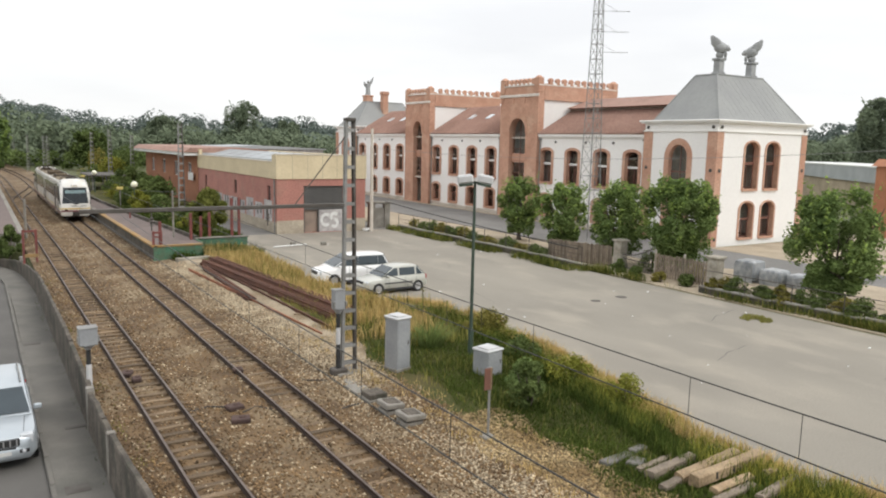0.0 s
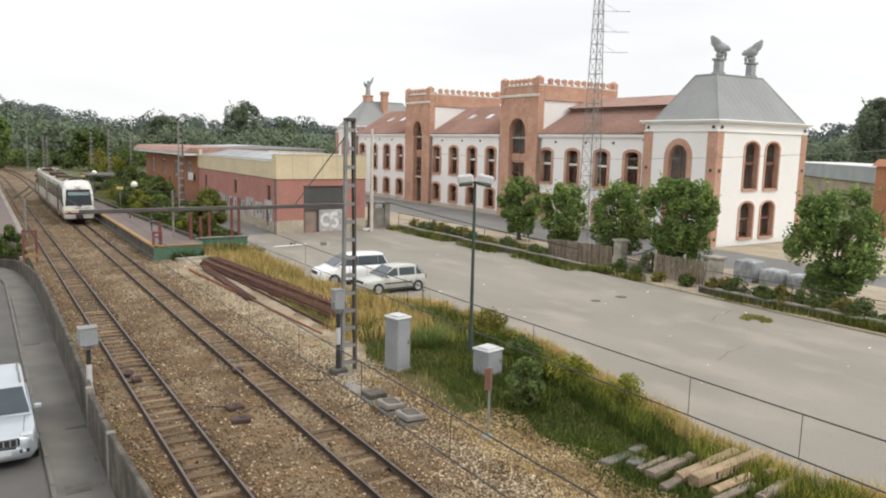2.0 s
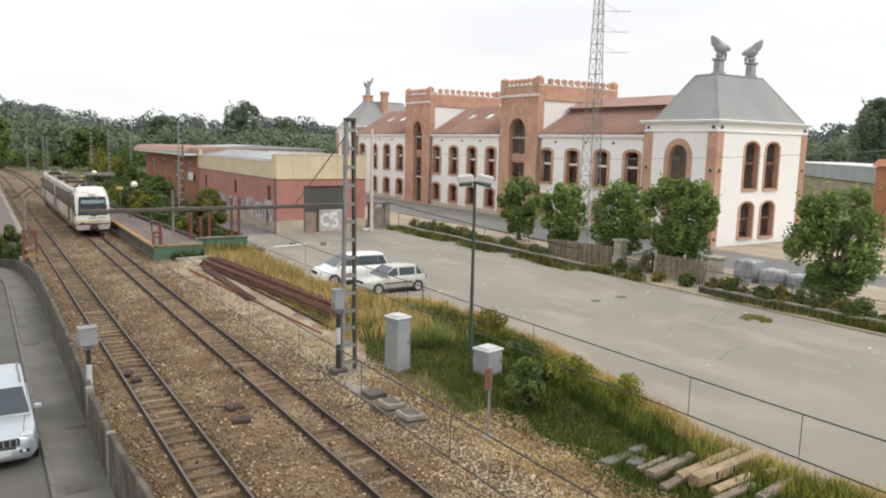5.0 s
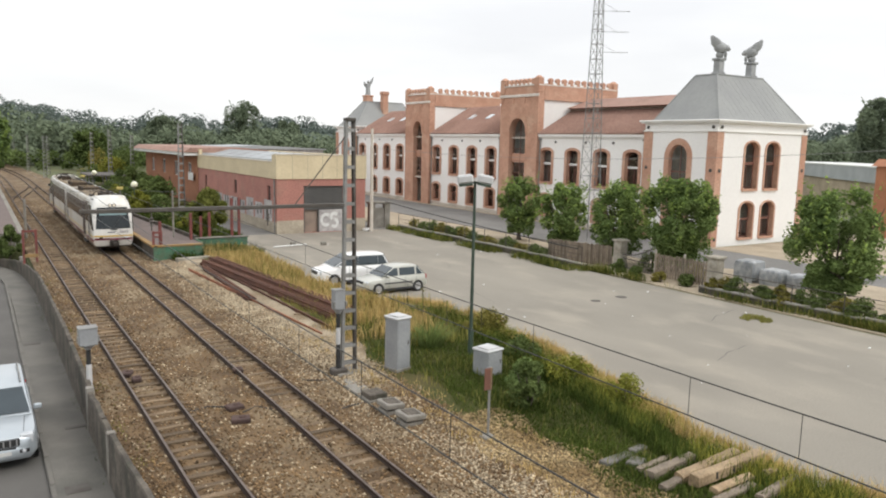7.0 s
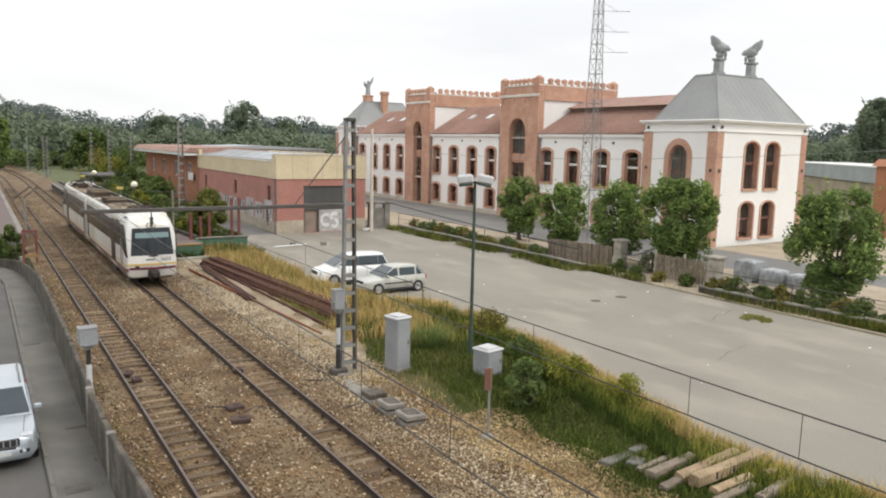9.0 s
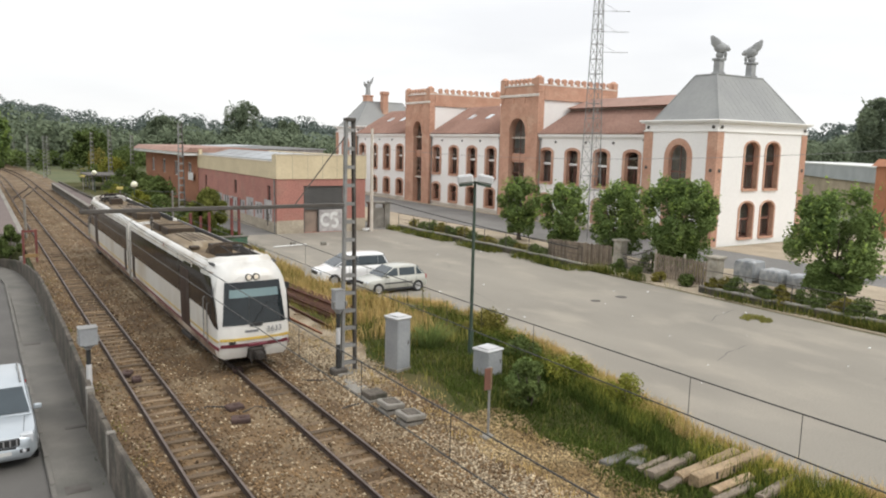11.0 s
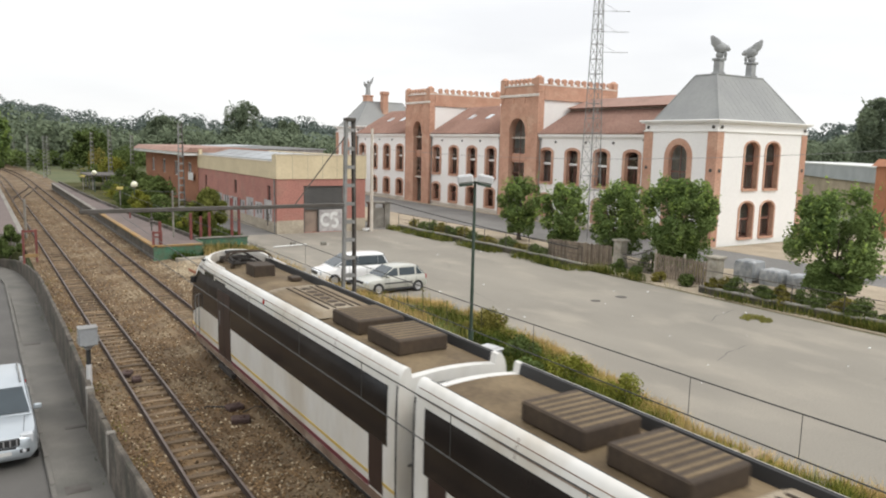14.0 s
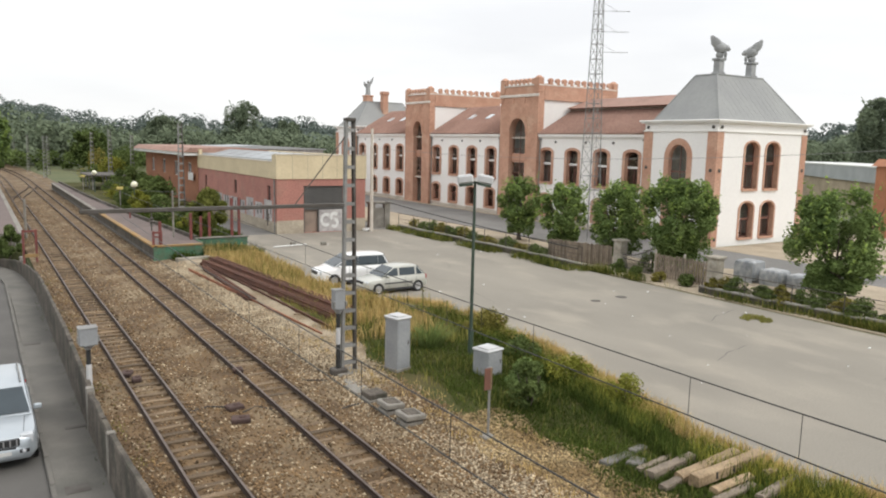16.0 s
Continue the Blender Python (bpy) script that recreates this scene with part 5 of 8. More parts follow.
    part("wiper", Mesh().tube((-0.1, nose_y(0, 1.75) - 0.05, 1.72), (0.5, nose_y(0.5, 2.4) - 0.04, 2.45), 0.012).box(-0.2, nose_y(0, 1.7) - 0.05, 1.62, 0.25, nose_y(0, 1.7), 1.76, 0.02), GASKET, screen)
    for x in (-0.13, 0.13):
        y = nose_y(x, 3.3)
        h = fit("headlamp", Mesh().lathe((x, y - 0.06, 3.32), [(0.115, 0.12), (0.125, 0.0), (0.105, -0.02), (0.095, 0.01)], 16, "y"), GASKET, "round headlamp in a dark ring")
        part("lamp_glass", Mesh().lathe((x, y - 0.068, 3.32), [(0.09, 0.02), (0.085, -0.01), (0.03, -0.02)], 14, "y"), LAMP_GLOW, h)
    for s in (-1, 1):
        x = s * 0.82
        fit("tail_lamp", Mesh().box(x - 0.11, nose_y(x, 1.08) - 0.03, 1.03, x + 0.11, nose_y(x, 1.08) + 0.05, 1.14, 0.015), GASKET if s < 0 else LENS, "small square marker lamp")
        fit("mirror", Mesh().box(s * 1.3 - 0.05, 0.5, 2.75, s * 1.3 + 0.09 * s + 0.05, 0.56, 3.0, 0.02), GASKET)
    c = Mesh().box(-0.27, -0.2, 0.46, 0.27, 0.25, 0.88, 0.04).box(-0.13, -0.42, 0.52, 0.13, -0.18, 0.8, 0.03).lathe((0, -0.42, 0.66), [(0.1, 0), (0.15, -0.06), (0.12, -0.12)], 12, "y")
    c.tube((-0.28, -0.2, 0.75), (-0.25, -0.34, 0.4), 0.025).tube((0.28, -0.2, 0.75), (0.25, -0.34, 0.4), 0.025)
    fit("coupler", c, TRAIN_UNDER, "dark automatic coupler")
    fit("red_bumper", Mesh().box(-0.3, -0.12, 0.93, 0.4, 0.02, 1.04, 0.02), TRAIN_RED)
    lettering("fleet_number", "3633", 0.29, GREYTEXT, body, Matrix.Translation((0.66, nose_y(0.86, 1.47) - 0.08, 1.48)) @ Matrix.Rotation(radians(5), 4, "Z") @ Matrix.Rotation(radians(93), 4, "X"))
    fit("name_bar", front_panel(-0.38, 0.1, 1.42, 1.5, 0.014), GREYTEXT)
    for s in (-1, 1):
        mm = Matrix.Translation((s * (side_x(1.5, 3.5) + 0.05), 1.6, 3.5)) @ Matrix.Rotation(s * math.pi / 2, 4, "Z") @ Matrix.Rotation(radians(70), 4, "X")
        lettering("fleet_number", "3633", 0.17, GREYTEXT, body, mm)
    # roof gear: pantograph in the well, small box, long ribbed unit, two louvred boxes
    fit("roof_box", Mesh().box(-0.3, 3.95, 3.55, 0.42, 4.85, 3.96, 0.02), TRAIN_UNIT, "small brown roof box")
    fit("roof_box", Mesh().box(-0.75, 5.7, 3.6, -0.4, 6.1, 3.72, 0.02), TRAIN_UNIT)
    rows = []
    for y, h in ((6.3, 0.0), (6.55, 0.13), (6.9, 0.16), (10.0, 0.16), (10.15, 0.0)):
        rows.append([(x, y, 3.6 + max(0.0, h * (1 - (abs(x) / 0.95) ** 6) + (0.02 if h else 0))) for x in (-0.95, -0.9, -0.8, -0.4, 0, 0.4, 0.8, 0.9, 0.95)])
    unit = fit("air_unit", Mesh().grid(rows), TRAIN_TAN, "long low ribbed roof unit", True)
    for x in (-0.45, -0.25, 0.25, 0.45):
        part("rib", Mesh().box(x - 0.03, 6.9, 3.74, x + 0.03, 9.9, 3.80, 0.01), TRAIN_UNIT, unit)
    for k in range(6):
        part("fan_cover", Mesh().lathe((0, 7.2 + 0.48 * k, 3.76), [(0.17, 0), (0.16, 0.03), (0.05, 0.04)], 14), TRAIN_UNIT, unit)
    for y0 in (10.5, 12.45):
        b = fit("louvre_box", Mesh().box(-0.62, y0, 3.58, 0.62, y0 + 1.5, 3.92, 0.03), TRAIN_UNIT, "brown louvred resistor box")
        for k in range(7):
            part("louvre", Mesh().box(-0.56, y0 + 0.12 + 0.19 * k, 3.918, 0.56, y0 + 0.2 + 0.19 * k, 3.926), TRAIN_ROOF, b)
    for yy in (1.4, 2.8):
        for s in (-1, 1):
            fit("insulator", Mesh().lathe((s * 0.52, yy, 3.58), [(0.07, 0), (0.1, 0.04), (0.06, 0.07), (0.1, 0.1), (0.06, 0.13), (0.05, 0.17)], 10), TRAIN_UNIT)
    p = Mesh()
    for s in (-1, 1):
        p.tube((s * 0.52, 1.3, 3.76), (s * 0.52, 2.9, 3.76), 0.035)
        p.tube((s * 0.52, 1.3, 3.76), (s * 0.2, 1.12, 3.76), 0.03)
    p.tube((-0.52, 1.3, 3.76), (0.52, 1.3, 3.76), 0.045).tube((-0.52, 2.9, 3.76), (0.52, 2.9, 3.76), 0.045)
    p.tube((-0.52, 1.3, 3.76), (0.52, 2.9, 3.76), 0.022).tube((0.52, 1.3, 3.76), (-0.52, 2.9, 3.76), 0.022)
    p.tube((-0.2, 1.12, 3.76), (0.2, 1.12, 3.76), 0.03)
    fit("pantograph_base", p, TRAIN_UNDER, "dark steel pantograph base frame")
    fit("pantograph_motor", Mesh().box(-0.22, 1.65, 3.56, 0.16, 2.15, 3.82, 0.02).tube((0.22, 1.6, 3.7), (0.22, 2.7, 3.7), 0.07).tube((-0.34, 1.5, 3.72), (-0.34, 2.4, 3.72), 0.05), TRAIN_UNDER)
    for s in (-1, 1):
        fit("pantograph_arm", Mesh().tube((s * 0.45, 2.7, 3.8), (s * 0.3, 1.15, 3.94), 0.04).tube((s * 0.3, 1.15, 3.94), (s * 0.42, 3.0, 4.16), 0.026), TRAIN_UNDER)
    fit("pantograph_tie", Mesh().tube((-0.44, 2.0, 3.84), (0.44, 2.0, 3.84), 0.035).tube((-0.3, 1.15, 3.94), (0.3, 1.15, 3.94), 0.04).tube((0.3, 1.15, 3.94), (-0.42, 2.9, 4.14), 0.018).tube((-0.3, 1.15, 3.94), (0.42, 2.9, 4.14), 0.018).tube((-0.4, 2.4, 4.09), (0.4, 2.4, 4.09), 0.022), TRAIN_UNDER)
    for yy in (2.75, 3.03):
        fit("pantograph_bow", Mesh().path([(-0.85, yy, 3.86), (-0.78, yy, 4.02), (-0.58, yy, 4.14), (-0.3, yy, 4.18), (0.3, yy, 4.18), (0.58, yy, 4.14), (0.78, yy, 4.02), (0.85, yy, 3.86)], 0.026), TRAIN_UNIT)
    for y in (2.7, 12.9):
        bg = fit("bogie", Mesh().box(-1.0, y - 1.3, 0.28, -0.86, y + 1.3, 0.5, 0.03).box(0.86, y - 1.3, 0.28, 1.0, y + 1.3, 0.5, 0.03).box(-0.9, y - 0.2, 0.25, 0.9, y + 0.2, 0.5), TRAIN_UNDER, "dark four-wheel bogie")
        for dy in (-0.95, 0.95):
            for s in (-0.533, 0.533):
                part("wheel", Mesh().lathe((s, y + dy, 0.40), [(0.40, -0.06), (0.40, 0.06), (0.34, 0.065), (0.1, 0.09)], 20, "x"), TRAIN_UNDER, bg)
    return body


def build_train():
    train = thing("train", (0, 0, 0), "white two-carriage commuter train with dark window band", "train")
    first = build_carriage(train)
    made = {}
    for o in (first, *first.children_recursive):
        made[o] = o.copy()
        scene.collection.objects.link(made[o])
        made[o].parent = made.get(o.parent, o.parent)
        if o.parent is first and o.name.split(".")[0] in ("louvre_box", "air_unit"):
            made[o].location.y += 1.05
    made[first].matrix_basis = pose(0, TRAIN_LEN, 0, 0, 0, 180)
    g = Mesh()
    n = 7
    a, b = CAR_LEN - 0.03, TRAIN_LEN - CAR_LEN + 0.03
    for k in range(n):
        y = a + (k + 0.5) * (b - a) / n
        g.box(-0.75 - 0.06 * (k % 2), y - 0.04, 0.8, 0.75 + 0.06 * (k % 2), y + 0.04, 3.35, 0.015)
    part("gangway_bellows", g, GASKET, train, "black folded gangway bellows")
    part("draw_gear", Mesh().box(-0.15, a, 0.45, 0.15, b, 0.7, 0.02), TRAIN_UNDER, train)
    for s in (-1, 1):
        part("cable", Mesh().path([(s * 1.05, a, 3.0), (s * 1.1, (a + b) / 2, 1.9), (s * 1.05, b, 1.7)], 0.02), GASKET, train)
    return train


TRAIN = build_train()


# ---- brick shed, station, platforms ----
def build_shed():
    shed = thing("brick_shed", (26, 74, 0), "red brick goods shed with a beige fascia and a shutter door", "shed")
    x0, x1, y0, y1 = 21.95, 30.4, 61.0, 87.0
    door = rect(24.4, 28.2, 0.02, 4.15)
    wall = part("front_wall", Mesh().wall(rect(x0, x1, -0.05, 4.9), [door], lambda u, v, w: (u, y0 + w, v), 0, 0.35), BRICK_SHED, shed, "red brick front wall")
    part("plinth", Mesh().box(x0 - 0.03, y0 - 0.03, -0.05, 24.38, y0, 1.15), PLINTH, wall, "pale rendered plinth")
    part("plinth", Mesh().box(28.22, y0 - 0.03, -0.05, x1, y0, 1.15), PLINTH, wall, "pale rendered plinth")
    wins = [rect(u, u + 0.8, 2.75, 4.1) for u in (62.6, 72.4, 83.4)]
    side = part("side_wall", Mesh().wall(rect(y0 + 0.35, y1, -0.05, 4.9), wins, lambda u, v, w: (x0 + w, u, v), 0, 0.35), BRICK_SHED, shed, "red brick side wall")
    for u in (62.6, 72.4, 83.4):
        w = part("window", Mesh().wall(rect(u + 0.004, u + 0.796, 2.754, 4.096), [rect(u + 0.08, u + 0.72, 2.84, 4.02)], lambda a, b, c: (x0 + c, a, b), 0.1, 0.18), FRAME_BROWN, side)
        part("pane", Mesh().box(x0 + 0.13, u + 0.07, 2.83, x0 + 0.14, u + 0.73, 4.03), CAR_GLASS, w)
    part("rear_wall", Mesh().box(x0 + 0.35, y1 - 0.35, -0.05, x1, y1, 4.9).box(x1 - 0.35, y0 + 0.35, -0.05, x1, y1 - 0.35, 4.9), BRICK_SHED, shed)
    fas = Mesh().box(x0 - 0.08, y0 - 0.08, 4.75, x1 + 0.08, y0 + 0.25, 6.84, 0.015).box(x0 - 0.08, y0 + 0.25, 4.75, x0 + 0.25, y1, 6.2, 0.015).box(x0 - 0.08, y0 + 0.25, 6.2, x0 + 0.25, y0 + 1.0, 6.84, 0.015).box(x0 - 0.08, y1 - 0.9, 6.2, x0 + 0.25, y1, 6.84, 0.015).box(x1 - 0.25, y0 + 0.25, 4.75, x1 + 0.08, y1, 6.84, 0.015)
    fa = part("fascia", fas, BEIGE, shed, "broad beige sheet fascia")
    part("coping", Mesh().box(x0 - 0.12, y0 - 0.12, 6.85, x1 + 0.12, y0 + 0.3, 6.93, 0.01).box(x0 - 0.12, y0 + 1.0, 6.2, x0 + 0.3, y1 - 0.9, 6.27, 0.01), STRING, fa)
    for k in range(6):
        part("joint", Mesh().box(x0 + 1.4 * (k + 1) - 0.01, y0 - 0.084, 4.76, x0 + 1.4 * (k + 1) + 0.01, y0 - 0.079, 6.83), CONCRETE, fa)
    part("roof", Mesh().box(x0 + 0.25, y0 + 0.25, 6.2, x1 - 0.25, y1, 6.4), ROOFSHEET, shed, "flat grey roof")
    for k in range(6):
        u = 62.2 + 3.7 * k
        part("rooflight", Mesh().prism([(22.25, 6.3), (24.9, 6.95), (24.9, 6.88), (22.25, 6.23)], lambda a, b, w: (a, w, b), u, u + 3.64), ROOFSHEET if k < 3 else CABINET, shed, "pale tilted roof sheet")
        part("roof_rib", Mesh().prism([(22.25, 6.33), (24.9, 6.98), (24.9, 6.95), (22.25, 6.3)], lambda a, b, w: (a, w, b), u + 1.8, u + 1.86), STEEL, shed)
    dr = part("shutter", Mesh().box(24.4, y0 + 0.2, 2.0, 28.2, y0 + 0.23, 4.14), SHUTTER, shed, "dark grey half-raised roller shutter")
    slat = Mesh().box(24.41, 0, 0, 28.19, 0.06, 0.092, 0.02).data("slat", SHUTTER)
    for k in range(21):
        piece("slat", slat, dr, (0, y0 + 0.14, 2.01 + 0.1 * k))
    dr2 = part("door_leaf", Mesh().box(25.9, y0 + 0.1, 0.04, 28.15, y0 + 0.18, 2.0), POSTER, shed, "grey sheet door covered in graffiti")
    # flat sheet in the shade colour where the wicket stands open
    part("doorway", Mesh().box(24.4, y0 + 0.3, 0.02, 25.9, y0 + 0.34, 2.0), ROOM_SHADE, shed, "flat sheet coloured as the shade in an open wicket doorway")
    part("door_frame", Mesh().box(24.4, y0 + 0.08, 0.02, 24.52, y0 + 0.2, 2.0).box(25.78, y0 + 0.08, 0.02, 25.9, y0 + 0.2, 2.0), SHUTTER, shed)
    # graffiti as loose strokes
    m = Mesh()

    def stroke(cx, cz, r, a0, a1, wide=0.13):
        n = 14
        pts = [(a0 + (a1 - a0) * i / n) for i in range(n + 1)]
        rows = [[(cx + (r + e) * math.cos(a), y0 + 0.094, cz + (r + e) * 1.15 * math.sin(a)) for e in (-wide, wide)] for a in pts]
        m.grid(rows)
    stroke(26.55, 1.1, 0.42, 0.8, 5.4)
    stroke(27.35, 1.35, 0.28, 0.3, 3.9)
    stroke(27.4, 0.78, 0.28, -2.6, 1.6)
    part("graffiti", m, GRAFFITI, dr2, "white spray-painted loops")
    # pale painted panels and posters along the side wall
    rng = random.Random(2)
    for k in range(7):
        u = 62.2 + k * 2.55
        pnl = part("painted_panel", Mesh().box(x0 - 0.012, u, 0.9, x0 - 0.001, u + 2.1, 2.35 + rng.uniform(-0.1, 0.5)), POSTER, side)
        for j in range(2):
            v = u + 0.25 + 0.9 * j
            part("dark_mark", Mesh().box(x0 - 0.018, v, 1.3 + rng.uniform(0, 0.3), x0 - 0.013, v + rng.uniform(0.2, 0.5), 2.0 + rng.uniform(0, 0.5)), SHUTTER, pnl)
    part("plinth", Mesh().box(x0 - 0.03, y0, -0.05, x0, y1, 0.98), PLINTH, side)
    part("downpipe", Mesh().tube((x0 - 0.1, y0 + 0.35, 0), (x0 - 0.1, y0 + 0.35, 4.75), 0.06), STEEL, shed, "grey downpipe")


def build_station():
    st = thing("station_building", (25, 102, 0), "low orange brick station building with a wide tiled eave", "station")
    x0 = 21.9
    wall = part("wall", Mesh().wall(rect(87.2, 117, -0.05, 6.1), [rect(u, u + 1.6, 3.4, 5.2) for u in (90, 97, 104, 111)] + [rect(u, u + 1.2, 0.95, 3.0) for u in (93.6, 101, 108)], lambda u, v, w: (x0 + w, u, v), 0, 0.35), BRICK_ORANGE, st)
    part("end_wall", Mesh().box(x0 + 0.35, 87.2, -0.05, 33, 87.5, 6.1), BRICK_ORANGE, st)
    part("rear_wall", Mesh().box(x0 + 0.35, 116.6, -0.05, 33, 117, 6.1).box(32.7, 87.5, -0.05, 33, 116.6, 6.1), BRICK_ORANGE, st)
    for u in (90, 97, 104, 111):
        w = part("window", Mesh().wall(rect(u + 0.004, u + 1.596, 3.404, 5.196), [rect(u + 0.1, u + 0.75, 3.5, 5.1), rect(u + 0.85, u + 1.5, 3.5, 5.1)], lambda a, b, c: (x0 + c, a, b), 0.1, 0.18), FRAME_WHITE, wall)
        part("pane", Mesh().box(x0 + 0.14, u + 0.09, 3.49, x0 + 0.15, u + 1.51, 5.11), CAR_GLASS, w)
    for u in (93.6, 101, 108):
        part("door", Mesh().box(x0 + 0.12, u + 0.004, 0.95, x0 + 0.18, u + 1.196, 2.996), FRAME_BROWN, wall)
    part("eave", Mesh().box(20.3, 86.6, 6.1, 33.6, 117.6, 6.45, 0.03), FRAME_WHITE, st, "pale overhanging eave")
    part("roof", Mesh().prism([(20.2, 6.46), (33.7, 6.46), (27, 7.1), (21, 7.0)], lambda u, v, w: (u, w, v), 86.5, 117.7), TILE, st, "low orange tiled roof")
    part("sign", Mesh().box(x0 - 0.35, 88.0, 3.2, x0 - 0.3, 90.2, 4.1, 0.01).tube((x0 - 0.3, 89, 3.6), (x0, 89, 3.6), 0.03), FRAME_WHITE, st, "blank white sign board")
    hall = thing("grey_hall", (42, 122, 0), "long low grey hall behind the station", "hall")
    part("wall", Mesh().box(30, 118.5, -0.05, 51, 132, 6.6), POSTER, hall)
    part("roof", Mesh().prism([(29.6, 6.6), (51.4, 6.6), (51.4, 6.75), (40, 7.15), (29.6, 6.75)], lambda u, v, w: (u, w, v), 118.2, 132.4), ROOFSHEET, hall, "grey sheet roof")


def build_platform():
    p = thing("platform_right", (12, 90, 0), "station platform paved red with a worn yellow edge", "platform")
    p["kind"] = "structure"
    part("deck", Mesh().box(9.95, 51.4, -0.4, 13.1, 126, 0.86), WALLSTONE, p, "dark grey concrete platform face")
    part("paving", Mesh().box(10.15, 51.65, 0.855, 13.1, 126, 0.9), TILE_RED, p, "dull red paving")
    for k in range(37):
        part("edge_slab", Mesh().box(9.8, 51.4 + 2.0 * k, 0.78, 10.148, 51.4 + 2.0 * k + 1.985, 0.905, 0.012), YELLOW if k < 13 else CONCRETE, p)
    for k in range(3):
        part("edge_slab", Mesh().box(10.15 + k, 51.3, 0.78, 10.15 + k + 0.985, 51.648, 0.905, 0.012), YELLOW, p)
    part("end_face", Mesh().box(9.9, 51.34, -0.3, 13.2, 51.4, 0.76).box(13.1, 53.3, -0.3, 16.9, 53.42, 0.95).box(13.1, 51.4, -0.3, 13.22, 53.3, 0.95), GREEN_PAINT, p, "flaking green painted end wall")
    bed = [(13.25, 53.42), (16.9, 53.42), (16.9, 84), (20.5, 84), (20.5, 126), (11.0, 126), (11.35, 95), (12.3, 70)]
    part("garden_bed", Mesh().prism(bed, lambda u, v, w: (u, v, w), -0.3, 0.93), VERGE, p, "planted bed behind the platform")
    part("garden_kerb", Mesh().grid([[(x - 0.1, y, 0.86), (x - 0.1, y, 1.15), (x + 0.1, y, 1.15), (x + 0.1, y, 0.86)] for x, y in ((13.25, 53.5), (12.3, 70), (11.35, 95), (11.0, 126))]), WALLSTONE, p)
    part("cap", Mesh().box(13.1, 53.22, 0.95, 17.0, 53.5, 1.05, 0.02), CONCRETE, p)
    q = thing("platform_left", (0, 92, 0), "dull red paved platform across the line", "platform")
    q["kind"] = "structure"
    part("deck", Mesh().box(-5, 61.8, -0.4, 2.85, 128, 0.86), CONCRETE, q)
    part("paving", Mesh().box(-5, 61.8, 0.855, 2.6, 128, 0.9), TILE_RED, q)
    part("edge_slab", Mesh().box(2.6, 61.8, 0.79, 2.95, 128, 0.905, 0.012), CONCRETE, q)
    # maroon posts and gates at the platform ends
    def frame_gate(x0, x1, y, z, h, label):
        m = Mesh()
        for x in (x0, x1):
            m.box(x - 0.07, y - 0.07, z, x + 0.07, y + 0.07, z + h, 0.01)
        m.box(x0, y - 0.04, z + h - 0.16, x1, y + 0.04, z + h - 0.04).box(x0, y - 0.03, z + 0.5, x1, y + 0.03, z + 0.6)
        solid("steel_barrier", m, MAROON, label, "barrier", group="maroon barriers")
    frame_gate(9.95, 10.45, 51.6, 0.9, 0.95, "maroon painted steel end gate on the platform")
    frame_gate(2.47, 3.2, 54.0, -0.3, 2.3, "maroon painted steel frame at the end of the street")
    solid("warning_strip", Mesh().box(2.5, 53.9, 0.2, 3.3, 53.96, 0.42, 0.01), YELLOW, "yellow warning board on the frame", "warning board", base=(2.9, 53.93, -0.5))
    rng = random.Random(4)
    for x, y, h in ((10.45, 51.9, 1.55), (12.9, 53.6, 1.9), (14.2, 53.6, 1.9), (15.9, 53.8, 2.9), (16.55, 54.2, 2.9), (13.7, 54.0, 1.6)):
        solid("maroon_post", Mesh().box(x - 0.09, y - 0.09, 0.86, x + 0.09, y + 0.09, 0.9 + h, 0.015), MAROON, "maroon painted steel post", "post", group="maroon posts")
    solid("pale_post", Mesh().tube((12.1, 55.4, 0.86), (12.1, 55.4, 4.3), 0.07), CONCRETE, "pale concrete post on the platform", "post")
    solid("pale_post", Mesh().tube((3.27, 66.5, -0.3), (3.27, 66.5, 3.05), 0.1, 0.09), CONCRETE, "pale concrete post by the track", "post")
    for k, (x, y) in enumerate(((11.6, 70.0),)):
        m = Mesh().box(x - 0.06, y - 0.06, 0.88, x + 0.06, y + 0.06, 1.75, 0.01).box(x - 0.22, y - 0.03, 1.35, x + 0.22, y + 0.03, 1.7, 0.01)
        solid("platform_bin", m, MAROON, "small maroon litter bin on a post", "bin", group="platform bins")
    # shelter and globe lamps
    sh = thing("platform_shelter", (14, 112, 0.9), "flat-roofed open platform shelter", "shelter")
    for x in (13.4, 15.6):
        for y in (108, 111.5, 115):
            part("post", Mesh().box(x - 0.08, y - 0.08, 0.9, x + 0.08, y + 0.08, 2.75), STEEL, sh)
    part("roof", Mesh().box(12.8, 107, 2.75, 17.4, 116, 2.95, 0.03), STEEL_DARK, sh)
    part("bench", Mesh().box(15.2, 109, 1.3, 15.6, 114, 1.38, 0.01).box(15.3, 109.4, 0.9, 15.5, 109.6, 1.3).box(15.3, 113.4, 0.9, 15.5, 113.6, 1.3), STEEL_DARK, sh)
    for x, y in ((12.55, 81.0), (12.0, 106.0)):
        g = thing("platform_marker", (x, y, 0.9), "grey post with a small yellow plate on top", "marker post", "platform markers")
        part("post", Mesh().tube((x, y, 0.88), (x, y, 2.75), 0.06), CONCRETE, g)
        part("plate", Mesh().box(x - 0.3, y - 0.12, 2.72, x + 0.3, y + 0.12, 3.0, 0.03), GLOW_YELLOW, g, "yellow plate")
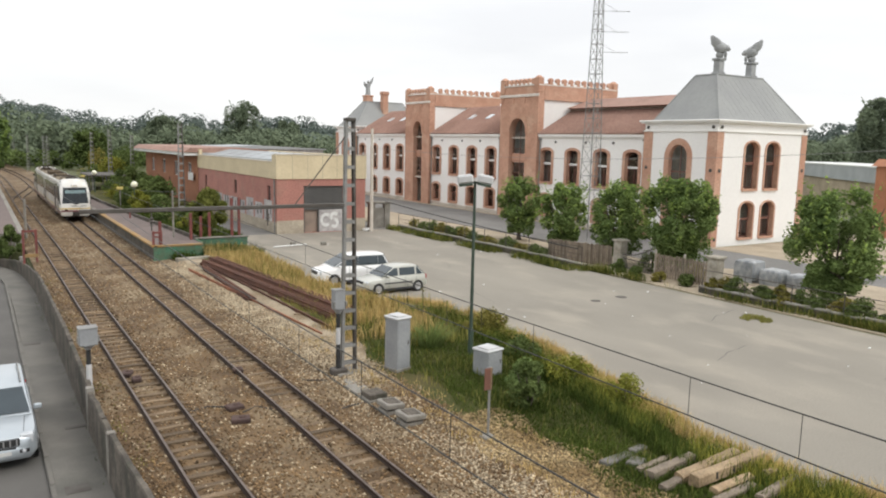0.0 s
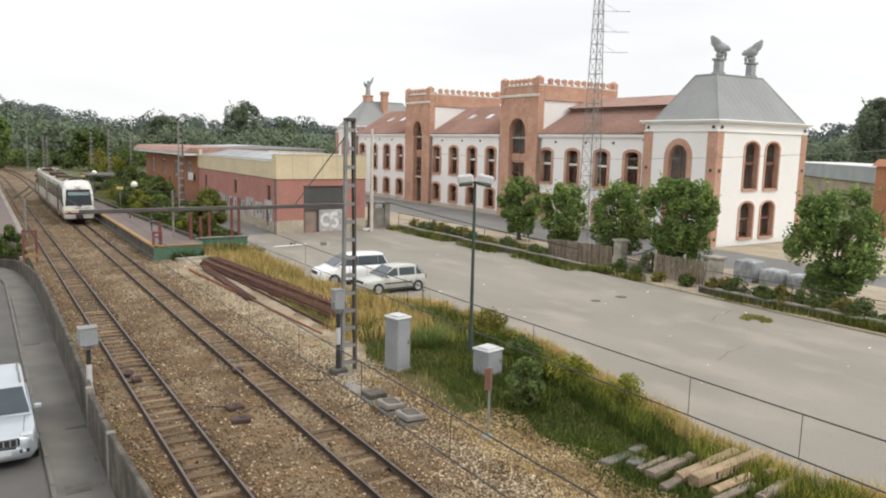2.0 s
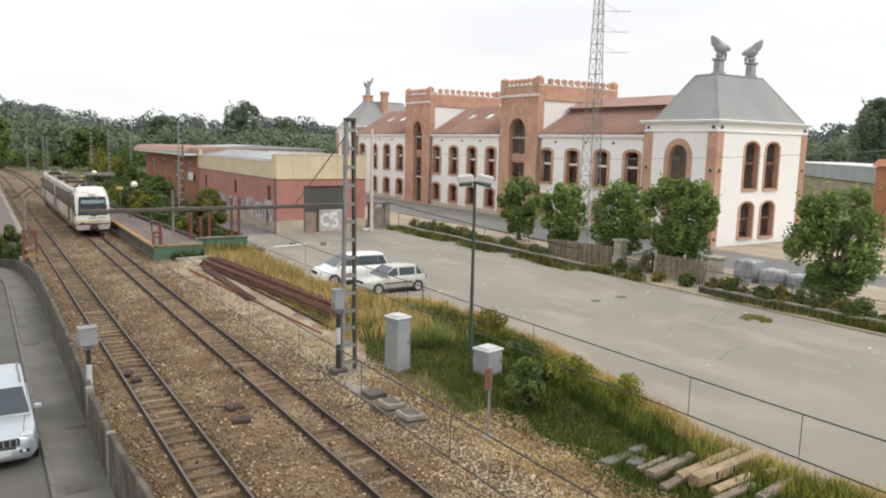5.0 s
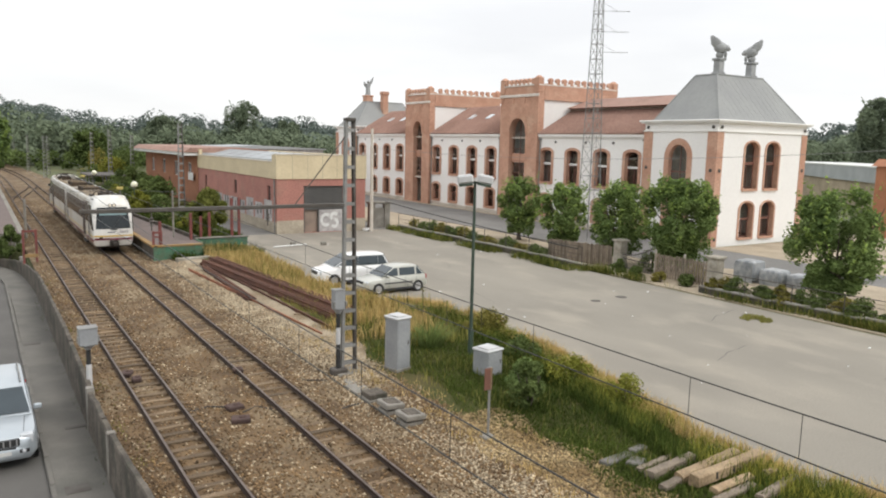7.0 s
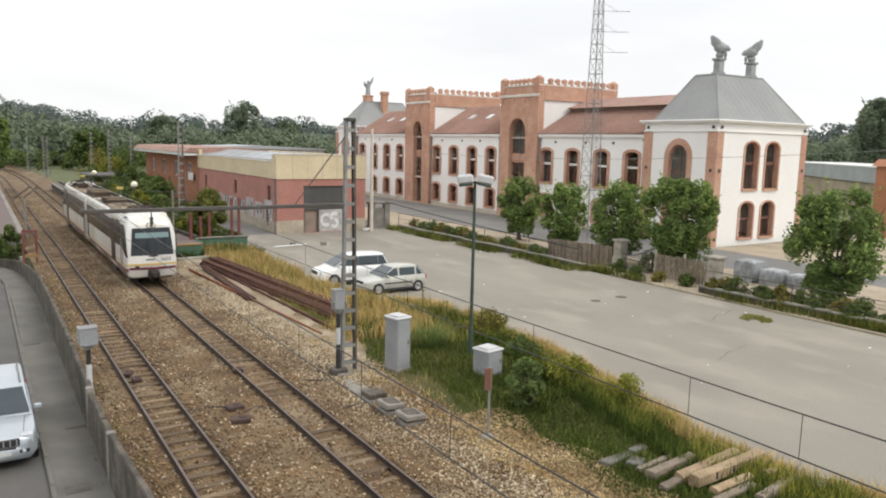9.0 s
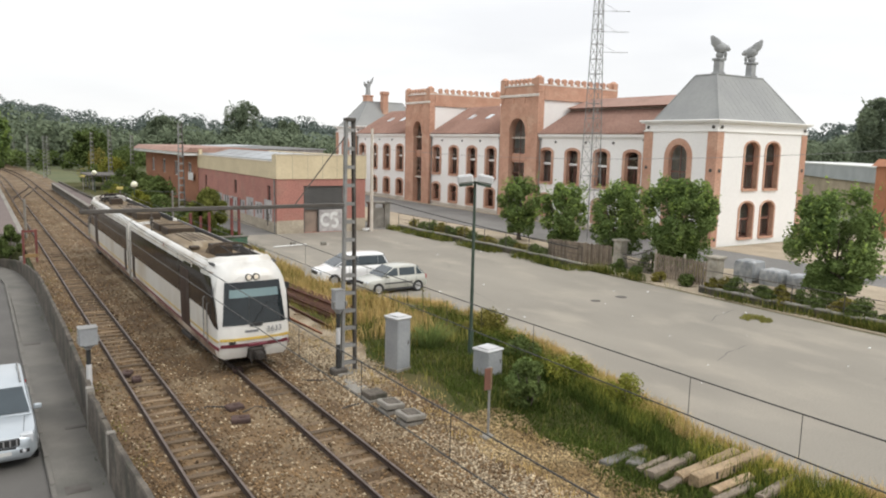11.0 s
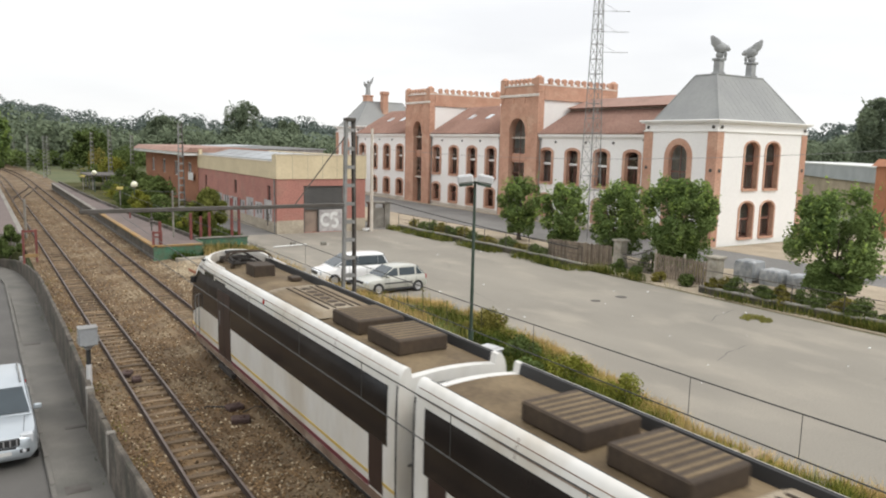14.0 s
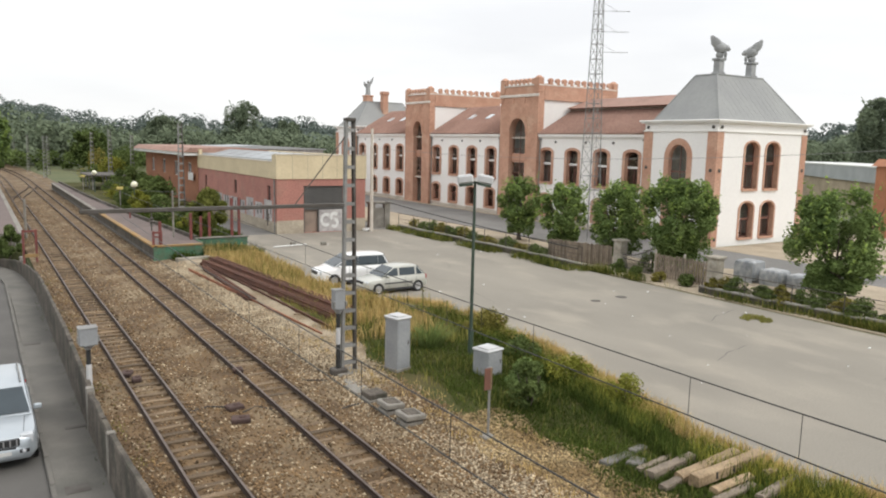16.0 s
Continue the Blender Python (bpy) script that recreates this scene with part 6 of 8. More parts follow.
    for x, y in ((13.35, 77.6), (13.0, 103.0)):
        g = thing("globe_lamp", (x, y, 0.92), "opal globe lamp on a green post", "lamp", "globe lamps")
        part("post", Mesh().lathe((x, y, 0.9), [(0.09, 0), (0.06, 0.4), (0.045, 2.2)], 8), GREEN_STEEL, g)
        part("globe", Mesh().lathe((x, y, 3.42), [(0.32 * math.sin(a) + 0.01, -0.32 * math.cos(a)) for a in (math.pi * i / 8 for i in range(9))], 12), GLOBE, g, smooth=True)


def build_boundary():
    rng = random.Random(6)
    wall = thing("wall_boundary", (34.4, 18, 0), "low crumbling stone wall at the car park's edge", "wall")
    wall["kind"] = "structure"

    def run(y0, y1, xa, xb, h):
        n = int((y1 - y0) / 1.5)
        for k in range(n):
            ya, yb = y0 + k * (y1 - y0) / n, y0 + (k + 1) * (y1 - y0) / n - 0.02
            x = xa + (xb - xa) * k / n
            hh = h * rng.uniform(0.85, 1.1)
            part("wall_block", Mesh().box(x - 0.14, ya, -0.1, x + 0.2, yb, hh, 0.03), WALLSTONE, wall)
            part("coping_stone", Mesh().box(x - 0.2, ya + 0.01, hh - 0.01, x + 0.26, yb - 0.01, hh + 0.09, 0.025), CONCRETE, wall)
    run(3.0, 27.0, 36.0, 34.8, 0.3)
    run(35.6, 61.0, 34.1, 33.95, 0.32)
    # wire fence on the wall
    for y0, y1, xa, xb, zt in ((3.0, 26.8, 36.0, 34.8, 1.35), (36.0, 61, 34.1, 33.95, 1.5)):
        f = thing("wire_fence", ((xa + xb) / 2, (y0 + y1) / 2, 0.3), "thin steel post and wire fence on the low wall", "fence", "wire fences")
        n = int((y1 - y0) / 2.6)
        pts = []
        for k in range(n + 1):
            t = k / n
            x, y = xa + (xb - xa) * t + 0.03, y0 + (y1 - y0) * t
            part("post", Mesh().tube((x, y, 0.3), (x, y, zt), 0.025), STEEL_DARK, f)
            pts.append((x, y))
        for z in (0.65, 0.95, zt - 0.03):
            part("wire", Mesh().path([(a, b, z) for a, b in pts], 0.012 if z < zt - 0.1 else 0.022, 5), STEEL_DARK, f)
    # gate: two piers, two leaves standing ajar, and a rusted sheet fence
    for y, x in ((35.2, 36.9), (27.25, 36.5)):
        m = Mesh().box(x - 0.34, y - 0.34, -0.05, x + 0.34, y + 0.34, 1.8, 0.03).box(x - 0.45, y - 0.45, 1.8, x + 0.45, y + 0.45, 1.95, 0.04).box(x - 0.4, y - 0.4, -0.05, x + 0.4, y + 0.4, 0.3, 0.03)
        solid("gate_pier", m, PIER, "weathered pale masonry gate pier with a cap", "gate pier", group="gate piers")

    def leaf(hx, hy, ex, ey, sweep):
        g = thing("iron_gate", (hx, hy, 0.05), "rusty dark iron gate leaf standing ajar", "gate", "gate leaves")
        a, b = Vector((hx, hy, 0)), Vector((ex, ey, 0))
        for z in (0.15, 0.75):
            part("rail", Mesh().tube(a + Vector((0, 0, z)), b + Vector((0, 0, z)), 0.03), STEEL_DARK, g)
        pts = [tuple(a.lerp(b, t) + Vector((0, 0, 1.0 + sweep * t ** 2))) for t in (i / 8 for i in range(9))]
        part("top_rail", Mesh().path(pts, 0.035), STEEL_DARK, g)
        n = 16
        for i in range(n + 1):
            t = i / n
            q = a.lerp(b, t)
            part("bar", Mesh().tube(q + Vector((0, 0, 0.1)), q + Vector((0, 0, 1.0 + sweep * t ** 2 + 0.12)), 0.016, n=5), STEEL_DARK, g)
    leaf(36.75, 34.8, 36.3, 31.9, 0.75)
    g = thing("slatted_gate", (36.4, 29.6, 0.05), "dark greyed slatted wooden gate leaf beside the pier", "gate", "gate leaves")
    for z in (0.35, 1.3):
        part("rail", Mesh().box(36.36, 27.65, z, 36.42, 31.6, z + 0.09, 0.01), TIMBER_GREY, g)
    for k in range(20):
        y = 27.7 + 0.2 * k
        part("slat", Mesh().box(36.3, y, 0.06, 36.355, y + 0.11, 1.5 + 0.06 * rng.uniform(-1, 1)), TIMBER_GREY, g)
    for y in (29.4, 31.65):
        part("post", Mesh().box(36.3, y - 0.05, -0.05, 36.45, y + 0.05, 1.75, 0.02), PIER, g)
    s = thing("sheet_fence", (35.6, 37.5, 0), "rust-brown slatted fence beside the gate pier", "fence")
    for k in range(34):
        t = k / 33
        x, y = 36.6 - 1.6 * t, 35.75 + 4.6 * t
        hh = 1.45 + 0.05 * rng.uniform(-1, 1)
        part("slat", Mesh().box(x - 0.05, y - 0.055, 0.02, x + 0.03, y + 0.055, hh), TIMBER_GREY, s)
    part("rail", Mesh().tube((36.65, 35.75, 1.15), (35.05, 40.35, 1.15), 0.03).tube((36.65, 35.75, 0.4), (35.05, 40.35, 0.4), 0.03), STEEL_DARK, s)
    # wrapped pallets behind the wall and a low stone gatehouse wall by the shed
    rng = random.Random(8)
    for x, y, w, h in ((40.7, 27.9, 1.25, 1.35), (41.1, 26.4, 1.25, 0.95), (41.6, 25.0, 1.1, 0.8)):
        rows = []
        for k, (z, f) in enumerate(((0.14, 1.0), (0.4, 1.04), (h * 0.75, 1.02), (h - 0.08, 0.98), (h, 0.8))):
            rows.append([(x + f * w / 2 * cx * (1 + 0.03 * rng.uniform(-1, 1)), y + f * w / 2 * cy * (1 + 0.03 * rng.uniform(-1, 1)), z) for cx, cy in ((-1, -1), (0, -1.03), (1, -1), (1.03, 0), (1, 1), (0, 1.03), (-1, 1), (-1.03, 0))])
        m = Mesh().grid([r + r[:1] for r in rows])
        m.add(rows[-1], [tuple(range(8))])
        for dx in (-0.45, 0, 0.45):
            m.box(x + dx * w - 0.05, y - w / 2, 0, x + dx * w + 0.05, y + w / 2, 0.14)
        solid("wrapped_pallet", m, PLASTIC_WRAP, "stacked goods wrapped in grey film on a pallet", "pallet", group="wrapped pallets")
    solid("gatehouse_wall", Mesh().box(31.5, 62.2, -0.05, 32.1, 62.7, 2.3, 0.04).box(32.1, 62.3, -0.05, 33.1, 62.6, 1.9, 0.03).box(33.1, 62.2, -0.05, 33.7, 62.7, 2.3, 0.04).box(31.4, 62.1, 2.3, 33.8, 62.8, 2.5, 0.03), CONCRETE, "grey rendered wall stub with a coping by the shed", "wall")
    solid("wooden_pole", Mesh().tube((30.47, 59.8, -0.05), (30.47, 59.8, 9.3), 0.17, 0.12, 10), STRING, "pale wooden cable pole", "pole")
    a, b = Vector((30.47, 59.8, 7.6)), Vector((40.6, 19.4, 8.35))
    solid("aerial_cable", Mesh().path([tuple(a.lerp(b, t) - Vector((0, 0, 2.9 * t * (1 - t)))) for t in (i / 14 for i in range(15))], 0.013, 5), STEEL, "thin grey cable strung from the pole", "cable")
    a, b = Vector((33.2, 62.3, 2.5)), Vector((34.1, 36.4, 1.3))
    solid("slung_cable", Mesh().path([tuple(a.lerp(b, t) - Vector((0, 0, 0.5 * t * (1 - t)))) for t in (i / 12 for i in range(13))], 0.04, 6), INK, "thick black cable slung along the fence", "cable")
    m = Mesh()
    for k in range(5):
        a, b, r = 30.5 + rng.uniform(-0.5, 0.5), 60.4 + rng.uniform(-0.3, 0.3), rng.uniform(0.16, 0.3)
        m.lathe((a, b, 0.0), [(r * 0.7, 0), (r, r * 0.5), (r * 0.75, r), (r * 0.2, r * 1.25)], 9)
    tagged(solid("rubbish_heap", m, FRAME_WHITE, "heap of white bags against the shed", "rubbish"), kind="stuff")
    for x, y in ((20.7, 54.0), (22.9, 53.2)):
        solid("concrete_foot", Mesh().box(x - 0.2, y - 0.15, 0, x + 0.2, y + 0.15, 0.28, 0.03), CONCRETE, "small concrete barrier foot on the asphalt", "barrier foot", group="barrier feet")
    solid("fallen_rail", Mesh().tube((18.9, 53.3, 0.06), (21.6, 53.5, 0.1), 0.05), FRAME_WHITE, "white bar lying on the asphalt", "bar")
    solid("timber_beam", Mesh().box(-1.6, -0.15, 0, 1.6, 0.15, 0.28, 0.02, Matrix.Translation((12.6, 50.2, -0.1)) @ Matrix.Rotation(0.15, 4, "Z")), PIER, "bleached timber beam lying by the platform end", "beam")


build_shed()
build_station()
build_platform()
build_boundary()


# ---- railway furniture ----
def build_mast(x, y, z, h, wide, group="lattice masts", label="grey steel ladder mast for the overhead line"):
    t = thing("catenary_mast", (x, y, z), label, "mast", group)
    top = wide * 0.55

    def half(k):
        return (wide + (top - wide) * k) / 2
    for s in (-1, 1):
        m = Mesh()
        for d in (-0.07, 0.07):
            m.add([(x + s * half(k) + s * e, y + d + f, z + k * h) for k in (0, 1) for e, f in ((-0.045, -0.012), (0.045, -0.012), (0.045, 0.012), (-0.045, 0.012))],
                  [(0, 1, 5, 4), (1, 2, 6, 5), (2, 3, 7, 6), (3, 0, 4, 7), (4, 5, 6, 7)])
        m.add([(x + s * half(k) + s * e, y + f, z + k * h) for k in (0, 1) for e, f in ((0.033, -0.07), (0.045, -0.07), (0.045, 0.07), (0.033, 0.07))],
              [(0, 1, 5, 4), (1, 2, 6, 5), (2, 3, 7, 6), (3, 0, 4, 7), (4, 5, 6, 7)])
        part("leg", m, STEEL if s < 0 else STEEL_DARK, t)
    n = int(h / 0.62)
    for k in range(n):
        f = (k + 0.5) / n
        part("batten", Mesh().box(x - half(f), y - 0.085, z + f * h - 0.06, x + half(f), y - 0.07, z + f * h + 0.06).box(x - half(f), y + 0.07, z + f * h - 0.06, x + half(f), y + 0.085, z + f * h + 0.06), STEEL, t)
    part("footing", Mesh().box(x - wide / 2 - 0.3, y - 0.4, z - 0.3, x + wide / 2 + 0.3, y + 0.4, z + 0.03, 0.03), CONCRETE, t)
    return t


def build_overhead():
    mast = build_mast(10.98, 23.25, -0.05, 8.85, 0.5, label="near grey steel ladder mast with a long cross beam")
    b = part("cross_beam", Mesh().box(2.5, 23.18, 5.86, 10.85, 23.32, 5.98, 0.015), STEEL_DARK, mast, "long dark steel cross beam")
    for cx in (4.45, 8.05):
        part("insulator", Mesh().lathe((cx, 23.25, 5.3), [(0.02, 0), (0.02, 0.15), (0.07, 0.17), (0.03, 0.22), (0.07, 0.27), (0.03, 0.32), (0.07, 0.37), (0.02, 0.42), (0.02, 0.58)], 8), STEEL_DARK, mast)
    part("top_cap", Mesh().box(10.8, 23.1, 8.78, 11.16, 23.4, 8.9, 0.02), STEEL_DARK, mast)
    part("stay", Mesh().tube((10.85, 23.25, 8.3), (9.0, 23.25, 5.98), 0.02), STEEL_DARK, mast)
    for cx, drops in ((4.45, (4.47, 6.7, 9.0, 11.35, 14.0, 17.0, 20.0)), (8.05, (2.9, 4.66, 6.27, 9.59, 11.15, 14.0, 17.0, 20.0))):
        w = thing("overhead_line", (cx, 20, 4.5), "thin contact wire and carrier wire over the track", "overhead wire", "overhead lines")

        def upper(y):
            s = (y - 11) / 27.0
            return 5.02 + 0.5 * min(abs(s), 1.0) ** 2 if y < 38 else 5.52 - 0.5 * (1 - ((y - 50.0) / 26.0) ** 2 if abs(y - 50) < 26 else 0)
        part("contact_wire", Mesh().path([(cx, y, 4.5) for y in (-12, 5, 23, 45, 75, 110, 135)], 0.01, 5), WIRE, w)
        part("carrier_wire", Mesh().path([(cx, y, upper(y)) for y in (-12, -6, 0, 5, 11, 17, 23, 30, 37, 45, 55, 65, 75, 110, 135)], 0.01, 5), WIRE, w)
        for y in drops:
            part("dropper", Mesh().tube((cx, y, 4.5), (cx, y, upper(y)), 0.005, n=4), WIRE, w)
    for x, y, h in ((15.9, 69.1, 8.5), (16.8, 115.8, 8.2), (16.35, 131, 7.9), (19.7, 115.3, 7.5)):
        build_mast(x, y, 0.88, h, 0.55)
    for x, y, h in ((1.6, 96, 7.6), (0.6, 150, 8), (11.5, 158, 8), (0.5, 185, 8), (10.6, 190, 8), (9.0, 215, 8), (13.2, 172, 8), (7.6, 235, 8.5), (-2, 210, 8.2)):
        build_mast(x, y, -0.1 if y > 128 else 0.88, h, 0.5)


def build_lineside():
    # signal boxes on striped posts
    for x, y, z, zb, zt, lab in ((10.55, 23.2, -0.05, 2.27, 2.95, "grey junction box on a black and white post"), (2.78, 25.2, 0.1, 1.5, 2.05, "grey junction box on a dark post at the wall")):
        t = thing("junction_box", (x, y, z), lab, "junction box", "junction boxes")
        g = 0.07 if x < 5 else 0.0
        part("case", Mesh().box(x - 0.2 - g, y - 0.16 - g, zb, x + 0.2 + g, y + 0.16 + g, zt, 0.025), CABINET, t)
        part("neck", Mesh().lathe((x, y, zb - 0.16), [(0.09, 0), (0.12, 0.06), (0.2 + g, 0.162)], 10), CABINET, t)
        for e in (-1, 1):
            part("lug", Mesh().box(x + e * (0.22 + g) - 0.03, y - 0.2, zb + 0.1, x + e * (0.22 + g) + 0.03, y - 0.05, zb + 0.3, 0.01), STEEL, t)
        part("lid", Mesh().box(x - 0.22 - g, y - 0.18 - g, zt, x + 0.22 + g, y + 0.18 + g, zt + 0.03, 0.01), STEEL, t)
        part("post", Mesh().tube((x, y, z + 0.75), (x, y, zb), 0.075, n=10), INK, t, "black-painted post")
        part("sleeve", Mesh().tube((x, y, z), (x, y, z + 0.75), 0.085, n=10), CABINET_TOP if x < 5 else INK, t)
        if x > 5:
            part("sleeve", Mesh().tube((x, y, 1.0), (x, y, 1.6), 0.082, n=10), CABINET_TOP, t)
            part("base_block", Mesh().box(x - 0.25, y - 0.22, z - 0.1, x + 0.3, y + 0.22, z + 0.18, 0.04), STEEL_DARK, t)
    # cabinets
    for x, y, w, d, h, lab in ((12.56, 22.5, 0.62, 0.7, 1.98, "tall grey steel relay cabinet in the grass"), (14.95, 20.25, 0.75, 0.72, 1.05, "low grey steel cabinet in the grass")):
        c = thing("relay_cabinet", (x, y, -0.02), lab, "cabinet", "relay cabinets")
        R = Matrix.Translation((x, y, 0)) @ Matrix.Rotation(0.2, 4, "Z")
        part("case", Mesh().box(-w / 2, -d / 2, 0.06, w / 2, d / 2, h - 0.1, 0.02, R), CABINET, c)
        part("plinth", Mesh().box(-w / 2 - 0.04, -d / 2 - 0.04, -0.1, w / 2 + 0.04, d / 2 + 0.04, 0.08, 0.01, R), CONCRETE, c)
        part("lid", Mesh().box(-w / 2 - 0.04, -d / 2 - 0.04, h - 0.1, w / 2 + 0.04, d / 2 + 0.04, h - 0.02, 0.03, R).box(-w / 2 + 0.06, -d / 2 + 0.06, h - 0.02, w / 2 - 0.06, d / 2 - 0.06, h + 0.03, 0.03, R), CABINET_TOP, c, "pale rounded lid")
        dr = part("door", Mesh().box(-w / 2 + 0.04, -d / 2 - 0.012, 0.14, w / 2 - 0.04, -d / 2 + 0.001, h - 0.17, 0.004, R), CABINET, c)
        part("handle", Mesh().box(w / 2 - 0.14, -d / 2 - 0.035, h * 0.48, w / 2 - 0.1, -d / 2 - 0.01, h * 0.48 + 0.14, 0.006, R), STEEL_DARK, dr)
    # sign seen from behind
    s = thing("track_sign", (11.72, 15.75, -0.1), "small wooden-backed sign on a thin steel post", "sign")
    part("post", Mesh().tube((11.72, 15.75, -0.1), (11.72, 15.75, 2.03), 0.035), STEEL, s)
    part("board", Mesh().box(11.52, 15.70, 1.4, 11.72, 15.73, 2.02, 0.005), FRAME_BROWN, s)
    part("edge_strip", Mesh().box(11.72, 15.69, 1.4, 11.76, 15.74, 2.02, 0.005), TIMBER, s)
    part("bracket", Mesh().box(11.66, 15.72, 1.4, 11.8, 15.8, 2.0, 0.01), RUST, s)
    part("footing", Mesh().box(11.55, 15.6, -0.15, 11.9, 15.92, 0.06, 0.03), CONCRETE, s)
    # concrete cable covers
    rng = random.Random(12)
    for x, y, w, d, h in ((10.44, 19.1, 0.55, 0.6, 0.27), (10.5, 18.0, 0.58, 0.6, 0.27), (10.55, 20.4, 0.75, 0.75, 0.14), (10.65, 21.5, 0.85, 0.95, 0.03), (10.9, 22.3, 1.0, 0.6, 0.03)):
        m = Mesh().box(-w / 2, -d / 2, -0.05, w / 2, d / 2, h * 0.35, 0.01, Matrix.Translation((x, y, -0.1)))
        if h > 0.2:
            m.box(-w / 2 - 0.05, -d / 2 - 0.05, h * 0.55, w / 2 + 0.05, d / 2 + 0.05, h + 0.05, 0.03, Matrix.Translation((x, y, -0.1)) @ Matrix.Rotation(rng.uniform(-0.12, 0.12), 4, "Z") @ Matrix.Rotation(0.08, 4, "Y"))
            m.box(-w / 2 + 0.13, -d / 2 + 0.13, h * 0.3, w / 2 - 0.13, d / 2 - 0.13, h * 0.6, 0, Matrix.Translation((x, y, -0.1)))
        pit = solid("cable_pit_cover", m, CONCRETE, "concrete cable pit cover beside the track", "pit cover", group="pit covers")
        if h > 0.1:
            part("lid", Mesh().box(-w / 2 + 0.06, -d / 2 + 0.06, h * 0.3, w / 2 - 0.06, d / 2 - 0.06, h + 0.075, 0.02, Matrix.Translation((x, y, -0.1)) @ Matrix.Rotation(0.08 if h > 0.2 else 0.0, 4, "Y")), WALLSTONE, pit, "dark mossy lid")
    for x, y, w, d in ((6.4, 21.7, 0.5, 0.4), (6.25, 20.6, 0.55, 0.42), (4.12, 26.7, 0.35, 0.5), (4.3, 25.9, 0.3, 0.4), (7.6, 25.3, 0.35, 0.4)):
        m = Mesh().box(-w / 2, -d / 2, -0.02, w / 2, d / 2, 0.13, 0.03, Matrix.Translation((x, y, -0.15)) @ Matrix.Rotation(rng.uniform(-0.4, 0.4), 4, "Z")).lathe((x + 0.05, y, -0.1), [(0.12, 0), (0.1, 0.1), (0.03, 0.13)], 8)
        solid("track_box", m, RUST_DARK, "dark rusted cable box in the ballast", "track box", group="track boxes")
    # cables on the ballast
    for pts in (((9.0, 19.9), (9.5, 20.15), (10.1, 20.2), (10.4, 20.4)), ((5.1, 22.0), (5.7, 22.2), (6.2, 21.9)), ((8.9, 23.4), (9.6, 23.0), (10.3, 22.7)), ((6.5, 21.2), (7.0, 21.5), (7.4, 21.0))):
        solid("cable", Mesh().path([(x, y, -0.12) for x, y in pts], 0.022), INK, "black cable lying on the ballast", "cable", group="lineside cables")
    # car park lamp
    lp = thing("street_lamp", (15.74, 22.46, 0.0), "dark green lamp post with two floodlight heads", "street lamp")
    part("post", Mesh().tube((15.74, 22.46, 0), (15.74, 22.46, 6.75), 0.075, 0.05, 10).tube((15.74, 22.46, 0), (15.74, 22.46, 1.1), 0.1, 0.1, 10), GREEN_STEEL, lp)
    part("footing", Mesh().box(15.5, 22.22, -0.1, 15.98, 22.7, 0.08, 0.03), CONCRETE, lp)
    part("crosspiece", Mesh().tube((15.45, 22.62, 6.7), (16.05, 22.28, 6.7), 0.03), STEEL_DARK, lp)
    for dx, dy, tilt in ((-0.31, 0.2, -0.12), (0.33, -0.18, 0.2)):
        R = Matrix.Translation((15.74 + dx, 22.46 + dy, 6.8)) @ Matrix.Rotation(-0.55, 4, "Z") @ Matrix.Rotation(tilt, 4, "Y")
        hd = part("lamp_head", Mesh().box(-0.29, -0.26, -0.14, 0.29, 0.26, 0.18, 0.06, R), CABINET_TOP, lp, "pale floodlight housing")
        part("lens", Mesh().box(-0.26, -0.23, -0.24, 0.26, 0.23, -0.14, 0.02, R), GREEN_STEEL, hd)


def build_rails_store():
    st = thing("rail_stack", (13, 39, 0), "stack of rusty brown rails in the weeds", "rail stack")
    prof = [(-0.06, 0), (0.06, 0), (0.06, 0.012), (0.01, 0.03), (0.01, 0.1), (0.035, 0.11), (0.035, 0.14), (-0.035, 0.14), (-0.035, 0.11), (-0.01, 0.1), (-0.01, 0.03), (-0.06, 0.012)]

    def rail(length):
        return Mesh().prism(prof, lambda u, v, w: (u, w, v), -length / 2, length / 2).data("rail", RUST)
    long = rail(17.6)
    rng = random.Random(21)
    a = math.atan2(13.55 - 12.1, 47.9 - 29.9)
    for layer in range(3):
        for k in range((12, 10, 5)[layer]):
            off = -0.4 + 0.135 * k + (0.065, 0.2, 0.75)[layer]
            x, y = 12.95 + off * math.cos(a), 38.9 + off * math.sin(a) + rng.uniform(-0.25, 0.25)
            piece("rail", long, st, (x + 0.05, y, 0.06 + 0.145 * layer), a + rng.uniform(-0.006, 0.006))
    for y in (32, 38, 44):
        part("bearer", Mesh().box(12.3, y - 0.1, -0.12, 14.6, y + 0.1, 0.06, 0.01), SLEEPER, st)
    bund = thing("rail_bundle", (11.8, 41, 0), "short bundle of orange-rusted rails", "rail bundle")
    short = Mesh().prism(prof, lambda u, v, w: (u, w, v), -5.0, 5.0).data("rail", RUST)
    for k in range(6):
        piece("rail", short, bund, (11.55 + 0.14 * (k % 4) + 0.07 * (k // 4), 41.0 + rng.uniform(-0.3, 0.3), -0.05 + 0.14 * (k // 4)), -0.035)
    solid("loose_rail", Mesh().prism(prof, lambda u, v, w: (11.5 + u - w * 0.058, 37.2 + w, v - 0.05), -9.1, 9.1), RUST_ORANGE, "single long rail with fresh orange rust", "rail")
    solid("loose_rail", Mesh().prism(prof, lambda u, v, w: (12.45 + u - w * 0.03, 37.5 + w, v + 0.02), -9.0, 9.0), RUST, "single dark rail lying beside the stack", "rail")


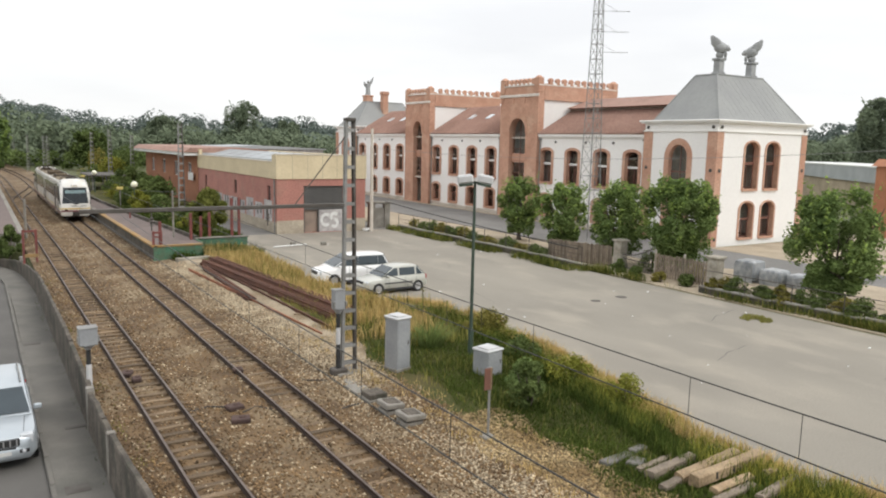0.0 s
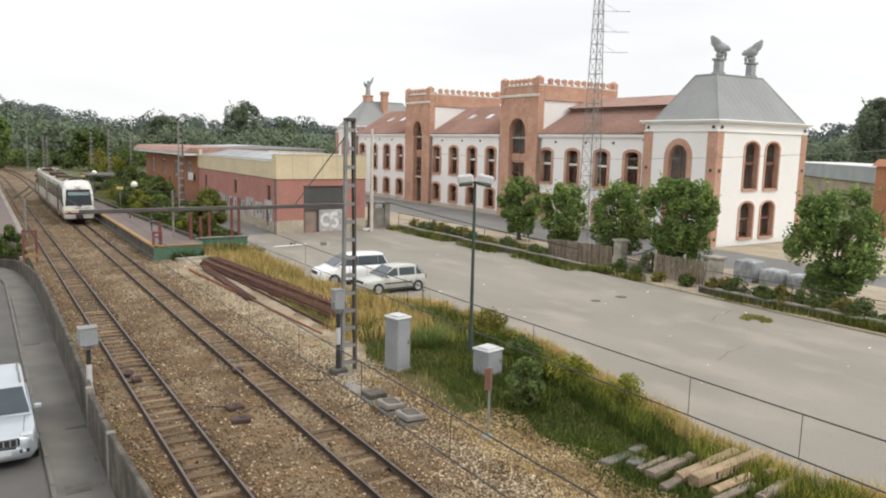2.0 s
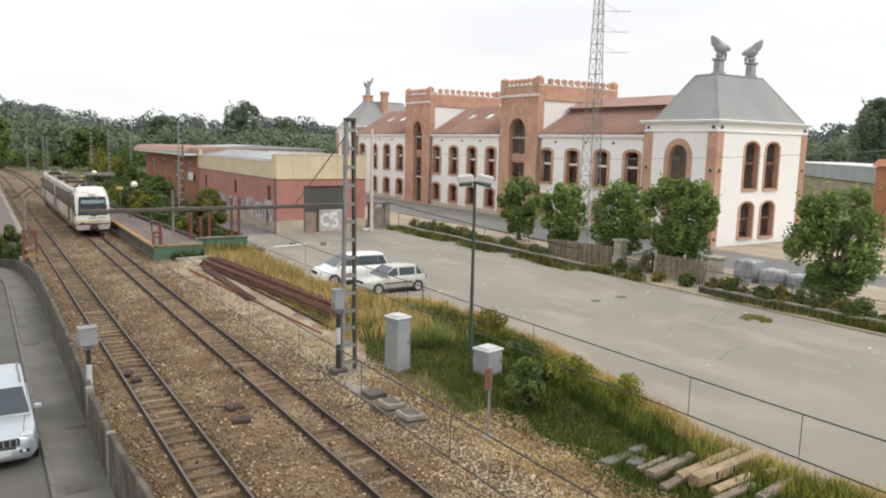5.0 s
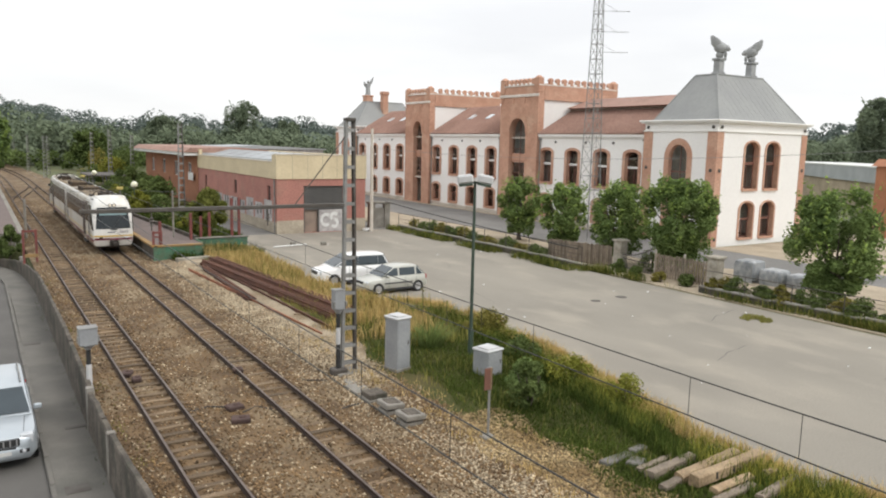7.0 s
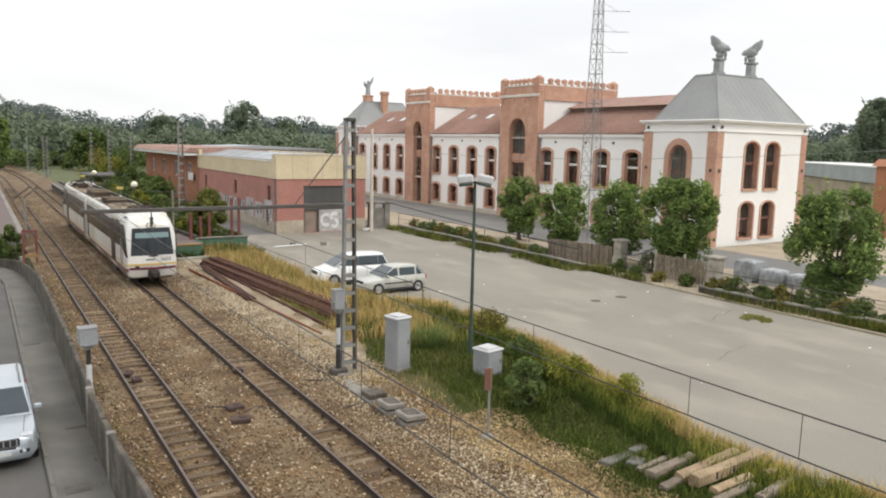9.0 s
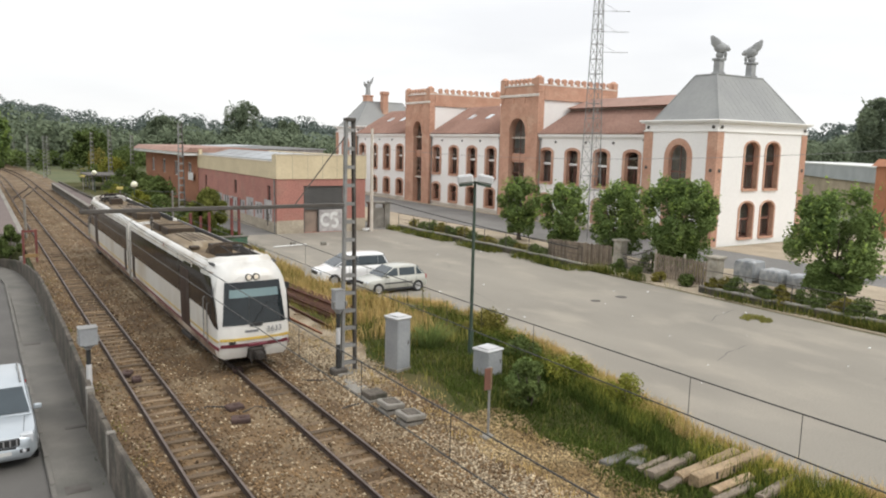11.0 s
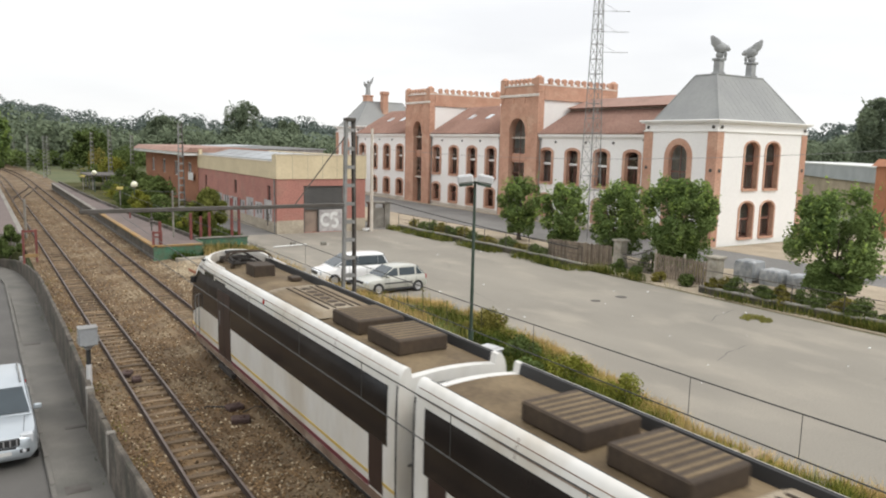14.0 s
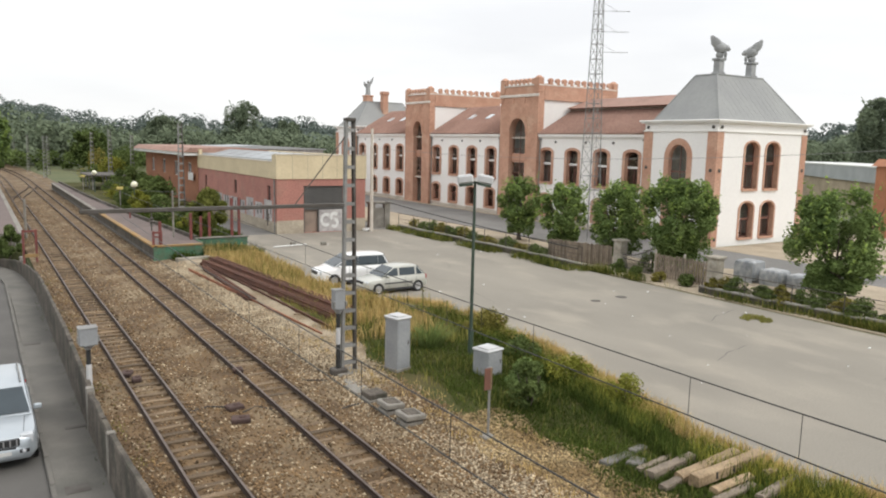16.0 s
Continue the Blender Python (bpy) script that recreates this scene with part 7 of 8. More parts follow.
def build_timbers():
    rows = ((13.52, 11.51, 15.34, 11.71, 0.0, 0.28), (13.29, 10.92, 15.02, 11.2, 0.0, 0.22), (14.01, 11.06, 16.54, 11.32, 0.02, 0.28), (14.05, 10.62, 16.82, 10.76, 0.12, 0.3),
            (14.21, 10.2, 15.7, 10.26, 0.0, 0.24), (14.86, 9.42, 16.6, 9.65, 0.0, 0.24), (16.09, 10.15, 16.5, 10.09, 0.05, 0.2), (13.9, 9.9, 15.4, 9.98, -0.02, 0.22), (13.6, 11.95, 15.0, 12.1, 0.0, 0.18))
    for k, (xa, ya, xb, yb, z, s) in enumerate(rows):
        L, ang = math.hypot(xb - xa, yb - ya), math.atan2(yb - ya, xb - xa)
        R = Matrix.Translation(((xa + xb) / 2, (ya + yb) / 2, z + 0.02)) @ Matrix.Rotation(ang, 4, "Z") @ Matrix.Rotation(0.1 * ((k * 7) % 5 - 2) / 2, 4, "X")
        m = Mesh()
        n, half = 9, s / 2
        rg = random.Random(k)
        prev = []
        for i in range(n + 1):
            t = -L / 2 + L * i / n
            prev.append([tuple(R @ Vector((t + rg.uniform(-0.02, 0.02), half * cy * (1 + rg.uniform(-0.1, 0.05)), half + half * cz * (1 + rg.uniform(-0.1, 0.05))))) for cy, cz in ((-1, -0.75), (-0.75, -1), (0.75, -1), (1, -0.75), (1, 0.75), (0.75, 1), (-0.75, 1), (-1, 0.75))])
        m.grid([r + r[:1] for r in prev])
        m.add(prev[0], [tuple(range(8))]).add(prev[-1], [tuple(range(8))])
        ob = solid("old_sleeper_timber", m, TIMBER if k in (2, 3, 4, 6) else TIMBER_GREY, "pale split old timber sleeper in the weeds" if k in (2, 3, 4, 6) else "greyed old timber sleeper in the weeds", "timber", group="discarded sleepers")
        for i in range(3 if k in (3, 4) else 0):
            t = -L * 0.25 + i * L * 0.25
            part("tie_plate_mark", Mesh().box(t - 0.03, -half - 0.012, half * 0.5, t + 0.03, -half + 0.02, half * 1.7, 0.004, R), INK, ob)
    for x, y, w, d, r in ((13.7, 12.75, 1.3, 0.3, 0.2), (13.95, 12.35, 0.6, 0.4, 0.5), (14.6, 12.9, 0.7, 0.25, 0.2)):
        solid("broken_slab", Mesh().box(-w / 2, -d / 2, 0, w / 2, d / 2, 0.12, 0.03, Matrix.Translation((x, y, 0.05)) @ Matrix.Rotation(r, 4, "Z") @ Matrix.Rotation(0.08, 4, "Y")), SLAB, "broken piece of concrete slab in the grass", "slab", group="broken slabs")


def build_radio_tower():
    x, y = 45.75, 47.7
    t = thing("radio_tower", (x, y, 0), "slender grey lattice radio tower with side aerials", "tower")
    H = 27.0

    def half(z):
        return 0.72 - 0.46 * min(z / 21.0, 1.0)
    cs = ((-1, -1), (1, -1), (1, 1), (-1, 1))
    for cx, cy in cs:
        part("leg", Mesh().path([(x + cx * half(z), y + cy * half(z), z) for z in (0, 7, 14, 21, H)], 0.042, 6), STEEL, t)
    z = 0.6
    k = 0
    while z < H - 1:
        z1 = z + 1.25
        for i in range(4):
            a, b = cs[i], cs[(i + 1) % 4]
            p, q = (x + a[0] * half(z), y + a[1] * half(z), z), (x + b[0] * half(z1), y + b[1] * half(z1), z1)
            if k % 2:
                p, q = (x + b[0] * half(z), y + b[1] * half(z), z), (x + a[0] * half(z1), y + a[1] * half(z1), z1)
            part("brace", Mesh().tube(p, q, 0.022, n=5), STEEL, t)
            part("strut", Mesh().tube((x + a[0] * half(z1), y + a[1] * half(z1), z1), (x + b[0] * half(z1), y + b[1] * half(z1), z1), 0.025, n=5), STEEL, t)
        z, k = z1, k + 1
    R = Vector((0.84, -0.54, 0))
    for zz in (16.2, 17.9, 19.6, 21.3):
        p = Vector((x, y, zz)) + R * 0.3
        m = Mesh().tube(p, p + R * 2.4, 0.02, n=5).tube(p + Vector((0, 0, 0.75)), p + R * 1.3 + Vector((0, 0, 0.02)), 0.014, n=5).tube(p - R * 0.9, p, 0.02, n=5)
        for j in range(5):
            c = p + R * (0.9 + 0.32 * j)
            m.tube(c + Vector((0.2, 0.32, 0)), c - Vector((0.2, 0.32, 0)), 0.01, n=4)
        part("aerial", m, STEEL, t)
    part("ladder", Mesh().tube((x + 0.1, y - 0.5, 0), (x + 0.05, y - 0.3, H), 0.02, n=5), STEEL, t)


# ---- cars ----
def build_car(name, at, yaw, L, W, H, paint, label, hood, screen, tail, roof_in, belt, wheel_r, axles, clear=0.2, van=False, strip=True):
    """A car that looks along +y of its own. hood, screen, tail: where the bonnet starts to rise, where the roof starts and ends, as shares of the length from the front."""
    car = thing(name, at, label, "car", "parked cars")
    T = Matrix.Translation(at) @ Matrix.Rotation(yaw, 4, "Z")

    def turn(m):
        m.v = [tuple(T @ Vector(p)) for p in m.v]
        return m
    f, r, w = L / 2, -L / 2, W / 2
    hz = belt * 0.97
    st = [(f, 0.6, 0.42, 0.66), (f - 0.05, 0.76, 0.32, hz * 0.76), (f - 0.14, 0.87, 0.26, hz * 0.83), (f - 0.3, 0.955, clear, hz * 0.89), (f - 0.6, 1.0, clear, hz * 0.93), (f - hood * L, 1.0, clear, hz), (0, 1.0, clear, belt), (r + 0.5, 1.0, clear, belt), (r + 0.12, 0.97, clear, belt), (r, 0.9, 0.32, belt * 0.93)]
    rows = []
    for y, k, z0, z1 in st:
        a = w * k
        rows.append([(-a * 0.86, y, z0), (-a * 0.97, y, z0 + 0.1), (-a, y, (z0 + z1) * 0.52), (-a * 0.985, y, z1 - 0.1), (-a * 0.93, y, z1 - 0.02), (-a * 0.6, y, z1 + 0.015), (0, y, z1 + 0.03), (a * 0.6, y, z1 + 0.015), (a * 0.93, y, z1 - 0.02), (a * 0.985, y, z1 - 0.1), (a, y, (z0 + z1) * 0.52), (a * 0.97, y, z0 + 0.1), (a * 0.86, y, z0)])
    m = Mesh().grid([q + q[:1] for q in rows])
    m.add(rows[0], [tuple(range(13))]).add(rows[-1], [tuple(range(13))])
    body = part("body", turn(m), paint, car, smooth=True)
    y0, y1, y2, y3 = f - hood * L, f - screen * L, f - tail * L, r + 0.1
    gl = [(y0, belt - 0.03, 0.9), (y0 - 0.05, belt + 0.02, 0.9), (y1, H - 0.05, roof_in), ((y1 + y2) / 2, H, roof_in + 0.005), (y2, H - 0.05, roof_in), (y3, belt + 0.02, 0.88), (y3 - 0.02, belt - 0.03, 0.88)]
    rows = []
    for y, z, k in gl:
        b = 0.9
        rows.append([(-w * b, y, belt - 0.04), (-w * (b + (k - b) * max(0, (z - belt) / (H - belt))), y, max(z - 0.04, belt - 0.03)), (-w * k * 0.85, y, z), (0, y, z + 0.012), (w * k * 0.85, y, z), (w * (b + (k - b) * max(0, (z - belt) / (H - belt))), y, max(z - 0.04, belt - 0.03)), (w * b, y, belt - 0.04)])
    part("cabin", turn(Mesh().grid(rows)), paint, car, smooth=True)
    k = roof_in

    def edge_y(z, front):
        t = (z - belt) / (H - 0.05 - belt)
        return y0 + (y1 - y0) * t if front else y3 + (y2 - y3) * t

    def edge_x(z):
        return w * (0.9 + (k - 0.9) * (z - belt) / (H - belt))
    zb, zt = belt + 0.05, H - 0.13
    cuts = [y0, (y0 + y2) / 2 + 0.02, y3 + 0.16 * L, y3] if not van else [y0, (y0 + y2) / 2 + 0.15, y3 + 0.24 * L, y3]
    for s in (-1, 1):
        for i in range(3):
            lo_a, lo_b = cuts[i] - (0.06 if strip else 0.012), cuts[i + 1] + (0.06 if strip else 0.012)
            pts = []
            for yy, z in ((lo_a, zb), (lo_b, zb), (lo_b, zt), (lo_a, zt)):
                yy = min(max(yy, edge_y(z, False) + 0.1), edge_y(z, True) - 0.1)
                pts.append((s * (edge_x(z) + 0.012), yy, z))
            if abs(pts[2][1] - pts[3][1]) < 0.12 and abs(pts[0][1] - pts[1][1]) < 0.12:
                continue
            inner = [(x - s * 0.03, y, z) for x, y, z in pts]
            part("side_window", turn(Mesh().add(pts + inner, [(0, 1, 2, 3), (4, 7, 6, 5), (0, 4, 5, 1), (1, 5, 6, 2), (2, 6, 7, 3), (3, 7, 4, 0)])), CAR_GLASS, car, "dark side window")
    for front in (True, False):
        d = 0.025 if front else -0.025
        pts = [(-w * 0.86, edge_y(zb, front) + d, zb), (w * 0.86, edge_y(zb, front) + d, zb), (w * k * 0.92, edge_y(H - 0.1, front) + d, H - 0.09), (-w * k * 0.92, edge_y(H - 0.1, front) + d, H - 0.09)]
        inner = [(x, y - d * 3, z) for x, y, z in pts]
        part("windscreen" if front else "rear_window", turn(Mesh().add(pts + inner, [(0, 1, 2, 3), (4, 7, 6, 5), (0, 4, 5, 1), (1, 5, 6, 2), (2, 6, 7, 3), (3, 7, 4, 0)])), CAR_GLASS, car)
    for s in (-1, 1):
        part("mirror", turn(Mesh().box(s * w - 0.02, y0 - 0.45, belt - 0.02, s * (w + 0.2), y0 - 0.33, belt + 0.13, 0.03) if s > 0 else Mesh().box(-w - 0.2, y0 - 0.45, belt - 0.02, -w + 0.02, y0 - 0.33, belt + 0.13, 0.03)), paint, car)
        part("headlight", turn(Mesh().box(min(s * w * 0.5, s * w * 0.86), f - (0.4 if van else 0.32), hz * 0.62, max(s * w * 0.5, s * w * 0.86), f - 0.09, hz * (0.87 if van else 0.84), 0.03)), LENS, car, "clear headlight")
        part("tail_light", turn(Mesh().box(min(s * w * 0.72, s * w * 0.95), r + 0.012, belt * 0.72, max(s * w * 0.72, s * w * 0.95), r + 0.1, belt * 1.0, 0.02)), LENS_RED, car, "red tail light")
        part("sill", turn(Mesh().box(min(s * w * 0.93, s * w * 1.0), r + 0.9, clear - 0.02, max(s * w * 0.93, s * w * 1.0), f - 1.0, clear + 0.1, 0.02)), CAR_TRIM, car)
        if strip:
            part("side_strip", turn(Mesh().box(min(s * w * 0.99, s * (w + 0.015)), r + 0.95, belt * 0.6, max(s * w * 0.99, s * (w + 0.015)), f - 1.1, belt * 0.6 + 0.07, 0.005)), CAR_TRIM, car)
        for ya in (f - hood * L - 0.5, (y1 + y2) / 2 + 0.1, y3 + 0.6):
            part("door_gap", turn(Mesh().box(min(s * w * 0.99, s * (w + 0.004)), ya - 0.006, clear + 0.14, max(s * w * 0.99, s * (w + 0.004)), ya + 0.006, belt - 0.06)), CAR_TRIM, car)
    part("grille", turn(Mesh().box(-w * 0.5, f - 0.09, hz * 0.62, w * 0.5, f + 0.012, hz * 0.8, 0.02)), CAR_TRIM, car, "dark grille")
    for j in range(6 if van else 0):
        part("grille_bar", turn(Mesh().box(-w * 0.42 + j * w * 0.168 - 0.02, f, hz * 0.64, -w * 0.42 + j * w * 0.168 + 0.02, f + 0.02, hz * 0.78)), ALLOY, car)
    curve = [(-0.99, -0.62), (-0.97, -0.36), (-0.88, -0.14), (-0.68, -0.01), (-0.4, 0.045), (0.0, 0.06), (0.4, 0.045), (0.68, -0.01), (0.88, -0.14), (0.97, -0.36), (0.99, -0.62)]
    rows = []
    for z, o in ((clear + 0.06, -0.1), (clear + 0.1, -0.015), (clear + 0.2, 0.0), (clear + 0.32, -0.005), (clear + 0.38, -0.05)):
        rows.append([(a * w * (1 + o * 0.3), f + b + o, z) for a, b in curve])
    part("bumper", turn(Mesh().grid(rows)), paint, car, smooth=True)
    if van:
        for s in (-1, 1):
            part("air_intake", turn(Mesh().box(min(s * w * 0.48, s * w * 0.74), f - 0.12, clear + 0.2, max(s * w * 0.48, s * w * 0.74), f + 0.035, clear + 0.3, 0.01)), CAR_TRIM, car)
            part("fog_lamp", turn(Mesh().lathe((s * w * 0.6, f + 0.04, clear + 0.25), [(0.055, -0.02), (0.05, 0.012), (0.01, 0.02)], 12, "y")), LENS, car)
            part("roof_rail", turn(Mesh().path([(s * w * 0.68, y1 - 0.2, H - 0.03), (s * w * 0.68, y1 - 0.3, H + 0.045), (s * w * 0.68, y2 + 0.3, H + 0.045), (s * w * 0.68, y2 + 0.2, H - 0.03)], 0.022)), STEEL, car)
            part("bonnet_gap", turn(Mesh().tube((s * w * 0.62, f - 0.3, hz * 0.885 + 0.022), (s * w * 0.7, y0 + 0.05, hz + 0.012), 0.008)), CAR_TRIM, car)
        part("lower_grille", turn(Mesh().box(-w * 0.4, f, clear + 0.3, w * 0.4, f + 0.03, clear + 0.4, 0.01)), CAR_TRIM, car)
    part("plate", turn(Mesh().box(-0.26, f + 0.05, clear + 0.18, 0.26, f + 0.06, clear + 0.29)), PLATE, car, "blank number plate")
    part("rear_bumper", turn(Mesh().box(-w * 0.9, r - 0.05, clear + 0.08, w * 0.9, r + 0.15, clear + 0.32, 0.05)), paint, car)
    for ya in axles:
        for s in (-1, 1):
            wh = part("wheel", turn(Mesh().lathe((s * (w - 0.1), ya, wheel_r), [(wheel_r * 0.7, -0.11), (wheel_r * 0.96, -0.11), (wheel_r, -0.07), (wheel_r, 0.07), (wheel_r * 0.96, 0.112), (wheel_r * 0.66, 0.112)], 22, "x")), TYRE, car, "black tyre", True)
            side = s * 0.118
            part("rim", turn(Mesh().lathe((s * (w - 0.1) + side - s * 0.002, ya, wheel_r), [(wheel_r * 0.66, -0.01 * s), (wheel_r * 0.62, 0.015 * s), (wheel_r * 0.5, 0.0), (wheel_r * 0.15, 0.01 * s), (wheel_r * 0.1, 0.02 * s)], 18, "x")), ALLOY, wh, "alloy rim")
            # flat black disc painted as the shade inside the wheel arch
            part("wheel_arch", turn(Mesh().lathe((s * (w - 0.004), ya, wheel_r), [(wheel_r * 1.1, -0.006), (wheel_r * 1.08, 0.006)], 22, "x")), CAR_TRIM, car)
    return car


build_overhead()
build_lineside()
build_rails_store()
build_timbers()
build_radio_tower()
build_car("off_road_car", (0.2, 25.1, road_level(25)), math.pi, 4.82, 1.9, 1.9, CAR_SILVER, "silver off-road car parked at the kerb", 0.27, 0.42, 0.93, 0.78, 1.17, 0.38, (1.45, -1.41), 0.3, True)
build_car("people_carrier", (18.2, 38.35, 0), math.pi / 2 - 0.06, 4.4, 1.82, 1.74, CAR_WHITE, "white compact people carrier parked in the car park", 0.18, 0.45, 0.9, 0.78, 1.05, 0.33, (1.32, -1.4), strip=False)
build_car("hatchback", (19.1, 35.15, 0), math.pi / 2 + 0.02, 3.8, 1.64, 1.48, CAR_CREAM, "pale silver five-door hatchback with scuffed side strips", 0.23, 0.47, 0.84, 0.76, 0.9, 0.3, (1.17, -1.3))


# ---- plants ----
def build_tree(x, y, h, w, seed, low=1.5, leaf=LEAF_PLANE, name="plane_tree", label="pollarded plane tree with a dense round green crown", count=5200, size=0.14, group="plane trees"):
    t = thing(name, (x, y, 0), label, "tree", group)
    rng = np.random.default_rng(seed)
    m = Mesh()
    fork = low + 0.5
    m.tube((x, y, -0.05), (x, y, 0.4), 0.24, 0.17, 9).tube((x, y, 0.4), (x + 0.05, y, fork), 0.17, 0.14, 9)
    tips = []
    for k in range(8):
        a = k * math.tau / 8 + rng.uniform(-0.3, 0.3)
        r = w * rng.uniform(0.2, 0.33)
        p = (x + 0.05, y, fork - 0.1 * (k % 3))
        q = (x + r * 0.55 * math.cos(a), y + r * 0.55 * math.sin(a), fork + (h - fork) * rng.uniform(0.25, 0.4))
        e = (x + r * 1.2 * math.cos(a), y + r * 1.2 * math.sin(a), fork + (h - fork) * rng.uniform(0.5, 0.85))
        m.tube(p, q, 0.08, 0.05, 6).tube(q, e, 0.05, 0.02, 6)
        tips.append(e)
    part("trunk", m, BARK, t, "grey-brown trunk with short limbs")
    cs, rs = [], []
    n = 85
    for k in range(n):
        u = rng.uniform(0, 1) ** 1.15
        z = low + (h - low) * (0.02 + 0.9 * u)
        env = interp(u, ((0, 0.5), (0.15, 0.75), (0.4, 0.98), (0.65, 1.0), (0.85, 0.8), (1.0, 0.5)))
        a, r = rng.uniform(0, math.tau), w / 2 * env * math.sqrt(rng.uniform(0.04, 1.0)) * 0.88
        cs.append((x + r * math.cos(a), y + r * math.sin(a), z))
        rs.append(w * rng.uniform(0.05, 0.15))
    c = blob_points(rng, int(count * 1.5), cs, rs)
    # loose shoots past the outline
    sh = []
    for k in range(75 if leaf is LEAF_PLANE else 30):
        a, u = rng.uniform(0, math.tau), rng.uniform(0.1, 1.0) ** 0.7
        ro = w * rng.uniform(0.1, 0.4) if u > 0.75 else w * 0.38
        base = np.array((x + ro * math.cos(a), y + ro * math.sin(a), low + (h - low) * u * 0.9))
        d = np.array((0.45 * math.cos(a), 0.45 * math.sin(a), rng.uniform(0.5, 1.1)))
        ln = rng.uniform(0.04, 0.085)
        for j in range(12):
            sh.append(base + d * ln * j * w / 4 + rng.normal(0, 0.075, 3))
    # paler leaves on the upper outside of the crown: young growth, and the brighter light there as colour
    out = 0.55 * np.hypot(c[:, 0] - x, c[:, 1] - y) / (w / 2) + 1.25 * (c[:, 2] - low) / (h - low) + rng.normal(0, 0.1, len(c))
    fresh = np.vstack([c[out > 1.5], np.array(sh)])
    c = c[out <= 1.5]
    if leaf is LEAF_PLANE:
        yo = new("young_leaves", cloud("young_leaves", leaf_quads(rng, fresh - np.array((x, y, 0)), size), [(0, 1, 2, 3)], LEAF_NEW_LIT))
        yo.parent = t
        tagged(yo, "young shoots and crown top in a paler green that imitates light")
    else:
        c = np.vstack([c, fresh])
    ob = new("crown", cloud("crown", leaf_quads(rng, c - np.array((x, y, 0)), size), [(0, 1, 2, 3)], leaf))
    ob.parent = t
    tagged(ob, "dense crown of small leaves")
    return t


def build_shrub(x, y, z, r, h, seed, leaf, label, count=1500, size=0.1, group="station shrubs", name="shrub"):
    t = thing(name, (x, y, z), label, "shrub", group)
    rng = np.random.default_rng(seed)
    m = Mesh()
    for k in range(5):
        a = k * 1.26
        m.tube((x, y, z - 0.05), (x + r * 0.5 * math.cos(a), y + r * 0.5 * math.sin(a), z + h * 0.65), 0.04, 0.015, 5)
    part("stem", m, BARK, t)
    cs, rs = [], []
    for k in range(24):
        u = rng.uniform(0, 1)
        a, q = rng.uniform(0, math.tau), r * math.sin(math.pi * (0.25 + 0.7 * u)) * math.sqrt(rng.uniform(0.1, 1)) * 0.8
        cs.append((q * math.cos(a), q * math.sin(a), h * (0.1 + 0.8 * u)))
        rs.append(0.3 * r * rng.uniform(0.6, 1.2))
    ob = new("foliage", cloud("foliage", leaf_quads(rng, blob_points(rng, count, cs, rs), size), [(0, 1, 2, 3)], leaf))
    ob.parent = t
    return t


def build_grass(name, mat, label, pts, height, width, seed, lean=0.35, centre=None):
    """Curved blades standing on the verge; pts: array of x, y, z, scale."""
    rng = np.random.default_rng(seed)
    n = len(pts)
    a = rng.uniform(0, math.tau, n)
    if centre:
        a = np.arctan2(pts[:, 1] - centre[1], pts[:, 0] - centre[0]) + rng.normal(0, 0.3, n)
    h = height * pts[:, 3] * rng.uniform(0.5, 1.25, n)
    d = np.stack([np.cos(a), np.sin(a), np.zeros(n)], -1)
    s = np.stack([-np.sin(a), np.cos(a), np.zeros(n)], -1) * (width * rng.uniform(0.6, 1.3, n))[:, None]
    ln = (lean * h * rng.uniform(0.2, 1.4, n))[:, None]
    b = pts[:, :3]
    up = np.array((0, 0, 1.0))
    mid = b + up * (h * 0.55)[:, None] + d * ln * 0.3
    tip = b + up * h[:, None] + d * ln
    v = np.stack([b - s, b + s, mid - s * 0.8, mid + s * 0.8, tip], axis=1)
    tagged(new(name, cloud(name, v, [(0, 1, 2), (1, 3, 2), (2, 3, 4)], mat)), label, "grass", kind="stuff")


def verge_points(rng, n, x_of, y0, y1, dens=None, scale=(1, 1)):
    y = rng.uniform(y0, y1, n)
    lo = np.array([x_of(v)[0] for v in y])
    hi = np.array([x_of(v)[1] for v in y])
    x = lo + (hi - lo) * rng.uniform(0, 1, n)
    sc = rng.uniform(*scale, n)
    keep = np.ones(n, bool)
    if dens is not None:
        keep = rng.uniform(0, 1, n) < np.array([dens(a, b) for a, b in zip(x, y)])
    z = np.array([bank_height(a, b) - 0.03 if 11.6 < a < interp(b, LOT_EDGE) and b < 58 else -0.02 for a, b in zip(x[keep], y[keep])])
    return np.stack([x[keep], y[keep], z, sc[keep]], -1)


def patchy(a, b, f=0.6, o=0.0):
    return min(1.0, max(0.0, 0.6 + 1.3 * noise.noise(Vector((a * f + o, b * f, o)))))


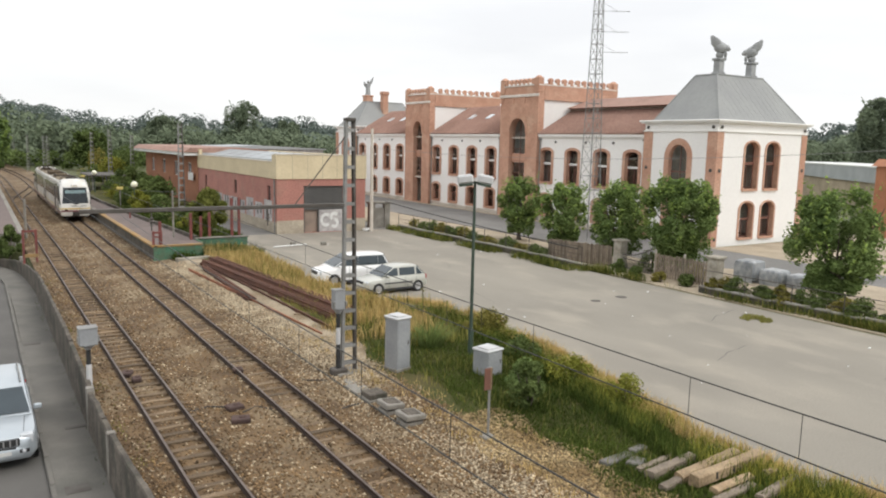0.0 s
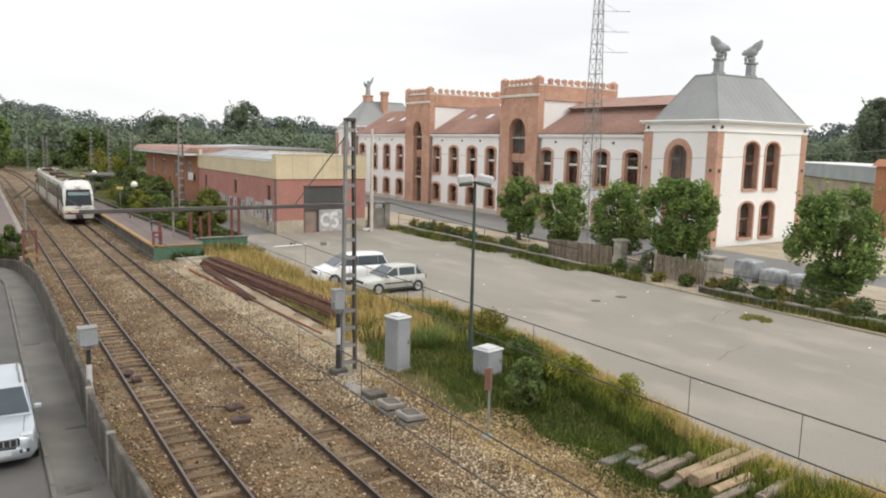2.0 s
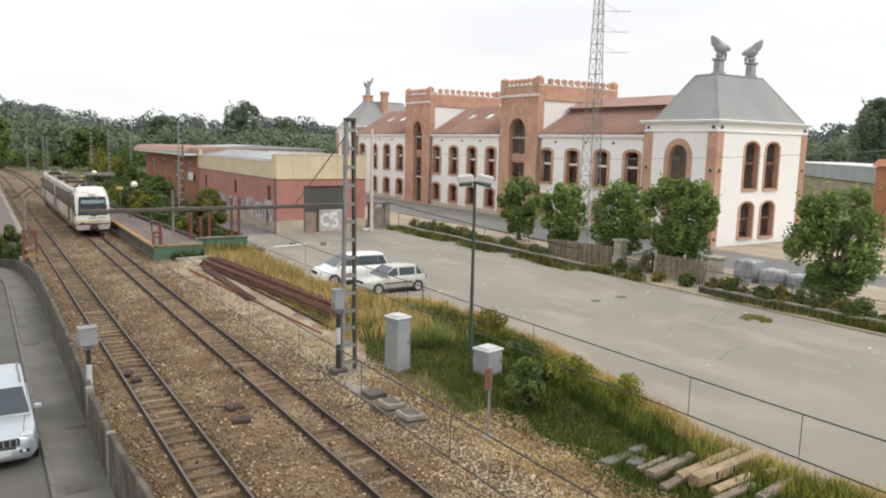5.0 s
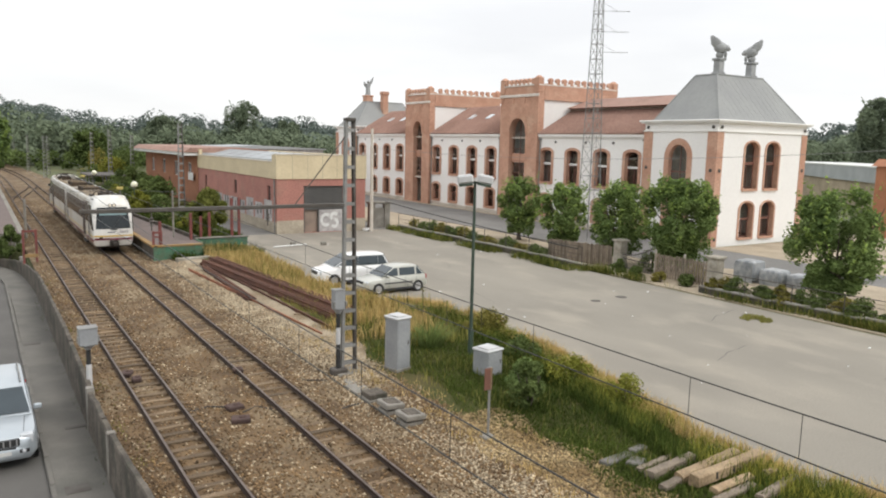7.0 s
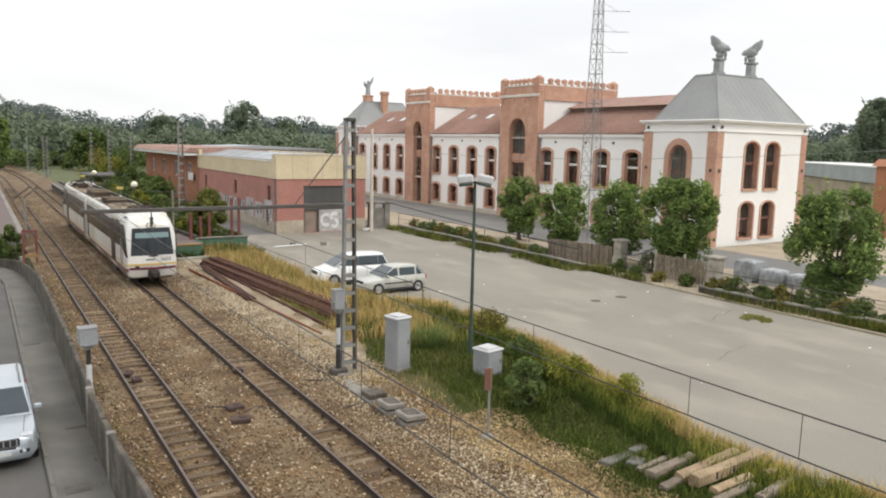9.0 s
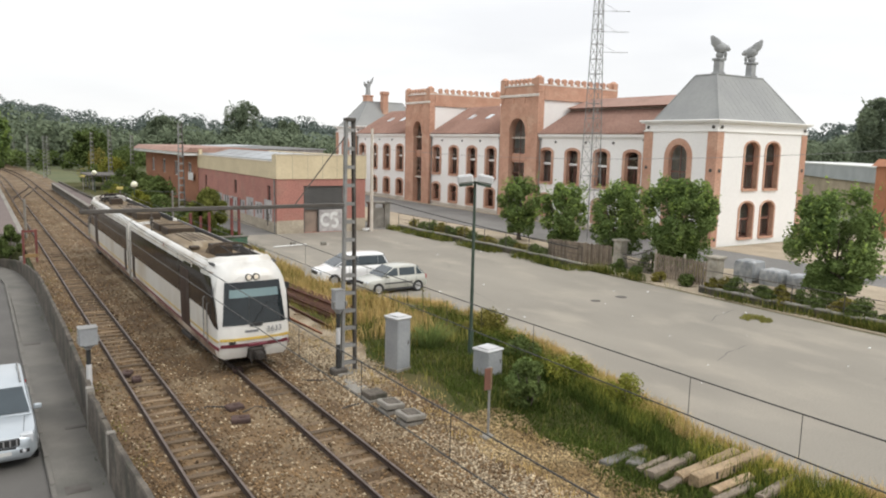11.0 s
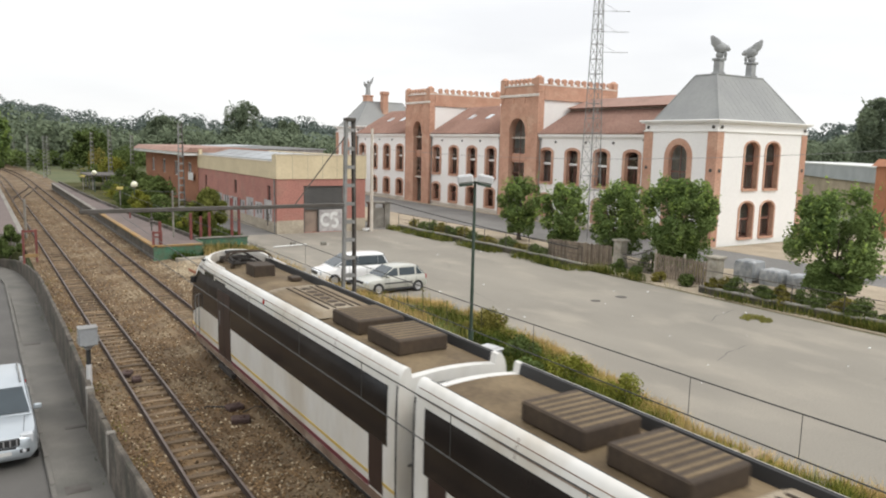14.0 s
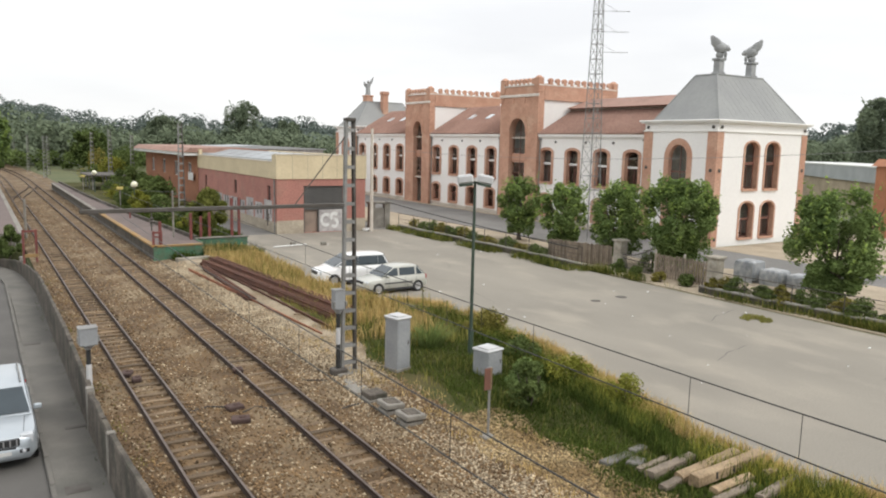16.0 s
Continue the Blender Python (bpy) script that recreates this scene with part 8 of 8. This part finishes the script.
def build_verge_grass():
    rng = np.random.default_rng(77)
    edge = lambda v: interp(v, LOT_EDGE)
    # green grass on the near bank
    g = verge_points(rng, 150000, lambda v: (12.55 + 0.35 * math.sin(v), edge(v) - 0.5), 8.0, 30, lambda a, b: max(0.5, patchy(a, b, 0.5)) * (0.3 if b > 25 else 1) * (0.4 if a < 13 and b > 12.5 else 1), (0.6, 1.3))
    build_grass("green_grass", GRASS_GREEN, "dense green grass on the bank", g, 0.15, 0.01, 1, 0.9)
    g = verge_points(rng, 26000, lambda v: (12.6, edge(v) - 0.1), 8.0, 36, lambda a, b: patchy(a, b, 0.4, 5.0) * (0.12 if b < 17 and a < edge(b) - 1.5 else (0.5 if b < 24 else 1.0)), (0.6, 1.4))
    build_grass("olive_grass", GRASS_OLIVE, "olive half-dried grass among the green", g, 0.3, 0.009, 2, 0.7)
    # yellow-green flowering weeds and taller stems along the upper edge of the bank
    g = verge_points(rng, 34000, lambda v: (edge(v) - 2.0, edge(v) - 0.3), 8.0, 27, lambda a, b: patchy(a, b, 0.5, 17.0) * (0.2 + 0.8 * patchy(a, b, 1.4, 21.0)), (0.3, 1.3))
    build_grass("yellow_weeds", BLADE_YELLOW, "yellow-green flowering weeds on the bank", g, 0.42, 0.009, 15, 0.6)
    g = verge_points(rng, 26000, lambda v: (edge(v) - 2.4, edge(v) - 0.6), 8.0, 30, lambda a, b: patchy(a, b, 0.7, 25.0), (0.3, 1.3))
    build_grass("dark_weeds", GRASS_GREEN, "taller dark green weeds along the asphalt", g, 0.42, 0.01, 16, 0.6)
    # dry grass along the asphalt and by the rail stack
    g = verge_points(rng, 44000, lambda v: (edge(v) - 0.95, edge(v) + 0.15), 7.0, 37, lambda a, b: patchy(a, b, 0.7, 9.0), (0.4, 1.1))
    build_grass("dry_grass", GRASS_DRY, "straw-yellow dry grass along the asphalt", g, 0.4, 0.008, 3, 0.7)
    g = verge_points(rng, 26000, lambda v: (14.1 - 0.045 * (v - 30) if v > 29 else 12.4, min(edge(v) - 0.2, 17.0)), 26, 55, lambda a, b: patchy(a, b, 0.7, 3.0), (0.5, 1.3))
    build_grass("tall_dry_grass", GRASS_DRY, "tall straw-yellow grass behind the rail stack", g, 0.62, 0.012, 4, 0.5)
    g = verge_points(rng, 3500, lambda v: (13.4, edge(v) - 0.5), 24, 54, lambda a, b: patchy(a, b, 0.6, 13.0), (0.6, 1.2))
    build_grass("tall_green_weeds", GRASS_OLIVE, "tall greenish weeds", g, 0.75, 0.018, 5, 0.4)
    # thin tufts in the ballast shoulder and between the tracks
    g = verge_points(rng, 7000, lambda v: (10.9, 12.9), 9, 30, lambda a, b: 0.7 * patchy(a, b, 0.9, 2.0) ** 2, (0.3, 0.9))
    build_grass("shoulder_tufts", GRASS_DRY, "thin dry tufts in the ballast shoulder", g, 0.25, 0.009, 6, 0.6)
    g = verge_points(rng, 5000, lambda v: (2.95, 3.7), 14, 50, lambda a, b: 0.8 * patchy(a, b, 0.8, 4.0) ** 2, (0.3, 0.9))
    g[:, 2] = -0.18
    build_grass("trackside_tufts", GRASS_OLIVE, "olive tufts along the railway wall", g, 0.16, 0.01, 7, 0.6)
    g = verge_points(rng, 700, lambda v: (2.45, 2.66), 10, 50, lambda a, b: patchy(a, b, 1.1, 6.0) ** 2, (0.3, 1.0))
    g[:, 2] = road_level(0) + 0.11
    build_grass("pavement_moss", GRASS_GREEN, "green weeds at the foot of the wall", g, 0.1, 0.008, 8, 0.6)
    g = verge_points(rng, 5000, lambda v: (11.0, 17.2), 50.2, 53.1, lambda a, b: patchy(a, b, 0.7, 1.0) * (1.0 if a > 13 or b < 51.2 else 0.0), (0.6, 1.3))
    build_grass("wall_foot_weeds", GRASS_GREEN, "green weeds against the platform's end wall", g, 0.55, 0.02, 13, 0.5)
    # along the boundary wall
    wall_x = lambda v: 34.1 if v > 35.6 else (36.0 - 1.2 * (v - 3) / 24 if v < 27 else 34.8)
    g = verge_points(rng, 30000, lambda v: (wall_x(v) - (1.5 if v > 35 else 0.7), wall_x(v) - 0.1), 12, 61, lambda a, b: patchy(a, b, 0.45, 7.0) ** 2 * (1.0 if b > 27 else 0.8), (0.3, 1.3))
    build_grass("wall_weeds", GRASS_OLIVE, "olive weeds along the boundary wall", g[::2], 0.45, 0.014, 9, 0.6)
    build_grass("green_wall_weeds", GRASS_GREEN, "dark green weeds along the boundary wall", g[1::2], 0.5, 0.014, 18, 0.6)
    g = verge_points(rng, 2200, lambda v: (31.0, 32.5), 20.2, 22.2, lambda a, b: 1.0 if ((a - 31.7) / 0.7) ** 2 + ((b - 21.2) / 0.85) ** 2 < 1 and patchy(a, b, 1.2) > 0.35 else 0.0, (0.3, 0.9))
    build_grass("weed_patch", GRASS_OLIVE, "patch of weeds in a hole of the asphalt", g, 0.2, 0.015, 10, 0.7)
    g = verge_points(rng, 14000, lambda v: (13.35 - 0.055 * (v - 53.5), 16.8), 54, 84, lambda a, b: patchy(a, b, 0.3, 8.0), (0.5, 1.2))
    g[:, 2] = 0.9
    build_grass("garden_grass", GRASS_GREEN, "green grass in the station garden", g, 0.3, 0.03, 11, 0.4)


def build_plants():
    for x, y, h, w, s in ((39.6, 49.7, 5.6, 3.9, 1), (38.5, 42.8, 5.4, 3.9, 2), (38.5, 36.9, 5.7, 4.4, 3), (39.2, 32.4, 6.3, 5.4, 4), (38.8, 21.4, 6.3, 5.5, 5)):
        build_tree(x, y, h, w, s, 0.75, count=9500 if w < 4.5 else 16000, size=0.1)
    # shrubs and small trees in the station garden
    rng = random.Random(15)
    build_shrub(14.95, 56.3, 0.9, 1.7, 3.3, 31, LEAF_BUSH, "large round clipped olive-green bush", 24000, 0.07, name="clipped_bush")
    k = 40
    for x, y, r, h, lf in ((14.6, 66, 1.0, 1.5, LEAF_SHRUB), (15.6, 70, 1.3, 2.3, LEAF_SHRUB), (14.7, 73, 1.1, 1.7, LEAF_YELLOW), (15.0, 78, 1.2, 1.9, LEAF_YELLOW), (15.8, 80, 1.7, 3.2, LEAF_SHRUB), (14.6, 84, 1.2, 1.7, LEAF_SHRUB), (17.8, 88, 1.8, 2.6, LEAF_SHRUB),
                           (15.1, 92, 1.4, 1.7, LEAF_YELLOW), (18.0, 94, 1.8, 2.7, LEAF_SHRUB), (15.9, 99, 1.6, 1.8, LEAF_SHRUB), (18.6, 101, 1.8, 2.6, LEAF_SHRUB), (16.5, 105, 1.8, 2.9, LEAF_SHRUB), (18.4, 109, 2.0, 2.9, LEAF_SHRUB), (15.6, 62.5, 1.1, 1.8, LEAF_SHRUB), (15.2, 64, 1.1, 1.4, LEAF_SHRUB),
                           (17.4, 118, 2.4, 4.2, LEAF_YELLOW), (20.0, 124, 2.8, 5.0, LEAF_SHRUB), (14.2, 60.5, 0.7, 0.9, LEAF_YELLOW), (15.8, 128, 2.0, 3.6, LEAF_SHRUB), (22, 134, 3.2, 6.5, LEAF_SHRUB), (18, 140, 3, 6.0, LEAF_OLIVE)):
        k += 1
        if x < 16 and 64 < y < 126:
            x -= 1.2
        build_shrub(x, y, 0.9 if y < 126 else -0.05, r, h, k, lf, "leafy %s garden shrub beside the platform" % ("yellow-green" if lf is LEAF_YELLOW else "dark green"), 1800 if r < 1.7 else 3000, 0.1 if r < 1.7 else 0.14)
    build_shrub(1.85, 59.3, -0.6, 0.95, 2.5, 80, LEAF_SHRUB, "dark green hedge at the end of the street", 3600, 0.09, "")
    build_shrub(0.5, 60.7, -0.6, 1.1, 2.6, 81, LEAF_SHRUB, "dark green hedge beside the platform ramp", 3600, 0.09, "")
    # weeds on the bank: a leafy elder, a tuft of reeds and low bushes
    build_shrub(14.1, 16.9, 0.0, 0.75, 1.75, 90, LEAF_SHRUB, "bushy green elder sapling on the bank", 2600, 0.06, "bank bushes", "sapling")
    build_shrub(15.0, 18.3, 0.0, 0.6, 1.15, 91, LEAF_PLANE, "leafy green bush on the bank", 2000, 0.055, "bank bushes", "bush")
    build_shrub(17.0, 18.3, 0.0, 1.0, 0.85, 92, LEAF_YELLOW, "yellow-flowering weed bush on the bank", 2400, 0.045, "bank bushes", "bush")
    build_shrub(17.2, 15.8, 0.0, 0.9, 0.9, 93, LEAF_YELLOW, "low yellow-flowering weeds on the bank", 1800, 0.045, "bank bushes", "bush")
    build_shrub(17.4, 21.4, 0.0, 0.8, 0.8, 94, LEAF_SHRUB, "dark green bramble on the bank", 2200, 0.05, "bank bushes", "bush")
    build_shrub(18.5, 25.2, 0.0, 1.2, 0.9, 96, LEAF_OLIVE, "olive bramble at the edge of the asphalt", 2200, 0.055, "bank bushes", "bush")
    rng2 = np.random.default_rng(6)
    a = rng2.uniform(0, math.tau, 420)
    r = 0.4 * np.sqrt(rng2.uniform(0, 1, 420))
    build_grass("reed_tuft", REED, "fountain-like tuft of long green reeds", np.stack([15.0 + r * np.cos(a), 24.2 + r * np.sin(a), np.zeros(420), rng2.uniform(0.7, 1.2, 420)], -1), 0.95, 0.011, 12, 1.1, (15.0, 24.2))
    # tall dry stalks
    for x, y, h in ((16.3, 27.0, 1.9), (16.9, 26.0, 1.4), (16.0, 27.8, 1.2)):
        st = thing("tall_weed", (x, y, 0), "tall thin dry weed stalk on the bank", "weed", "tall weeds")
        part("stalk", Mesh().path([(x, y, -0.02), (x + 0.04, y, h * 0.5), (x - 0.02, y + 0.02, h)], 0.012, 5), BARK, st)
        q = new("flower_head", cloud("flower_head", leaf_quads(rng2, np.stack([rng2.normal(0, 0.06, 60), rng2.normal(0, 0.06, 60), rng2.uniform(h * 0.55, h, 60)], -1), 0.04), [(0, 1, 2, 3)], GRASS_OLIVE))
        q.parent = st
        tagged(q, kind="stuff")
    # scrub on and behind the low wall
    rg = random.Random(33)
    spots = [(36.2 + 0.4 * rg.random() - 0.02 * (y - 12), y + rg.uniform(-0.3, 0.3), rg.uniform(0.6, 1.0), rg.uniform(0.7, 1.3)) for y in np.arange(12.5, 27, 1.15)]
    spots += [(34.7 + 0.5 * rg.random(), y + rg.uniform(-0.4, 0.4), rg.uniform(0.7, 1.1), rg.uniform(0.6, 1.15)) for y in np.arange(40.8, 60, 1.3)]
    spots += [(35.5, 33.9, 0.6, 0.8), (35.3, 32.2, 0.6, 0.6), (35.2, 30.2, 0.6, 0.6), (35.6, 28.6, 0.6, 0.7), (37.6, 33.2, 0.9, 1.3), (37.3, 29.2, 0.8, 1.1)]
    spots += [(35.75 - 0.045 * (y - 12), y, rg.uniform(0.4, 0.7), rg.uniform(0.4, 0.9)) for y in (13.2, 15.1, 16.3, 18.6, 20.4, 22.1, 23.0, 25.2, 26.3)]
    for k, (x, y, r, h) in enumerate(spots):
        build_shrub(x, y, 0.0, r, h, 100 + k, LEAF_SHRUB if k % 3 else LEAF_OLIVE, "low %s scrub along the boundary wall" % ("dark green" if k % 3 else "olive"), 1300, 0.07, "boundary scrub", "scrub")


def build_woods():
    """Woods on the rising ground all round the horizon, as clumps of leaves on crowns of uneven height. The leaf
    colours carry the distance haze.
    """
    rng = np.random.default_rng(5)
    tops = ((-60, 15), (-20, 15), (1.7, 15.9), (2.4, 16), (5, 14.8), (6.2, 12), (7.3, 14), (9.6, 11.2), (10.8, 14), (12.3, 14.4), (14, 13.4), (15.4, 12.0), (19, 13.8), (20.7, 14.2), (22.8, 12.5), (24.5, 11.2), (40, 12), (58, 12.6), (60, 14.4), (61.5, 15.4), (64, 16), (120, 16))
    for nm, mat, dist, sub, n, lab in (("far_woods", LEAF_HAZY_BLUE, 285, 1.0, 420, "blue-green wood on the horizon, haze put into its colour"), ("near_woods", LEAF_HAZY, 235, -2.6, 380, "mixed green wood below the skyline, haze put into its colour")):
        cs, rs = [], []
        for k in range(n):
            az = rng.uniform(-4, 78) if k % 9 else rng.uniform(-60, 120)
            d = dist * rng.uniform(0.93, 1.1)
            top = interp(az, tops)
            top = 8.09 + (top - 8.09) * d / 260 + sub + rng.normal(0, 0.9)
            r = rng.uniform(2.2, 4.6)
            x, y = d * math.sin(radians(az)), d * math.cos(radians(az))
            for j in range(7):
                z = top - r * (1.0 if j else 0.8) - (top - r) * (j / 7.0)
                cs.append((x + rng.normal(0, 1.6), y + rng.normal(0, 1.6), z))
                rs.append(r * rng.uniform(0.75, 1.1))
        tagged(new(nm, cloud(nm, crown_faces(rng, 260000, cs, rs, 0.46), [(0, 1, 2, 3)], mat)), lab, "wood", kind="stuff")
        m = Mesh()
        for az in range(-60, 121, 3):
            x, y = (dist + 14) * math.sin(radians(az)), (dist + 14) * math.cos(radians(az))
            xb, yb = (dist + 14) * math.sin(radians(az + 3)), (dist + 14) * math.cos(radians(az + 3))
            h = interp(az, tops) - 3.5
            m.add([(x, y, -0.5), (xb, yb, -0.5), (xb * 1.03, yb * 1.03, h), (x * 1.03, y * 1.03, h)], [(0, 1, 2, 3)])
        solid(nm + "_slope", m, LEAF_HAZY_BLUE, "wooded slope in deep shade", "wood", "structure")
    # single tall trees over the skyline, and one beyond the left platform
    for az, d, h, w, s, lf, lab in ((17.4, 240, 19.8, 13, 201, LEAF_HAZY, "tall broad tree over the wood"), (62.9, 165, 19.0, 10, 202, LEAF_HAZY, "tall loose-crowned tree behind the hall"), (20.6, 250, 14.5, 9, 203, LEAF_HAZY, "tree at the edge of the wood"), (11.9, 230, 14.6, 10, 204, LEAF_HAZY, "rounded tree before the wood"),
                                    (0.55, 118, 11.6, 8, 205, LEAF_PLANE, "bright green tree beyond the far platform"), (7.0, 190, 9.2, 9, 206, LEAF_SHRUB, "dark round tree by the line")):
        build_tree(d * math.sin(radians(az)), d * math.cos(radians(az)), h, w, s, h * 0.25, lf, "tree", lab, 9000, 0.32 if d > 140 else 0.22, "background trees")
    # hedge along the line in the distance
    cs, rs = [], []
    for k in range(150):
        y = rng.uniform(190, 232)
        x = rng.uniform(-25, 42)
        cs.append((x, y, rng.uniform(0.5, 3.6)))
        rs.append(rng.uniform(0.8, 1.6))
    tagged(new("far_hedge", cloud("far_hedge", leaf_quads(rng, blob_points(rng, 14000, cs, rs), 0.35), [(0, 1, 2, 3)], LEAF_SHRUB)), "dark hedge across the end of the line", "hedge", kind="stuff")


def build_right_distance():
    hall = thing("low_hall", (118, 66, 0), "long low grey-roofed hall in the distance", "hall")
    a, b = Vector((130.2, 79.9, 0)), Vector((106, 52.4, 0))
    d = (b - a).normalized()
    nrm = Vector((-d.y, d.x, 0))
    if nrm.x < 0:
        nrm = -nrm

    def slab(z0, z1, o0, o1):
        p = [a - d * 12 + nrm * o0, b + d * 20 + nrm * o0, b + d * 20 + nrm * o1, a - d * 12 + nrm * o1]
        return Mesh().add([(q.x, q.y, z) for z in (z0, z1) for q in p], [(0, 1, 2, 3), (4, 5, 6, 7), (0, 1, 5, 4), (1, 2, 6, 5), (2, 3, 7, 6), (3, 0, 4, 7)])
    part("wall", slab(-0.1, 3.9, 0.3, 12), SAND, hall, "tan rendered wall")
    part("roof_band", slab(3.9, 6.1, 0.0, 12.3), ROOFSHEET, hall, "broad grey sheet band")
    part("coping", slab(6.1, 6.3, -0.1, 12.4), FRAME_WHITE, hall)
    solid("brick_pillar", Mesh().box(74.2, 36.4, -0.1, 75.8, 38.0, 6.9, 0.04).prism([(73.9, 6.9), (76.1, 6.9), (75, 7.6)], lambda u, v, w: (u, w, v), 36.1, 38.3), BRICK_ORANGE, "orange brick pillar with a small pitched cap", "pillar")


build_plants()
build_verge_grass()
build_woods()
build_right_distance()


def motions():
    way = ((0, 77.4), (0.5, 77.1), (1, 76.6), (1.5, 75.8), (2, 74.8), (2.5, 73.75), (3, 72.4), (3.5, 70.95), (4, 69.3), (4.5, 67.45), (5, 65.4), (5.5, 63.15), (6, 60.7), (6.5, 58.1), (7, 55.25),
           (7.5, 52.15), (8, 48.93), (8.5, 45.6), (9, 42.0), (9.5, 38.0), (10, 33.75), (10.5, 29.3), (11, 24.65), (11.5, 19.9), (12, 15.2), (12.5, 10.2), (13, 5.25), (13.5, 0.3), (14, -4.85), (14.5, -10.3),
           (15, -16.1), (15.5, -22.2), (16, -28.6))
    walk(TRAIN, [(t, pose(8.05, y, 0)) for t, y in way])


motions()
